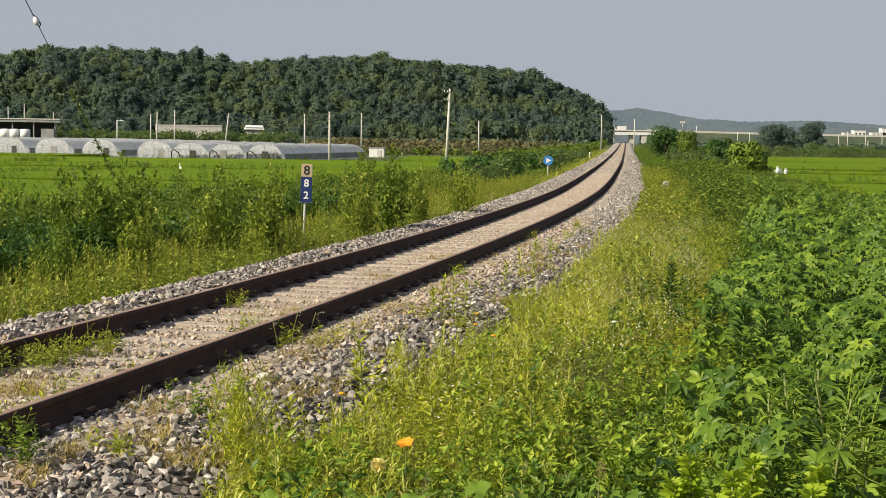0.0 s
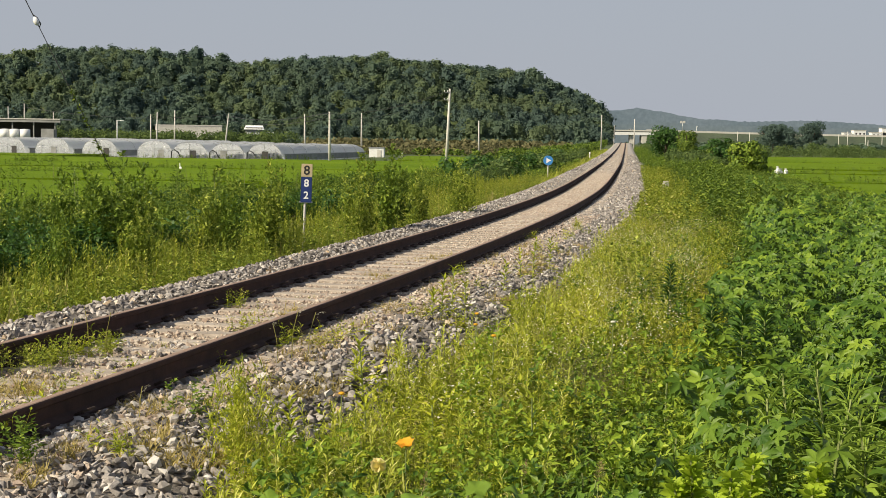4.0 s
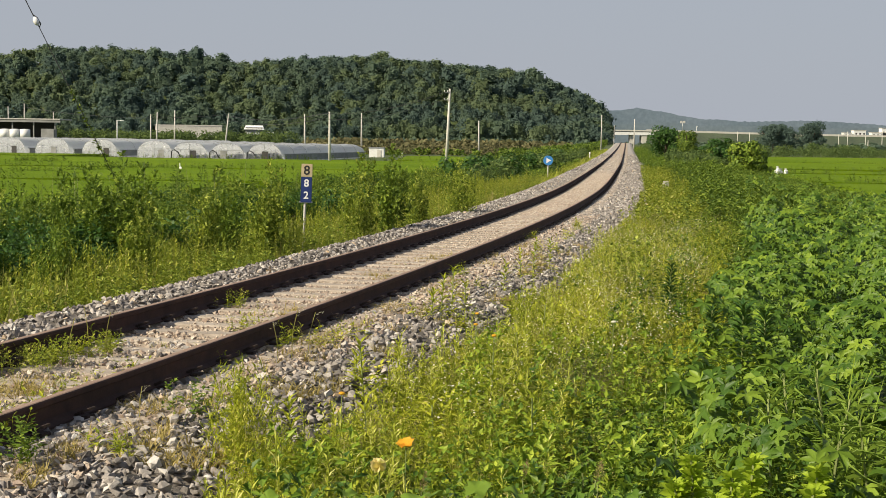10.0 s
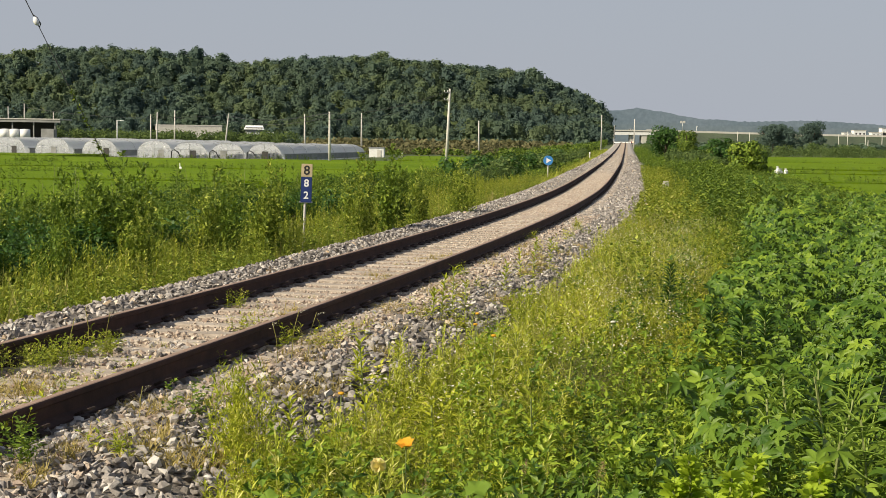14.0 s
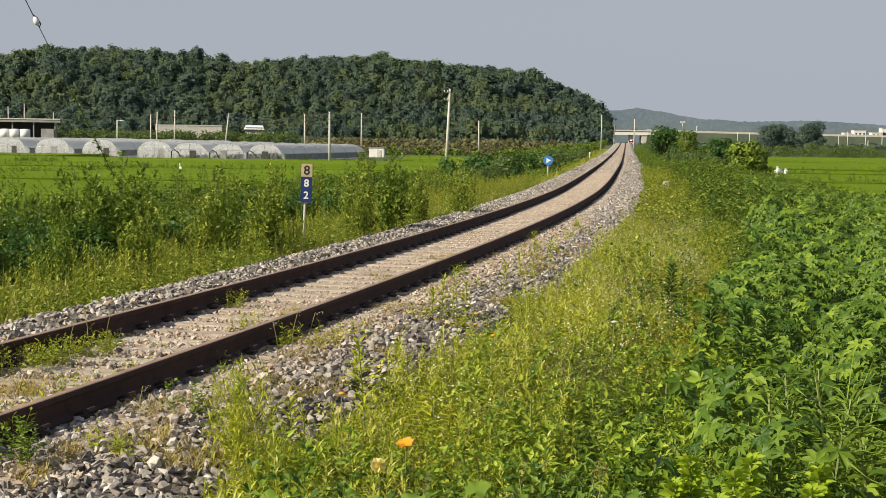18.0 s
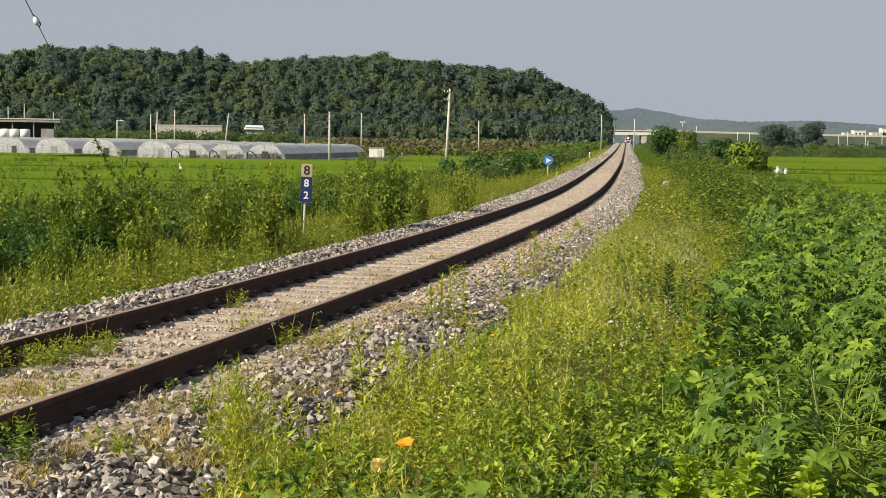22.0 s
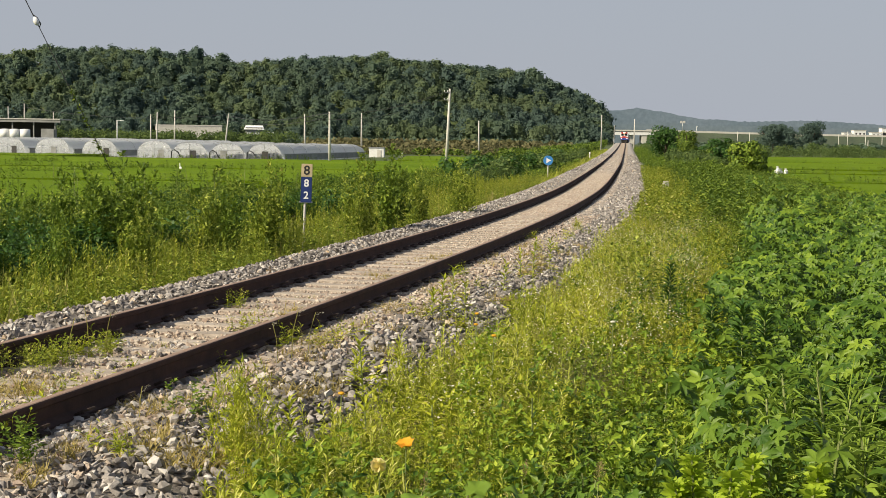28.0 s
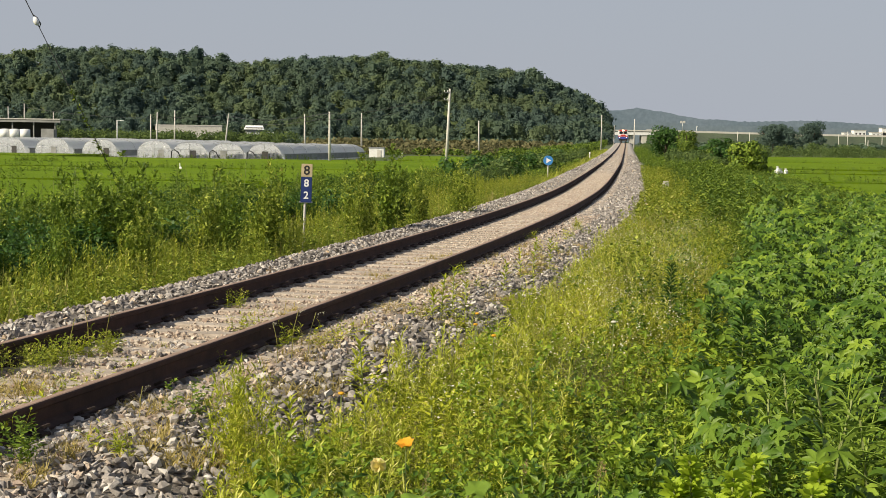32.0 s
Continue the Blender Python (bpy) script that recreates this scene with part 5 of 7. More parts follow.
plant_out("verge_shrubs", "dark thicket of leafy shrubs in the verge", "shrubs", MASS, p, rnd.uniform(0.5, 0.72, 20), M["dark_leaf"])
p = np.stack([rnd.uniform(-8.4, -5.5, 44), rnd.uniform(21.3, 25.5, 44), np.zeros(44)], -1)
p[:, 2] = ground_z(p[:, 0], p[:, 1])
plant_out("bush_clover", "dark leafy stems of a verge thicket", "shrubs", BUSHY, p, rnd.uniform(0.95, 1.35, 44), M["dark_leaf"], width=0.9)
STALK = [branchy(110 + k, 1, 16, 6, 0.05, 0.15, 0.006, 0.16) for k in range(5)]
p = strip(150, 5, 50, -15, -6.2)
plant_out("tall_stalks", "tall leafy stalks above the verge undergrowth", "shrubs", STALK, p, rnd.uniform(1.35, 2.05, len(p)), M["shrub_low"], width=1.1)
p = strip(1200, -6, 80, -18, -5.0)
plant_out("undergrowth", "dense dark undergrowth beside the line", "weeds", FARWEEDS, p, rnd.uniform(0.4, 0.75, len(p)), M["shrub_low"], width=1.3)
p = strip(190, 50, 92, -14, -5.2)
plant_out("verge_shrubs", "low rounded green shrubs along the line", "shrubs", BUSH, p, rnd.uniform(0.22, 0.46, len(p)), M["shrub"])
p = strip(170, 74, 140, -9.0, -5.0)
plant_out("verge_shrubs", "rounded dark green shrubs along the line", "shrubs", BUSH, p, rnd.uniform(0.35, 0.72, len(p)), M["shrub_low"])
p = strip(110, 62, 200, -8.2, -3.9)
plant_out("verge_shrubs", "mounded green shrubs along the line", "shrubs", BUSH, p, rnd.uniform(0.5, 0.95, len(p)), M["hedge"])
p = strip(110, 60, 135, -4.9, -3.4)
plant_out("verge_shrubs", "low shrubs round the sign by the line", "shrubs", BUSH, p, rnd.uniform(0.2, 0.42, len(p)), M["shrub"])
p = strip(340, 135, 470, -13, -5)
plant_out("verge_shrubs", "green shrubs along the distant line", "shrubs", FARBUSH, p, rnd.uniform(0.65, 1.25, len(p)), M["shrub_low"])

# reeds and brush in front of the hill
n = 950
b_, y_ = rnd.uniform(-0.095, 0.085, n), rnd.uniform(285, 385, n)
p = np.stack([b_ * y_, y_, np.full(n, FIELD)], -1)
plant_out("dry_reeds", "belt of dry brownish reeds and brush", "reeds", TINY, p, rnd.uniform(0.9, 1.9, n) * np.interp(y_, [285, 330], [0.4, 1.0]), M["dry"], width=0.9)
n = 240
b_, y_ = rnd.uniform(-0.095, 0.09, n), rnd.uniform(278, 350, n)
p = np.stack([b_ * y_, y_, np.full(n, FIELD)], -1)
plant_out("reed_edge_brush", "low green brush among the dry reeds", "brush", TINY, p, rnd.uniform(0.3, 0.9, n), M["shrub_low"], width=1.4)
n = 800
b_, y_ = rnd.uniform(-0.33, 0.10, n), rnd.uniform(380, 530, n)
p = np.stack([b_ * y_, y_, np.full(n, FIELD)], -1)
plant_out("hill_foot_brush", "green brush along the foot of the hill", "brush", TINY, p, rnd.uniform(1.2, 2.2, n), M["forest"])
n = 210
x_, y_ = rnd.uniform(-118, -40, n), rnd.uniform(372, 396, n)
p = np.stack([x_, y_, np.full(n, FIELD)], -1)
p = p[~((np.abs(p[:, 0] + 115.5) < 21) & (p[:, 1] < 380))]
plant_out("hill_foot_brush", "green bushes below the retaining wall", "brush", BUSH, p, rnd.uniform(2.0, 2.9, len(p)), M["hedge"])
p = strip(60, 0, 42, -15.5, -5.9)
plant_out("verge_shrubs", "dark leafy bushes in the verge undergrowth", "shrubs", BUSH, p, rnd.uniform(0.38, 0.72, len(p)), M["dark_leaf"])
# bund weeds in the paddies
for yy, x0, x1, hh in ((82.5, -28, -12, 0.5), (118, -45, -10, 0.5), (179.5, -60, 2, 0.55)):
    n = int((x1 - x0) * 5)
    x = rnd.uniform(x0, x1, n)
    p = np.stack([x, yy + rnd.normal(0, 0.5, n), np.full(n, FIELD)], -1)
    plant_out("bund_weeds", "dark weeds on a paddy bund", "weeds", FARWEEDS, p, rnd.uniform(0.55, 0.9, n), M["shrub_low"], width=1.3)
# a bund that runs away from the line, and a weedy spot in the rice
f = rnd.random(260)
p = np.stack([-34 + 11.5 * f + rnd.normal(0, 0.25, 260), 82 + 38 * f + rnd.normal(0, 0.4, 260), np.full(260, FIELD)], -1)
plant_out("bund_weeds", "dark weeds on a narrow paddy bund", "weeds", FARWEEDS, p, rnd.uniform(0.6, 0.95, 260), M["shrub_low"], width=1.2)
p = np.stack([rnd.uniform(-41.5, -36.5, 60), rnd.normal(142, 0.7, 60), np.full(60, FIELD)], -1)
plant_out("bund_weeds", "clump of dark weeds in the rice", "weeds", FARWEEDS, p, rnd.uniform(0.6, 1.0, 60), M["shrub_low"], width=1.4)
for yy, x0, x1 in ((99, 18, 42), (103, 22, 42), (130.8, 31, 35), (130.8, 27, 60), (153.5, 32, 62), (216.5, 44, 80)):
    n = int((x1 - x0) * 5)
    x = rnd.uniform(x0, x1, n)
    p = np.stack([x, yy + rnd.normal(0, 0.9, n), np.full(n, FIELD)], -1)
    plant_out("bund_weeds", "dark weeds on a paddy bund", "weeds", FARWEEDS, p, rnd.uniform(0.5, 0.85, n), M["shrub_low"], width=1.3)


# ---------- trees and hedges on the right ----------
def tree(x, y, z, height, rad, seed, material, label, leafy=0.16, lobes=12, per=110, category="tree"):
    ob = thing("tree" if category == "tree" else "bush", label, category, (x, y, z))
    r = np.random.default_rng(seed)
    th = height * 0.42
    part("trunk", cyl_bm(height * 0.028, height * 0.014, th * 1.2, 8), M["bark"], ob, "", True)
    for k in range(4):
        a = k * 1.6 + r.uniform(-0.4, 0.4)
        e = (rad * 0.55 * math.cos(a), rad * 0.55 * math.sin(a), height * r.uniform(0.6, 0.85))
        tube("limb", [(0, 0, th * 0.6), (e[0] * 0.4, e[1] * 0.4, th * 1.05), e], height * 0.011, M["bark"], ob)
    V, F = crown(seed, lobes + 6, per, leafy, 1.0, 1.0, (0.2, 0.42), (0.1, 0.8))
    if category == "bush":
        V = V * np.array([rad, rad, height / 1.75]) - np.array([0, 0, height * 0.12])
    else:
        V = V * np.array([rad, rad, (height * 0.85) / 1.75]) + np.array([0, 0, height * 0.12])
    put("crown", mesh_np("crown", V, F, material), ob)
    return ob


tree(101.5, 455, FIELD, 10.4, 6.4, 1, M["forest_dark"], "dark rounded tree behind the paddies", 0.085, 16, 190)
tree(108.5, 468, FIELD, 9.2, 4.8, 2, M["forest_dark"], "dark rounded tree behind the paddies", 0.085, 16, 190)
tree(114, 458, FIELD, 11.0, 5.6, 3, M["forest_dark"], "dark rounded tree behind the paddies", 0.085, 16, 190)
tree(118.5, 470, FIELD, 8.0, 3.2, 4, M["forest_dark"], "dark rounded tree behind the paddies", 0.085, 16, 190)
tree(19.9, 98, gz(19.9, 98), 3.1, 1.75, 5, M["shrub"], "bright leafy mulberry bush at the paddy edge", 0.11, 16, 170, "bush")
tree(21.2, 99, gz(21.2, 99), 2.2, 1.0, 15, M["shrub"], "bright leafy mulberry bush at the paddy edge", 0.19, 9, 60, "bush")
tree(21.9, 146, gz(21.9, 146), 3.9, 2.1, 6, M["dark_leaf"], "dark green small tree beside the line", 0.085, 12, 170)
tree(23.6, 143, gz(23.6, 143), 3.6, 1.7, 7, M["shrub_low"], "green small tree beside the line", 0.085, 12, 170)
tree(25.4, 136, gz(25.4, 136), 2.6, 1.6, 8, M["dark_leaf"], "low dark bush beside the line", 0.16, 10, 80, "bush")
tree(27.5, 150, gz(27.5, 150), 2.4, 1.6, 9, M["shrub"], "green small tree beside the line", 0.18, 10, 80, "bush")
tree(28.4, 152, gz(28.4, 152), 3.5, 2.0, 11, M["dark_leaf"], "dark spreading small tree beside the line", 0.085, 13, 160)
tree(31.0, 160, gz(31, 160), 3.3, 2.2, 12, M["hedge"], "green spreading small tree beside the line", 0.085, 13, 160)
tree(34.0, 171, gz(34, 171), 3.0, 2.4, 13, M["dark_leaf"], "dark spreading small tree beside the line", 0.085, 13, 160)
tree(24.4, 120, gz(24.4, 120), 2.5, 1.7, 14, M["dark_leaf"], "low dark bush beside the line", 0.1, 12, 130, "bush")
tree(25.0, 165, gz(25, 165), 4.0, 1.9, 10, M["dark_leaf"], "dark green small tree beside the line")

n = 330
b_, y_ = rnd.uniform(0.135, 0.33, n), rnd.uniform(335, 420, n)
p = np.stack([b_ * y_, y_, np.full(n, FIELD)], -1)
plant_out("hedge", "uneven green hedge behind the paddies", "hedge", FARBUSH, p, rnd.uniform(0.6, 1.9, n) * (0.95 + 0.9 * np.array([noise.noise((x * 0.12, 3.0, 0)) for x in p[:, 0]])), M["hedge"])
n = 160
b_, y_ = rnd.uniform(0.14, 0.21, n), rnd.uniform(200, 335, n)
p = np.stack([b_ * y_, y_, np.full(n, FIELD)], -1)
plant_out("hedge", "dark uneven bushes along the line", "hedge", FARBUSH, p[(p[:, 0] - np.interp(p[:, 1], TY, TX)) < 17], rnd.uniform(0.9, 1.6, n)[(p[:, 0] - np.interp(p[:, 1], TY, TX)) < 17], M["dark_leaf"])
n = 700
b_, y_ = rnd.uniform(0.11, 0.40, n), rnd.uniform(500, 1070, n)
p = np.stack([b_ * y_, y_, np.full(n, FIELD)], -1)
p = p[offset_of(p[:, 0], p[:, 1])[0] > 9]
n = len(p)
plant_out("far_brush", "far brush below the highway embankment", "brush", TINY, p, rnd.uniform(1.2, 2.4, n), M["forest"], width=1.5)

# ---------- weeds to the right of the line ----------
LANCE = [herb(130 + k, leaves=56, leaf=0.16, up=0.45 + 0.1 * k, lean=0.22, stems=1 + k % 2, taper=0.4, shape=NARROW) for k in range(6)]
SEEDY = [branchy(150 + k, 3, 7, 6, 0.045, 0.45, 0.004, 0.26, DIAMOND) for k in range(5)]
swaying = []          # things and patches that the wind moves: (object, strength, phase)


def patch_out(name, label, protos, s0, s1, o0, o1, n, hlo, hhi, material, width=1.0, strength=0.0, lean=0.2):
    """A patch of weeds with its own base point, so that wind can lean it."""
    p = strip(n, s0, s1, o0, o1)
    p = p[np.hypot(p[:, 0], p[:, 1]) > 5.0]
    if not len(p):
        return None
    c = p.mean(0)
    h = rnd.uniform(hlo, hhi, len(p)) * (0.85 + 0.4 * np.array([noise.noise((x * 1.1, y * 0.6, 2)) for x, y, _ in p]))
    ob = plant_out(name, label, "weeds", protos, p - c, h, material, width=width, lean=lean)
    ob.location = c
    if strength:
        swaying.append((ob, strength, float(rnd.uniform(0, 6.28))))
    return ob


edges = [-7, -4, -1.5, 1, 3, 5, 7.5, 10.5, 14, 18, 23]
for a, b in zip(edges, edges[1:]):
    k, edge = b - a, 3.9 if b <= 1 else 4.6
    patch_out("weeds", "dense yellow-green weeds beside the ballast", WEEDS, a, b, 2.3, edge, int(66 * k), 0.25, 0.55, M["herb"], 1.1, 0.5)
    patch_out("narrow_leaved_weeds", "upright weeds with narrow yellow-green leaves", LANCE, a, b, 2.35, edge, int(74 * k), 0.3, 0.62, M["herb"], 1.0, 0.8)
    patch_out("seeding_weeds", "straw-coloured seeding weeds", SEEDY, a, b, 2.5, 4.4, int(36 * k), 0.38, 0.66, M["straw"], 0.9, 1.0)
    patch_out("green_weeds", "fresh green leafy weeds", WEEDS, a, b, 3.5, 6.0, int((58 if b <= 1 else 40) * k), 0.3, 0.6, M["vine"], 1.2, 0.6)
patch_out("green_weeds", "fresh green broad-leaved weeds beside the vines", WEEDS, -7, 2, 3.6, 5.2, 300, 0.3, 0.56, M["fresh"], 1.2, 0.6)
for a, b in ((-6, -2), (-2, 2), (2, 6), (6, 11), (11, 17)):
    patch_out("pale_shoots", "pale yellow weed shoots catching the sun", LANCE, a, b, 2.3, 4.1, int(32 * (b - a)), 0.4, 0.7, M["pale"], 0.9, 1.0)
for a, b in ((8, 14), (14, 21), (21, 30)):
    patch_out("leafy_weeds", "mid-green leafy weeds among the yellow ones", WEEDS, a, b, 2.6, 4.8, int(16 * (b - a)), 0.4, 0.72, M["verge_leaf"], 1.1, 0.7)
    patch_out("seeding_weeds", "pale cream seeding weeds", SEEDY, a, b, 2.4, 4.6, int(12 * (b - a)), 0.42, 0.7, M["cream"], 0.9, 1.0)
patch_out("straggling_weeds", "thin weeds on the ballast shoulder", LANCE, -7, 20, 1.7, 2.3, 70, 0.15, 0.4, M["herb"], 1.0, 0.7)
p = strip(3400, 23, 90, 2.3, 6.5, 1.1)
close = offset_of(p[:, 0], p[:, 1])[0] < 4.2
plant_out("weeds", "yellow-green weeds beside the distant ballast", "weeds", FARWEEDS, p[close], rnd.uniform(0.3, 0.65, close.sum()), M["verge"], width=1.2)
plant_out("weeds", "green weeds behind the ballast edge", "weeds", FARWEEDS, p[~close], rnd.uniform(0.4, 0.9, (~close).sum()), M["shrub_low"], width=1.2)
p = strip(1700, 23, 85, 4.5, 12, 1.1)
plant_out("grass", "tall green grass right of the line", "grass", TUFTS, p, rnd.uniform(0.5, 0.85, len(p)), M["shrub_low"], width=1.3)
p = strip(620, 20, 90, 4.4, 11, 1.1)
plant_out("shrubs", "leafy green shrubs between the ballast and the vines", "shrubs", BUSHY, p, rnd.uniform(0.45, 1.0, len(p)), M["shrub"], width=1.15)
p = strip(260, 20, 90, 3.6, 11, 1.1)
plant_out("shrubs", "darker leafy shrubs between the ballast and the vines", "shrubs", BUSHY, p, rnd.uniform(0.5, 1.05, len(p)), M["shrub_low"], width=1.2)
p = strip(1900, 85, 320, 2.6, 9, 1.3)
plant_out("weeds", "green weeds beside the distant line", "weeds", FARWEEDS, p, rnd.uniform(0.4, 1.05, len(p)), M["shrub"], width=1.2)
p = strip(400, 115, 330, 5.0, 12, 1.2)
plant_out("verge_shrubs", "green shrubs beside the distant line", "shrubs", FARBUSH, p, rnd.uniform(0.4, 0.95, len(p)), M["hedge"])

p = np.array([(-2.33, 7.95), (-2.42, 8.05), (-2.28, 8.1), (-2.5, 7.9), (-2.2, 7.85), (-1.62, 9.35), (-1.66, 9.2)])
p = np.concatenate([p, bed_z(offset_of(p[:, 0], p[:, 1])[0])[:, None]], 1)
plant_out("rail_weeds", "small dark green weeds beside the rail", "weeds", WEEDS, p, np.full(len(p), 0.3), M["shrub"], width=1.3)
p = np.stack([rnd.normal(1.08, 0.22, 46), rnd.normal(11.2, 0.55, 46), np.zeros(46)], -1)
p[:, 2] = ground_z(p[:, 0], p[:, 1])
plant_out("withered_weeds", "withered brown and straw-coloured weeds", "weeds", SEEDY, p, rnd.uniform(0.35, 0.62, 46), M["dry"], width=0.9)

# small white daisy heads over the weeds
hexa = np.array([(math.cos(k * math.pi / 3), math.sin(k * math.pi / 3), 0.15 * (k % 2)) for k in range(6)])
HEX = (hexa, np.array([(0, 1, 2, 3), (0, 3, 4, 5)]))
n = 5000
p = strip(n, 0, 21, 2.4, 4.3)
clump = np.array([noise.noise((x * 0.7, y * 0.35, 9)) for x, y, _ in p])
p = p[clump > -0.05]
for cx, cy, k, sx, sy in ((1.86, 15.8, 800, 0.34, 1.3), (3.35, 20.0, 170, 0.12, 0.45), (0.05, 9.6, 260, 0.3, 0.5)):
    q = np.stack([rnd.normal(cx, sx, k), rnd.normal(cy, sy, k), np.zeros(k)], -1)
    q[:, 2] = ground_z(q[:, 0], q[:, 1]) + (0.08 if k < 200 else 0.0)
    p = np.concatenate([p, q])
n = len(p)
p[:, 2] += rnd.uniform(0.40, 0.64, n)
V, F = stamp([HEX], np.zeros(n, int), p, turns(rnd.uniform(0, 6.28, n), rnd.uniform(0.1, 0.9, n), rnd.uniform(0, 6.28, n)), rnd.uniform(0.004, 0.009, n))
tagged(put("daisy_heads", mesh_np("daisy_heads", V, F, M["petal_white"])), "tiny white daisy heads among the weeds", "flowers", kind="stuff")

# climbing vines: many deep-lobed leaves over uneven mounds
def palm_leaf(lobes=5, seed=0, half=0.30, span=3.4, full=True):
    """A deep-lobed leaf of folded lobes round the stalk's end, about 1 m across; full: each lobe with rounded shoulders."""
    r = np.random.default_rng(seed)
    V, F = [(0, 0, 0)], []
    for k in range(lobes):
        a = span * (k / (lobes - 1) - 0.5)
        L = (0.56 + 0.14 * math.cos(a)) * r.uniform(0.9, 1.1)
        n, dip = len(V), r.uniform(0.5, 1.5)
        rim = ((0.50, -half, 0.05), (0.76, -half * 0.42, 0.01), (1.0, 0.0, -0.14 * dip), (0.76, half * 0.42, 0.01), (0.50, half, 0.05)) if full else (
            (0.62, -half, 0.05), (1.0, 0.0, -0.14 * dip), (0.62, half, 0.05))
        V += [(q * L * math.cos(a + w), q * L * math.sin(a + w), z) for q, w, z in rim]
        F += [(0, n + m, n + m + 1) for m in range(len(rim) - 1)]
    return np.array(V), np.array(F)


PALM = [palm_leaf(5, k, 0.47) for k in range(4)] + [palm_leaf(5, 15 + k, 0.46, 3.8) for k in range(2)] + [palm_leaf(3, 5 + k, 0.58, 2.7) for k in range(2)]
FAR_PALM = [palm_leaf(5, k, 0.48, 3.4, False) for k in range(4)] + [palm_leaf(3, 5 + k, 0.66, 2.9, False) for k in range(3)]


def vine_leaves(name, label, n, s0, s1, o0, o1, size, material, top=0.62, shapes=None):
    shapes = shapes or PALM
    p = strip(n, s0, s1, o0, o1)
    o = offset_of(p[:, 0], p[:, 1])[0]
    ragged = np.array([noise.noise((x * 0.8, y * 0.45, 12)) for x, y, _ in p])
    p = p[(np.hypot(p[:, 0], p[:, 1]) > 6.1) & (o > o0 + 0.1 + 1.1 * ragged) & ~((np.abs(p[:, 0] - 1.25) < 0.4) & (p[:, 1] < 6.2)) & (np.hypot(p[:, 0] - 1.9, (p[:, 1] - 7.3) * 0.7) > 0.42)]
    n = len(p)

    def heap(x, y):
        return np.array([0.34 * noise.noise((a * 0.6, b * 0.34, 0)) + 0.58 * noise.noise((a * 1.7, b * 0.95, 4)) + 0.16 * noise.noise((a * 4.5, b * 2.6, 8)) for a, b in zip(x, y)])

    h, e = heap(p[:, 0], p[:, 1]), 0.06
    slope = np.stack([-(heap(p[:, 0] + e, p[:, 1]) - h) / e, -(heap(p[:, 0], p[:, 1] + e) - h) / e, np.ones(n)], -1)
    slope /= np.linalg.norm(slope, axis=1)[:, None]
    N = slope + 0.4 * np.array(SUN_DIR[:]) + np.array([0, -0.30, 0]) + rnd.normal(0, 0.27, (n, 3))
    N /= np.linalg.norm(N, axis=1)[:, None]
    p[:, 2] += np.maximum(top + h - rnd.exponential(0.075, n), 0.05)
    hang = rnd.normal(0, 1, (n, 3)) + np.array([0, -0.5, -0.6])
    u = hang - N * (hang * N).sum(1)[:, None]
    u /= np.linalg.norm(u, axis=1)[:, None]
    V, F = stamp(shapes, rnd.integers(0, len(shapes), n), p, np.stack([u, np.cross(N, u), N], -1), size * rnd.uniform(0.55, 1.4, n))
    me = mesh_np(name, V, F, material)
    me.shade_smooth()
    return tagged(put(name, me), label, "vines", kind="stuff")


vine_leaves("vines", "scattered large palmate vine leaves", 480, -5, 14, 4.6, 9.5, 0.148, M["vine"], 0.64)
vine_leaves("vines", "thick mounds of deep-lobed green vine leaves", 9000, -8, 8, 4.5, 9.5, 0.124, M["vine"])
vine_leaves("vines", "thick mounds of deep-lobed green vine leaves", 13500, 8, 26, 4.9, 11.5, 0.122, M["vine"], shapes=FAR_PALM)
vine_leaves("vines", "thick mounds of deep-lobed green vine leaves", 10500, 26, 60, 5.8, 12.5, 0.162, M["vine"], 0.42, FAR_PALM)


# weeds and dry tufts growing in the track
SPROUT = [herb(170 + k, leaves=22, leaf=0.3, up=0.6, lean=0.4, stems=3) for k in range(4)]


def sprinkle(name, label, spots, n, spread, hlo, hhi, protos, material, width=1.2):
    P = []
    for x, y in spots:
        q = np.stack([x + rnd.normal(0, spread, n), y + rnd.normal(0, spread * 1.6, n)], -1)
        P.append(q)
    P = np.concatenate(P)
    off, zt = offset_of(P[:, 0], P[:, 1])
    keep = (np.abs(np.abs(off) - 0.7525) > 0.09)
    P, off, zt = P[keep], off[keep], zt[keep]
    pos = np.stack([P[:, 0], P[:, 1], bed_z(off) + zt + 0.02], -1)
    return plant_out(name, label, "weeds", protos, pos, rnd.uniform(hlo, hhi, len(pos)), material, width=width, lean=0.4)


sprinkle("track_weeds", "small green weeds growing between the rails", [(-3.32, 11.56), (-3.17, 11.72), (-3.07, 11.98), (-2.87, 12.0), (-2.79, 12.47), (-2.41, 15.64), (-2.19, 15.83)],
         8, 0.09, 0.08, 0.22, SPROUT, M["herb"])
sprinkle("track_weeds", "yellow-green weeds in the ballast", [(-1.86, 14.03), (-2.59, 10.42), (-2.6, 9.3), (-2.54, 8.76), (-2.09, 10.52), (-1.99, 11.6), (-1.67, 11.93), (-1.4, 12.78), (-1.85, 8.4)],
         8, 0.1, 0.08, 0.26, SPROUT, M["herb"])
sprinkle("track_weeds", "matted olive-green weeds between the rails", [(-3.45, 11.3), (-3.2, 11.3), (-3.0, 11.5), (-3.3, 10.9), (-2.75, 11.9)], 8, 0.10, 0.1, 0.26, WEEDS, M["verge"], 1.2)
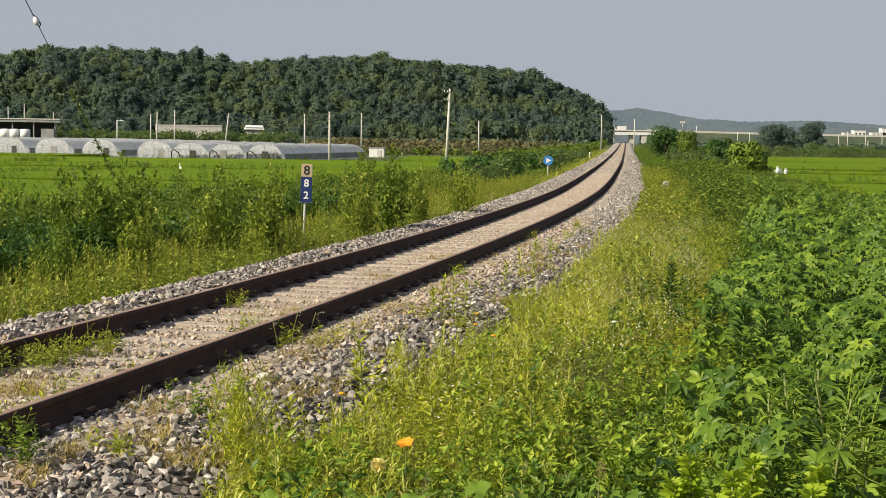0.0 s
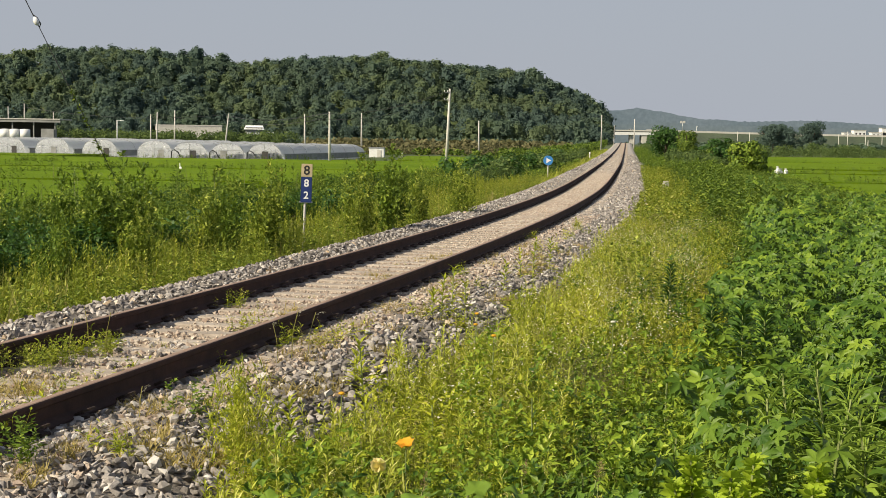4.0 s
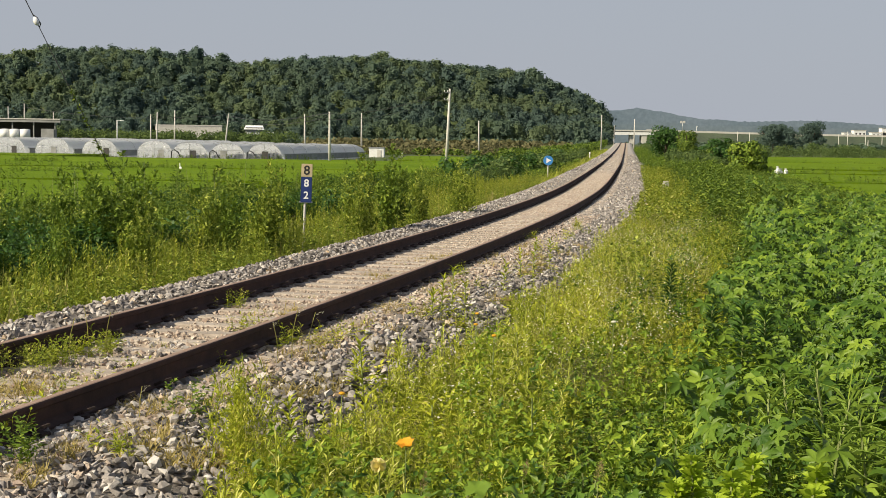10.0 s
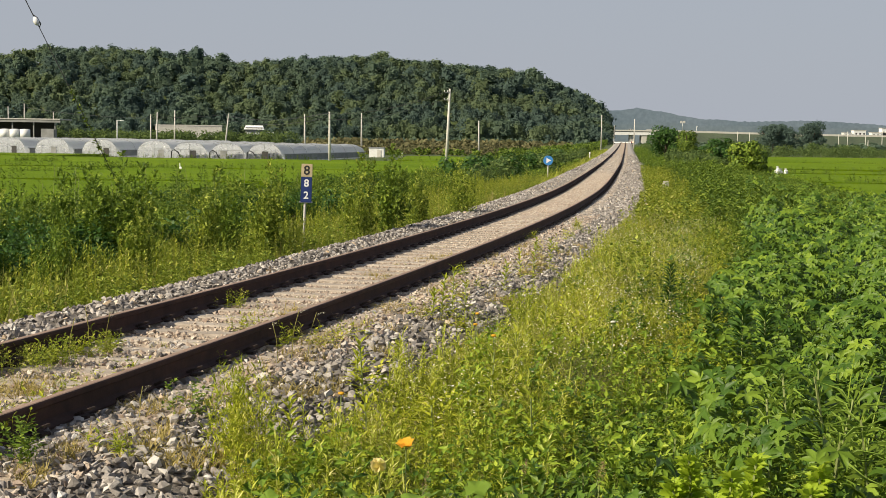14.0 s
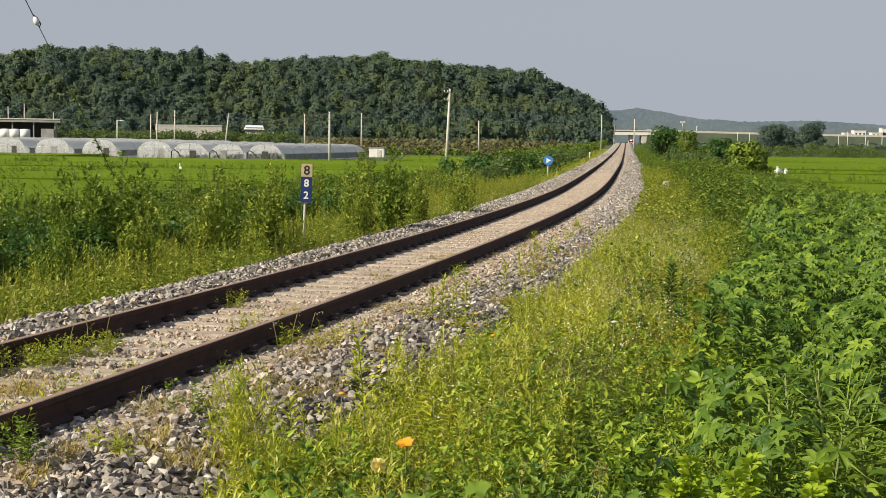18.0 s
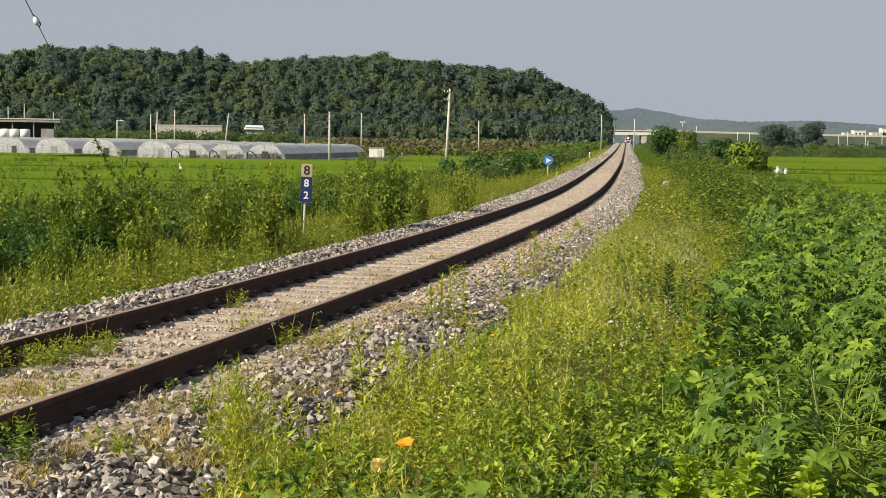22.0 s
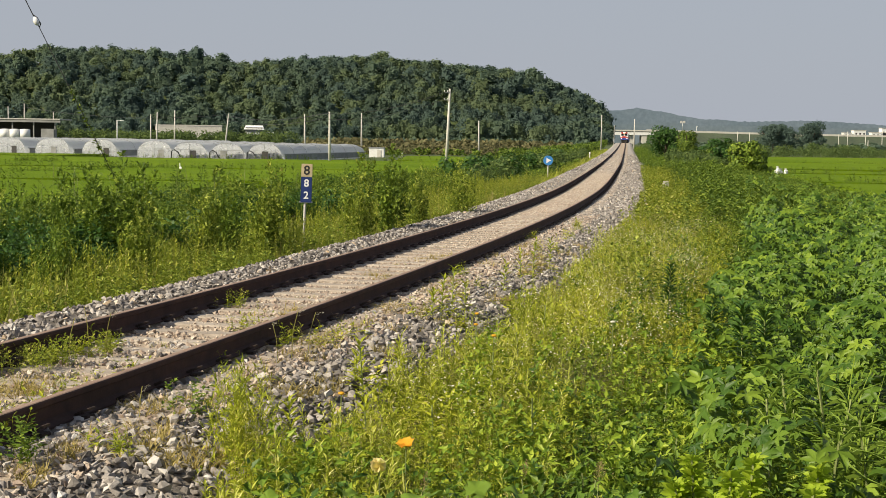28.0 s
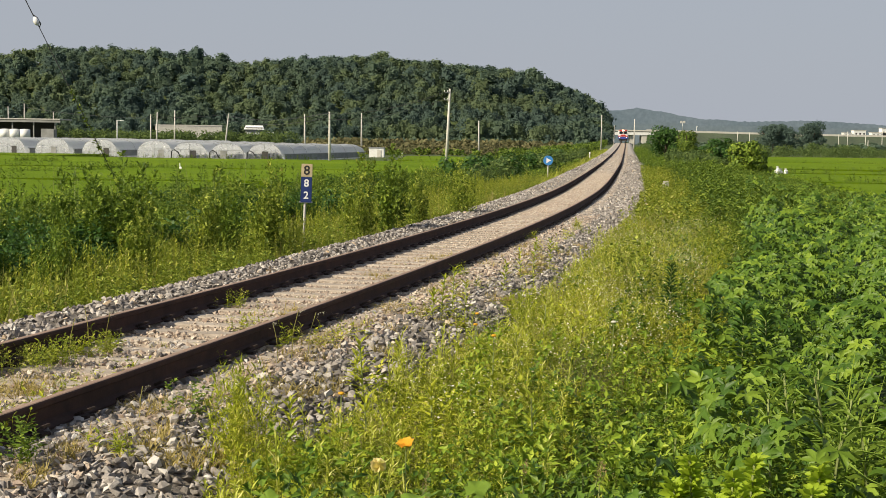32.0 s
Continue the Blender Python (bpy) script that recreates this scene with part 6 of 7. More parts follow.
sprinkle("dry_tufts", "short dry grass tufts in the ballast", [(-3.03, 10.38), (-2.87, 10.4), (-2.09, 8.54), (-2.15, 8.38), (-2.22, 7.8), (-1.11, 12.92), (-0.94, 13.38), (-1.64, 15.32), (-1.95, 9.6), (-1.7, 9.9),
          (-0.25, 22.43), (0.06, 23.03), (-0.78, 19.52), (-1.45, 11.0), (-2.4, 9.9), (-3.1, 10.2), (-2.95, 10.1), (-1.75, 8.9), (-1.6, 8.6)], 22, 0.12, 0.05, 0.14, TUFTS, M["dry_tuft"], 2.2)

spots = [tuple(float(v) for v in beside(float(rnd.uniform(-4, 18)), float(rnd.uniform(0.95, 2.2)))) for _ in range(40)]
sprinkle("dry_tufts", "short dry grass tufts beside the rail", spots, 16, 0.10, 0.05, 0.13, TUFTS, M["dry_tuft"], 2.2)
spots = [tuple(float(v) for v in beside(float(rnd.uniform(-4, 22)), float(rnd.uniform(0.95, 2.3)))) for _ in range(20)]
sprinkle("track_weeds", "small weeds rooted in the ballast shoulder", spots, 6, 0.08, 0.07, 0.24, SPROUT, M["herb"])
spots = [tuple(float(v) for v in beside(float(rnd.uniform(-3, 14)), float(rnd.uniform(-0.6, 0.6)))) for _ in range(16)]
sprinkle("dry_tufts", "short dry grass tufts between the rails", spots, 6, 0.09, 0.04, 0.1, TUFTS, M["straw"], 1.6)

# ---------- single tall weeds, each one moved by the wind ----------
leaf_long = mesh_np("leaf", *LONG, M["herb"])
leaf_dark = mesh_np("leaf", LONG[0] * np.array([1, 0.75, 1]), LONG[1], M["dark_leaf"])
leaf_lime = mesh_np("leaf", *palm_leaf(5, 3, 0.50, 2.8), M["lime"])
leaf_lime.shade_smooth()
leaf_green = mesh_np("leaf", np.array([(0, 0, 0), (0.3, -0.22, 0.05), (0.35, 0, 0), (0.3, 0.22, 0.05), (0.7, -0.17, 0.0), (0.72, 0, -0.04), (0.7, 0.17, 0.0), (1, 0, -0.14)]),
                     np.array([(0, 1, 2, 2), (0, 2, 3, 3), (1, 4, 5, 2), (2, 5, 6, 3), (4, 7, 5, 5), (5, 7, 6, 6)]), M["vine"])


def tall_weed(x, y, h, leaf_me, leaves, size, up, label, lean=0.06, name="tall_weed", head=None, stem_r=0.006, low=0.15, group="tall weeds"):
    z = gz(x, y)
    ob = thing(name, label, "weed", (x, y, z), float(rnd.uniform(0, 360)), group)
    lx = lean * h
    tube("stem", [(0, 0, -0.05), (lx * 0.3, 0, h * 0.5), (lx, 0, h)], stem_r, M["stem"], ob, sides=4)
    for k in range(leaves):
        t = low + (1 - low) * k / (leaves - 1)
        a = k * 137.5 + float(rnd.uniform(-20, 20))
        pitch = -math.degrees(up * (0.2 + 0.9 * t * t)) + float(rnd.uniform(-14, 14))
        s = size * (1.15 - 0.55 * t) * float(rnd.uniform(0.8, 1.2))
        px_ = lx * (0.3 * t / 0.5 if t < 0.5 else 0.3 + 0.7 * (t - 0.5) / 0.5)
        put("leaf", leaf_me, ob, pose(px_, 0, h * t, 0, 0, a) @ pose(0, 0, 0, 0, pitch, 0) @ Matrix.Diagonal((s, s, s, 1)))
    if head is not None:
        n = 26
        P = np.stack([lx + rnd.normal(0, 0.05, n), rnd.normal(0, 0.05, n), h + rnd.uniform(-0.12, 0.1, n)], -1)
        V, F = stamp([DIAMOND], np.zeros(n, int), P, turns(rnd.uniform(0, 6.28, n), rnd.uniform(0, 1.5, n), rnd.uniform(0, 6.28, n)), rnd.uniform(0.015, 0.035, n))
        tagged(put("flower_head", mesh_np("flower_head", V, F, head), ob), "pale seeding head", kind="stuff")
    swaying.append((ob, 1.2, float(rnd.uniform(0, 6.28))))
    return ob


YG = "tall yellow-green weed with narrow leaves, rooted by the ballast"
for x, y, h in ((0.10, 15.3, 0.80), (-0.02, 15.6, 0.66), (-0.12, 15.0, 0.58), (0.25, 15.9, 0.6), (-0.56, 10.6, 0.64), (-0.66, 10.9, 0.5), (1.22, 20.0, 0.80), (1.05, 19.6, 0.66), (0.74, 18.0, 0.64),
                (1.55, 21.4, 0.7), (-0.36, 12.2, 0.42), (-0.95, 9.3, 0.45), (-0.45, 9.0, 0.5), (0.35, 10.2, 0.66), (0.62, 11.6, 0.62), (-0.05, 9.3, 0.55), (0.55, 8.6, 0.62), (0.9, 13.2, 0.66)):
    tall_weed(x, y, h, leaf_long, 42, 0.18, 0.7, YG)
for x, y, h in ((2.38, 15.3, 0.84), (2.33, 12.6, 0.70), (2.33, 11.3, 0.88), (2.46, 11.0, 0.86)):
    tall_weed(x, y, h, leaf_dark, 120, 0.22, 0.62, "dark green feathery weed with drooping narrow leaves", 0.03, low=0.35)
FEATHER = [branchy(210 + k, 2, 10, 8, 0.095, 0.14, 0.004, 0.2, NARROW) for k in range(4)]
for x, y, n, s in ((-1.25, 8.5, 16, 0.09), (-1.1, 8.2, 16, 0.1), (-0.75, 8.0, 14, 0.12), (-1.05, 7.5, 12, 0.1)):
    p = np.stack([x + rnd.normal(0, s, n), y + rnd.normal(0, s * 1.4, n), np.zeros(n)], -1)
    p[:, 2] = ground_z(p[:, 0], p[:, 1])
    c = p.mean(0)
    ob = plant_out("feathery_weeds", "bushy feathery weeds with thin seed stalks", "weeds", FEATHER, p - c, rnd.uniform(0.45, 0.98, n) * (1.0 if y > 8.15 else 0.7), M["herb"], width=0.62, lean=0.1)
    ob.location = c
    swaying.append((ob, 0.9, x))
for x, y, h in ((0.98, 5.75, 0.76), (1.05, 5.85, 0.86), (1.14, 5.7, 0.83), (1.2, 5.8, 0.85), (1.46, 5.8, 0.84), (1.10, 5.55, 0.75), (1.38, 5.6, 0.78), (1.02, 5.5, 0.72), (1.52, 5.7, 0.78), (1.16, 5.6, 0.78)):
    tall_weed(x, y, h, leaf_lime, 30, 0.15, 0.85, "young lime-green weed with broad leaves", 0.08, "leafy_weed", low=0.55, group="young leafy weeds")
leaf_strap = mesh_np("leaf", LONG[0] * np.array([1, 0.34, 1.5]), LONG[1], M["strap"])
for x, y, h in ((1.72, 7.5, 0.80), (1.86, 7.6, 0.92), (1.98, 7.4, 0.84), (2.1, 7.7, 0.9), (1.9, 7.1, 0.7), (2.18, 7.3, 0.76)):
    tall_weed(x, y, h, leaf_strap, 46, 0.34, 0.5, "tall weed with a pale stem and long strap leaves", 0.13, "strap_leaved_weed", low=0.2, stem_r=0.007, group="strap-leaved weeds")
for x, y, h in ((1.45, 9.4, 0.62), (1.75, 8.2, 0.6), (2.1, 8.8, 0.66), (0.75, 7.4, 0.5), (0.45, 6.9, 0.45), (1.2, 7.6, 0.58), (1.9, 7.0, 0.55), (0.95, 6.5, 0.48), (2.5, 9.6, 0.7)):
    tall_weed(x, y, h, leaf_green, 20, 0.11, 0.8, "broad-leaved green weed among the vines", 0.08, "leafy_weed", low=0.25, group="broad-leaved weeds")


def grass_clump(x, y, h, n, label):
    ob = thing("grass_clump", label, "grass", (x, y, gz(x, y)), 0, "grass clumps")
    protos = [blade(4, 0.006, d) for d in (0.2, 0.5, 0.9)]
    for k in range(n):
        V, F = protos[k % 3]
        hh = h * float(rnd.uniform(0.6, 1.1))
        me = blades[k % 3]
        put("blade", me, ob, pose(float(rnd.normal(0, 0.04)), float(rnd.normal(0, 0.04)), 0, 0, float(rnd.uniform(0, 22)), float(rnd.uniform(0, 360))) @ Matrix.Diagonal((hh, 1.2, hh, 1)))
    swaying.append((ob, 0.9, float(rnd.uniform(0, 6.28))))


blades = [mesh_np("blade", *blade(5, 0.006, d), M["fresh"]) for d in (0.35, 0.8, 1.25)]
for x, y, h in ((2.0, 8.0, 1.05), (2.15, 7.6, 1.0), (1.8, 7.7, 0.92), (2.35, 8.3, 1.05), (1.9, 7.2, 0.9), (2.1, 7.2, 0.95)):
    grass_clump(x, y, h, 34, "clump of long arching green grass blades")



def seed_stalk(x, y, h, lean):
    z = float(bed_z(offset_of(x, y)[0])) + 0.02
    ob = thing("seeding_grass", "thin grass stalk with a pale feathery seed head", "grass", (x, y, z), float(rnd.uniform(-30, 30)), "seeding stalks")
    tip = (lean, 0, h)
    tube("stalk", [(0, 0, -0.04), (lean * 0.3, 0, h * 0.6), tip], 0.003, M["straw"], ob, sides=4)
    n = 34
    f = rnd.random(n)
    P = np.stack([lean + (0.045 + lean * 0.3) * f + rnd.normal(0, 0.008, n), rnd.normal(0, 0.008, n), h - 0.05 + 0.13 * f - 0.08 * f * f], -1)
    V, F = stamp([NARROW], np.zeros(n, int), P, turns(rnd.uniform(0, 6.28, n), rnd.uniform(0, 1.4, n), rnd.uniform(0, 6.28, n)), rnd.uniform(0.010, 0.020, n))
    tagged(put("seed_head", mesh_np("seed_head", V, F, M["petal_white"]), ob), "pale feathery seed head", kind="stuff")
    swaying.append((ob, 1.4, float(rnd.uniform(0, 6.28))))


for x, y, h, ln in ((-1.24, 12.0, 0.43, 0.06), (-1.11, 12.05, 0.40, 0.07), (-1.32, 11.8, 0.34, -0.05), (-2.75, 11.9, 0.40, 0.05), (-2.9, 12.0, 0.44, -0.04), (-3.02, 11.8, 0.36, 0.05), (-1.95, 9.4, 0.22, 0.02)):
    seed_stalk(x, y, h, ln)



def foxtail(x, y, top, lean):
    """A grass stalk with one thick brownish seed spike."""
    z = gz(x, y)
    ob = thing("foxtail_grass", "green stalk with a brownish foxtail seed spike", "grass", (x, y, z), float(rnd.uniform(-20, 20)), "foxtails")
    h = top - z
    tube("stalk", [(0, 0, -0.05), (lean * 0.3, 0, h * 0.6), (lean, 0, h - 0.07)], 0.003, M["stem"], ob, sides=4)
    n = 90
    f = rnd.random(n)
    a = rnd.uniform(0, 6.28, n)
    r = 0.011 * np.sin(np.pi * np.clip(0.12 + 0.85 * f, 0, 1))
    P = np.stack([lean + 0.02 * f + r * np.cos(a), r * np.sin(a), h - 0.075 + 0.085 * f], -1)
    V, F = stamp([NARROW], np.zeros(n, int), P, turns(a, -0.9, a), np.full(n, 0.016))
    tagged(put("seed_spike", mesh_np("seed_spike", V, F, M["spike"]), ob), "brownish bristly seed spike", kind="stuff")
    swaying.append((ob, 1.3, float(rnd.uniform(0, 6.28))))


for x, y, top, ln in ((0.64, 6.3, 0.23, 0.04), (0.68, 6.35, 0.20, 0.02), (0.40, 6.4, 0.21, -0.04), (-0.07, 6.0, 0.24, 0.0), (0.28, 6.2, 0.10, 0.05)):
    foxtail(x, y, top, ln)

# squash plant with one open and one wilted flower
squash = thing("squash_plant", "squash plant with broad leaves and orange flowers", "squash plant", (-0.2, 6.2, gz(-0.2, 6.2)))
big = [mesh_np("leaf", *round_leaf(k, 24), M["squash"]) for k in range(3)]
for me in big:
    me.shade_smooth()
gz0 = gz(-0.2, 6.2)
for k, (x, y, z, s) in enumerate(((-0.68, 6.2, 0.10, 0.24), (-0.50, 6.0, 0.13, 0.26), (-0.34, 6.1, 0.12, 0.28), (-0.16, 5.9, 0.16, 0.30), (0.02, 6.05, 0.15, 0.28), (0.2, 5.9, 0.17, 0.26), (-0.42, 6.4, 0.08, 0.22),
                                  (0.12, 6.35, 0.12, 0.24), (-0.05, 6.5, 0.06, 0.2), (0.36, 6.1, 0.14, 0.24), (-0.62, 5.75, 0.14, 0.25), (-0.3, 5.7, 0.18, 0.27), (0.08, 5.65, 0.2, 0.25))):
    s *= 0.44
    if y < 5.8:
        continue
    lf = put("leaf", big[k % 3], squash, pose(x + 0.2, y - 6.2, z - gz0 - 0.01, float(rnd.uniform(-14, 26)), float(rnd.uniform(-22, 10)), float(rnd.uniform(0, 360))) @ Matrix.Diagonal((s, s, s, 1)))
    tube("leaf_stalk", [(x + 0.2, y - 6.2, -0.05), (x + 0.22, y - 6.2, (z - gz0) * 0.5), (x + 0.2, y - 6.2, z - gz0 - 0.01)], 0.006, M["stem"], squash, sides=5)


def squash_flower(x, y, z, material, wide, label):
    """Five rounded petals, cupped or folded shut, wavy at the rim."""
    petal = round_leaf(3, 12, 0.1)
    bits = []
    for k in range(5):
        r3 = np.array([(pose(0, 0, 0, 0, 0, 72 * k + 7 * (k % 2)) @ pose(0, 0, 0, 0, -88 + 50 * wide + 5 * (k % 3), 0)).to_3x3()])
        bits.append(stamp([petal], np.zeros(1, int), np.zeros((1, 3)), r3, np.array([0.062 if wide < 0.5 else 0.05])))
    f = put("flower", mesh_np("flower", *join(*bits), material), squash, pose(x + 0.2, y - 6.2, z - gz0 - 0.03, 18, -10, 0), label)
    f.data.shade_smooth()
    tube("flower_stalk", [(x + 0.2, y - 6.2, -0.05), (x + 0.2, y - 6.2, z - gz0 - 0.03)], 0.002, M["stem"], squash)


squash_flower(-0.150, 6.35, 0.318, M["petal_orange"], 1.1, "crumpled orange flower")
squash_flower(-0.255, 6.1, 0.262, M["petal_pale"], 0.18, "wilted pale orange flower, folded shut")
for x, y, z, m in ((-0.66, 9.5, -0.03, "petal_orange"), (0.29, 13.0, 0.0, "petal_orange"), (0.31, 13.4, 0.05, "petal_orange"), (1.4, 12.0, 0.16, "petal_white"), (0.4, 11.5, 0.1, "petal_orange")):
    fl = thing("yellow_flower" if m != "petal_white" else "white_flower", "single small bloom standing over the weeds", "flower", (x, y, gz(x, y)))
    hh = z - gz(x, y)
    tube("stem", [(0, 0, -0.04), (0.01, 0, hh)], 0.004, M["stem"], fl)
    part("bloom", ball_bm(0.022, 2, (1, 1, 0.5), (0.01, 0, hh)), M[m], fl)
    swaying.append((fl, 1.0, float(rnd.uniform(0, 6.28))))

# vine climbing the guy wire
P = []
for k in range(560):
    t = 0.33 + 0.67 * rnd.random() ** 0.8
    q = GA.lerp(GB, t) + Vector(rnd.normal(0, 0.02 + 0.10 * max(0, t - 0.55), 3))
    P.append(q[:])
n = len(P)
V, F = stamp([WIDE], np.zeros(n, int), np.array(P), turns(rnd.uniform(0, 6.28, n), rnd.uniform(0, 1.4, n), rnd.uniform(0, 6.28, n)), rnd.uniform(0.04, 0.10, n))
tagged(put("wire_vine", mesh_np("wire_vine", V, F, M["shrub_low"])), "thin vine with small leaves climbing the guy wire", "vine", kind="stuff")

# tall stalks that stand out of the left verge
for k in range(34):
    s_, o_ = float(rnd.uniform(4, 34)), float(rnd.uniform(-16, -6.5))
    x, y = (float(v) for v in beside(s_, o_))
    if abs(x / y + 0.16) < 0.17:
        tall_weed(x, y, float(rnd.uniform(1.5, 2.05)), leaf_green, 44, 0.095, 0.6, "tall leafy stalk above the verge undergrowth", 0.12, low=0.2, stem_r=0.006, group="verge stalks")


# low leafy weeds right before the stand
p = np.stack([rnd.uniform(-0.75, 0.25, 22), rnd.uniform(5.8, 6.05, 22), np.zeros(22)], -1)
p[:, 2] = ground_z(p[:, 0], p[:, 1])
plant_out("green_weeds", "fresh green weeds round the squash plant", "weeds", SPIKE, p, rnd.uniform(0.6, 0.72, 22), M["herb"], width=1.0)
n = 150
p = np.stack([rnd.uniform(-0.9, 2.1, n), rnd.uniform(5.1, 6.4, n), np.zeros(n)], -1)
p[:, 2] = ground_z(p[:, 0], p[:, 1])
p = p[(np.abs(p[:, 0]) / p[:, 1] < 0.34) & (p[:, 0] < 0.95)]
plant_out("green_weeds", "fresh green leafy weeds", "weeds", WEEDS, p, rnd.uniform(0.35, 0.62, len(p)), M["vine"], width=1.1)


BROAD = [branchy(190 + k, 2, 6, 5, 0.115, 0.4, 0.006, 0.3) for k in range(5)]
n = 260
p = np.stack([rnd.uniform(-0.8, 1.9, n), rnd.uniform(6.1, 8.2, n), np.zeros(n)], -1)
p[:, 2] = ground_z(p[:, 0], p[:, 1])
deep = np.array([noise.noise((x * 1.6, y * 1.2, 31)) for x, y, _ in p]) > -0.15
for pick, key in ((deep & (p[:, 1] < 7.3), "vine"), (deep & (p[:, 1] >= 7.3), "fresh")):
    plant_out("green_weeds", "broad-leaved fresh green weeds low among the stalks", "weeds", BROAD, p[pick], rnd.uniform(0.42, 0.66, pick.sum()), M[key], width=1.0)
n = 110
p = np.stack([rnd.uniform(0.2, 1.9, n), rnd.uniform(8.0, 13.0, n), np.zeros(n)], -1)
p[:, 2] = ground_z(p[:, 0], p[:, 1])
plant_out("green_weeds", "broad-leaved fresh green weeds low among the stalks", "weeds", BROAD, p, rnd.uniform(0.4, 0.62, n), M["fresh"], width=1.0)


# ---------- dragonflies ----------
def dragonfly(label, wing):
    ob = thing("dragonfly", label, "dragonfly")
    tube("body", [(-0.03, 0, 0), (0.0, 0, 0.003), (0.02, 0, 0)], 0.004, M["insect"], ob, sides=6)
    part("head", ball_bm(0.006, 1, (1, 1.2, 1), (0.024, 0, 0)), M["insect"], ob)
    for sx in (-0.006, 0.008):
        for sy in (-1, 1):
            bm = bmesh.new()
            vs = [bm.verts.new(c) for c in ((sx, 0, 0.004), (sx + 0.008, sy * 0.02, 0.012), (sx + 0.004, sy * 0.042, 0.018), (sx - 0.006, sy * 0.04, 0.017), (sx - 0.006, sy * 0.015, 0.010))]
            bm.faces.new(vs)
            part("wing", bm, wing, ob)
    return ob


fly_a = dragonfly("reddish-brown dragonfly darting over the track", M["wing"])
fly_b = dragonfly("dark brown dragonfly darting over the weeds", M["train_dark"])


# ---------- vehicles on the far highway ----------
def road_z(x):
    return float(np.interp(x, [150, 152, 230, 340, 1200], [11.1, 11.6, 10.4, 9.4, 8.0]))


def road_wheels(ob, xs):
    for dx in xs:
        for dy in (-0.9, 0.9):
            part("wheel", cyl_bm(0.42, 0.42, 0.25, 14, Matrix.Translation((dx, dy + 0.12, 0.42)) @ pose(0, 0, 0, 90, 0, 0)), M["train_dark"], ob)


def box_truck():
    ob = thing("box_truck", "white box truck on the distant highway", "truck", (50, 1096.5, road_z(50)))
    part("cargo_box", box_bm(6.4, 2.4, 2.9, (0.9, 0, 2.35), 0.06), M["white"], ob)
    part("cab", box_bm(1.9, 2.2, 2.0, (-3.35, 0, 1.6), 0.15), M["white"], ob)
    part("windscreen", box_bm(0.06, 1.9, 0.8, (-4.3, 0, 2.0), 0.02), M["glass"], ob)
    part("side_window", box_bm(0.8, 0.05, 0.7, (-3.5, -1.1, 2.0), 0.02), M["glass"], ob)
    part("chassis", box_bm(8.2, 1.6, 0.4, (0, 0, 0.75), 0.05), M["train_dark"], ob)
    road_wheels(ob, (-3.2, 1.6, 2.8))
    return ob


def road_car(name, label, paint, place):
    ob = thing(name, label, "car", place)
    part("body", box_bm(4.6, 1.8, 0.75, (0, 0, 0.72), 0.12), paint, ob)
    part("cabin", box_bm(3.0, 1.6, 0.75, (0.2, 0, 1.42), 0.2), paint, ob)
    for dx in (-0.5, 0.75):
        part("side_window", box_bm(1.0, 0.05, 0.45, (dx, -0.81, 1.42), 0.02), M["glass"], ob)
    part("windscreen", box_bm(0.05, 1.35, 0.45, (-1.29, 0, 1.42), 0.02), M["glass"], ob)
    road_wheels(ob, (-1.4, 1.4))
    return ob


truck = box_truck()
van = road_car("white_van", "white van on the distant highway", M["white"], (270, 1096.5, road_z(270)))
second_van = road_car("white_van", "white van on the distant highway, its lights off", M["white"], (620, 1096.5, road_z(620)))
dark_car = road_car("dark_car", "dark car on the distant highway", M["train_dark"], (50, 1103, road_z(50)))


# ---------- the train ----------
def bogie(parent, y):
    b = part("bogie", box_bm(2.3, 3.2, 0.35, (0, y, 0.62), 0.05), M["train_dark"], parent)
    for dy in (-1.1, 1.1):
        for dx in (-0.7525, 0.7525):
            part("wheel", cyl_bm(0.43, 0.43, 0.12, 16, Matrix.Translation((dx - 0.06, y + dy, 0.43)) @ pose(0, 0, 0, 0, 90, 0)), M["train_dark"], b)


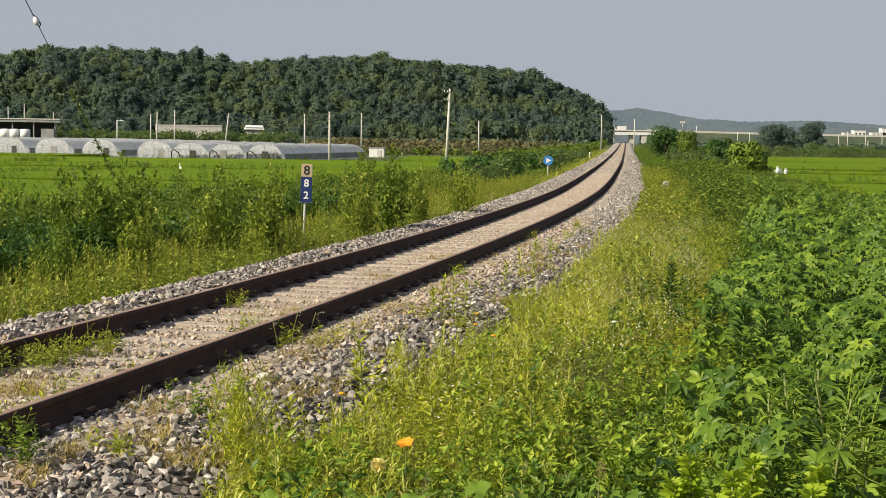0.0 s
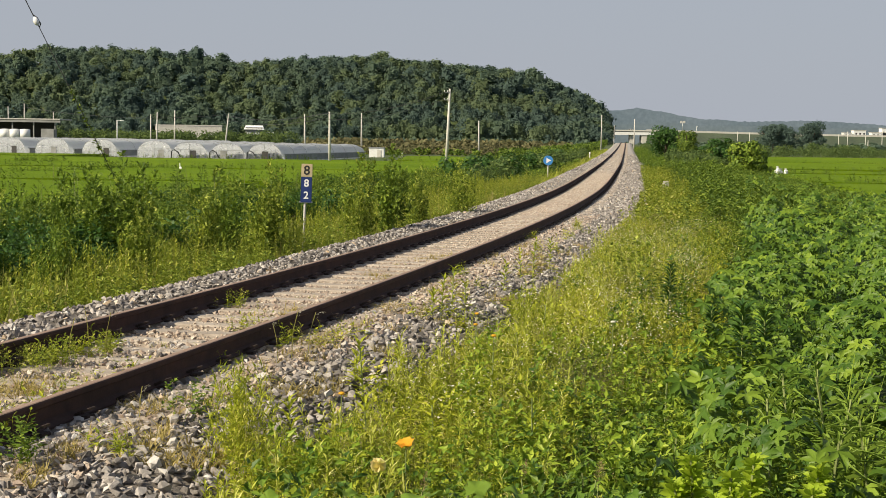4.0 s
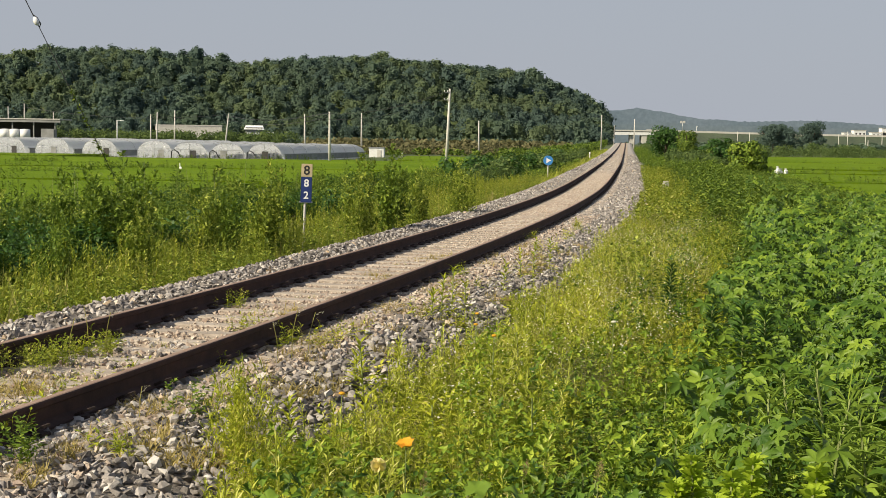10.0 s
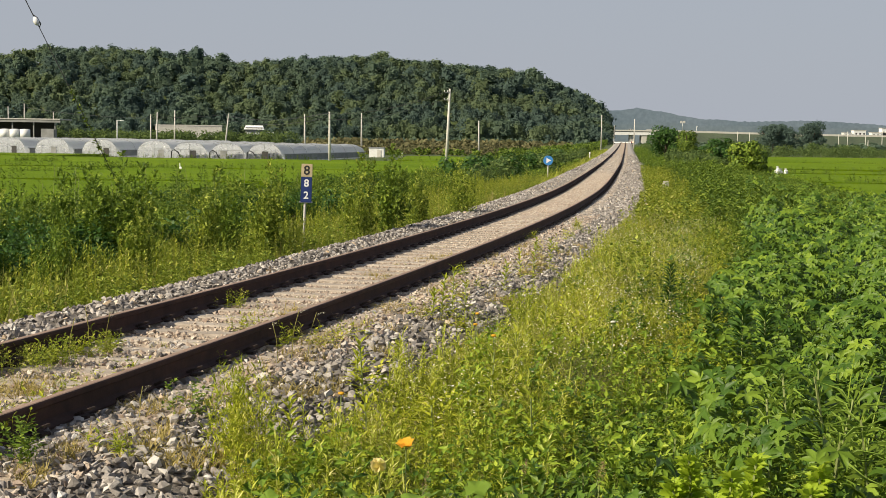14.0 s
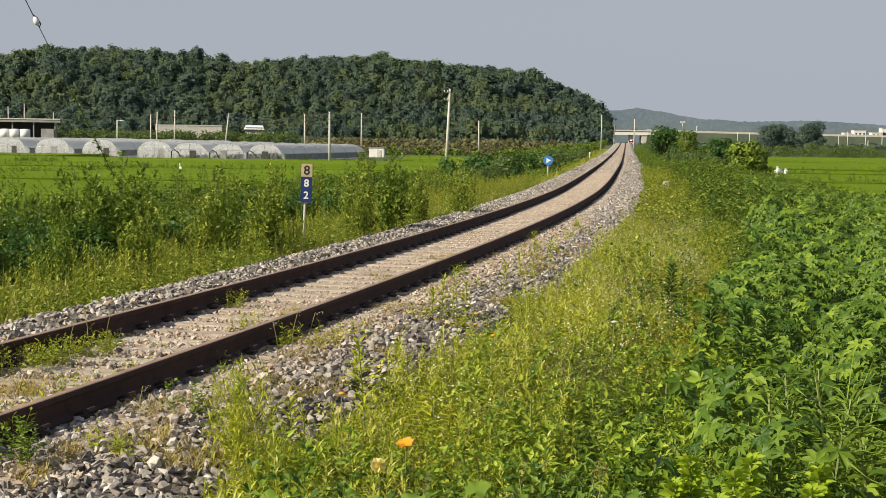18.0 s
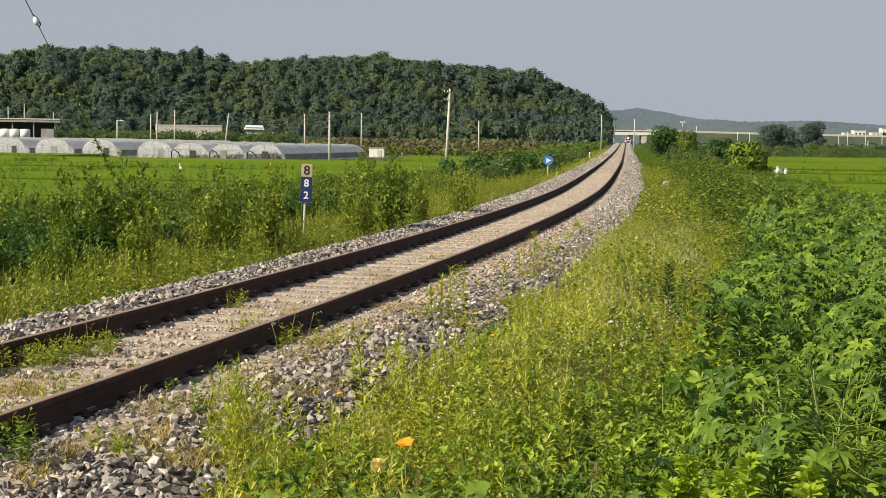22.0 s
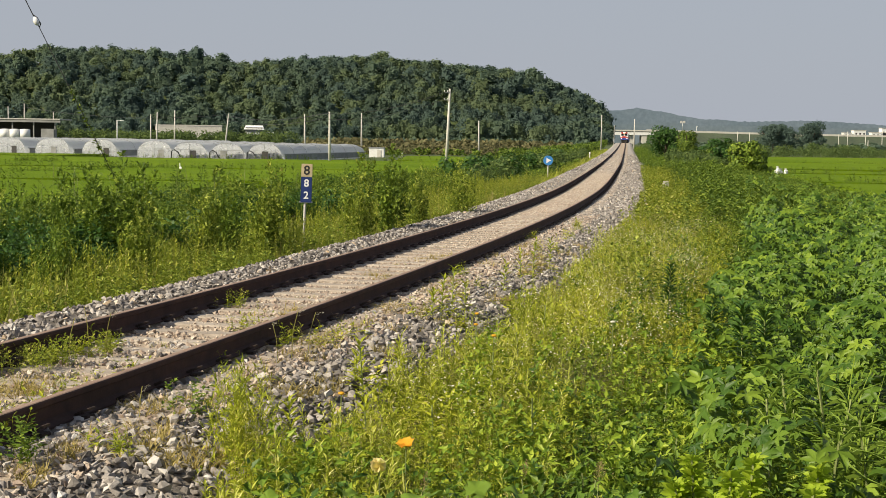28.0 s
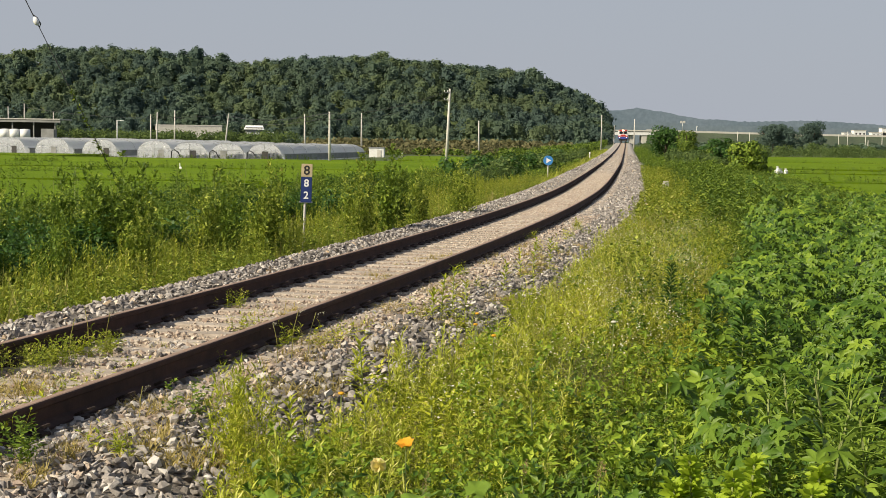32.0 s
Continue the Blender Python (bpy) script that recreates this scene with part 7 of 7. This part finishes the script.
def locomotive():
    ob = thing("locomotive", "diesel locomotive, white and red over blue, headlights on", "locomotive")
    part("body", box_bm(2.9, 19.0, 2.15, (0, 0, 2.45), 0.12), M["white"], ob, "white body")
    part("lower_body", box_bm(2.96, 19.1, 0.75, (0, 0, 1.35), 0.05), M["blue"], ob, "blue lower band")
    part("red_band", box_bm(2.94, 19.06, 0.3, (0, 0, 1.9), 0.03), M["red"], ob, "red waist band")
    part("roof", box_bm(2.5, 18.6, 0.55, (0, 0, 3.7), 0.2), M["dark_concrete"], ob, "grey roof")
    part("brow", box_bm(2.3, 0.3, 0.5, (0, -9.45, 3.62), 0.08), M["red"], ob, "red panel over the windscreen")
    for dx in (-0.62, 0.62):
        part("windscreen", box_bm(1.05, 0.06, 0.75, (dx, -9.53, 2.95), 0.03), M["glass"], ob, "dark windscreen")
        part("headlight", cyl_bm(0.16, 0.16, 0.1, 14, Matrix.Translation((dx * 0.35, -9.6, 3.65)) @ pose(0, 0, 0, 90, 0, 0)), M["headlight"], ob, "glowing headlight")
        part("marker_lamp", cyl_bm(0.1, 0.1, 0.08, 12, Matrix.Translation((dx * 1.6, -9.56, 1.45)) @ pose(0, 0, 0, 90, 0, 0)), M["headlight"], ob, "glowing marker lamp")
        part("buffer", cyl_bm(0.2, 0.2, 0.4, 12, Matrix.Translation((dx * 1.4, -9.5, 1.02)) @ pose(0, 0, 0, 90, 0, 0)), M["train_dark"], ob)
    part("chevron", box_bm(1.5, 0.05, 0.35, (0, -9.55, 2.2), 0.02), M["red"], ob, "red nose chevron")
    part("plough", box_bm(2.6, 0.4, 0.5, (0, -9.3, 0.55), 0.08), M["train_dark"], ob, "dark plough")
    part("frame", box_bm(2.5, 17.5, 0.35, (0, 0, 0.95), 0.04), M["train_dark"], ob)
    for k in range(5):
        part("side_grille", box_bm(0.04, 2.0, 0.9, (-1.47, -5 + 2.8 * k, 2.9), 0.01), M["train_dark"], ob)
    bogie(ob, -5.8)
    bogie(ob, 5.8)
    return ob


def coach():
    ob = thing("coach", "white passenger coach with blue and red bands", "railway coach", group="train coaches")
    part("body", box_bm(2.95, 22.6, 2.5, (0, 0, 2.3), 0.15), M["white"], ob)
    part("lower_band", box_bm(3.0, 22.65, 0.5, (0, 0, 1.3), 0.04), M["blue"], ob, "blue band")
    part("red_band", box_bm(2.99, 22.63, 0.18, (0, 0, 1.72), 0.02), M["red"], ob, "red band")
    part("roof", box_bm(2.6, 22.4, 0.45, (0, 0, 3.68), 0.2), M["dark_concrete"], ob)
    for k in range(9):
        for sx in (-1.49, 1.49):
            part("window", box_bm(0.05, 1.5, 0.8, (sx, -9.2 + 2.3 * k, 2.6), 0.02), M["glass"], ob)
    bogie(ob, -8)
    bogie(ob, 8)
    return ob


loco = locomotive()
coaches = [coach()]
for k in range(2):
    coaches.append(copy_thing(coaches[0], pose(0, 0, 0)))


# ---------- all that moves ----------
def breeze(t, phase):
    """Lean of a plant in degrees: light stirring, stronger from 17 s, a gust near 22 s."""
    amp = float(np.interp(t, [0, 5, 10, 17, 20, 22, 23.5, 25, 27.5, 29, 32], [0.25, 0.4, 0.5, 0.6, 0.8, 1.0, 1.0, 0.8, 0.6, 0.4, 0.4]))
    gust = -1.6 * math.exp(-((t - 22.4) / 1.1) ** 2) - 0.8 * math.exp(-((t - 19.6) / 0.8) ** 2) - 0.6 * math.exp(-((t - 24.6) / 0.7) ** 2)
    return amp * (0.55 * math.sin(2.1 * t + phase) + 0.35 * math.sin(3.7 * t + 1.7 * phase) + 0.2 * math.sin(0.8 * t + 0.6 * phase)) + gust


def motions():
    for ob, strength, phase in swaying:
        rest = ob.matrix_world.copy() if ob.parent is None else ob.matrix_basis.copy()
        rest = Matrix.LocRotScale(ob.location, ob.rotation_euler, None)
        rows = []
        for k in range(65):
            t = 0.5 * k
            a = strength * breeze(t, phase)
            rows.append((t, Matrix.Translation(rest.translation) @ pose(0, 0, 0, 0.3 * strength * breeze(t, phase + 2), a, 0) @ rest.to_3x3().to_4x4()))
        walk(ob, rows)
    walk(fly_a, [(0.0, pose(-2.9, 8, 1.0)), (12.4, pose(-2.9, 8, 1.0)), (12.6, pose(-1.61, 8, 1.24, 20, 0, 30)), (12.8, pose(-2.7, 8, 1.1, 0, 0, 60)), (12.9, pose(-2.6, 8, 1.2, 0, 0, 20)),
                 (13.0, pose(-1.37, 8, 1.32, 30, 0, 20)), (13.1, pose(-2.6, 8, 1.3, 0, 0, 70)), (13.3, pose(-2.9, 8, 1.2)), (32.0, pose(-2.9, 8, 1.2))])
    walk(fly_b, [(0.0, pose(3.3, 9, 1.2)), (12.8, pose(3.3, 9, 1.2)), (12.9, pose(2.9, 9, 1.15)), (13.0, pose(1.56, 9, 1.04, 25, 0, 15)), (13.1, pose(2.9, 9, 1.3)), (13.3, pose(3.3, 9, 1.4)), (32.0, pose(3.3, 9, 1.4))])
    for ob, y, x0, t0, speed in ((truck, 1096.5, 131, 0.0, -33.0), (van, 1096.5, 204, 2.0, -33.0), (second_van, 1096.5, 204, 12.0, -33.0), (dark_car, 1103, 195, 19.5, 35.0)):
        rows = []
        for k in range(65):
            x = min(max(x0 + speed * (0.5 * k - t0), 48), 620)
            rows.append((0.5 * k, pose(x, y, road_z(x), 0, 0, 180 if speed > 0 else 0)))
        walk(ob, rows)
    back = 0.0
    for ob, half in ((loco, 9.8), *((c, 11.8) for c in coaches)):
        back += half
        rows = []
        for k in range(33):
            s = 447.0 + 24.0 * (32 - k) + back
            x, y, z, th = (float(v) for v in line_at(s))
            rows.append((float(k), pose(x, y, z, 0, 0, -math.degrees(th))))
        walk(ob, rows)
        back += half


motions()
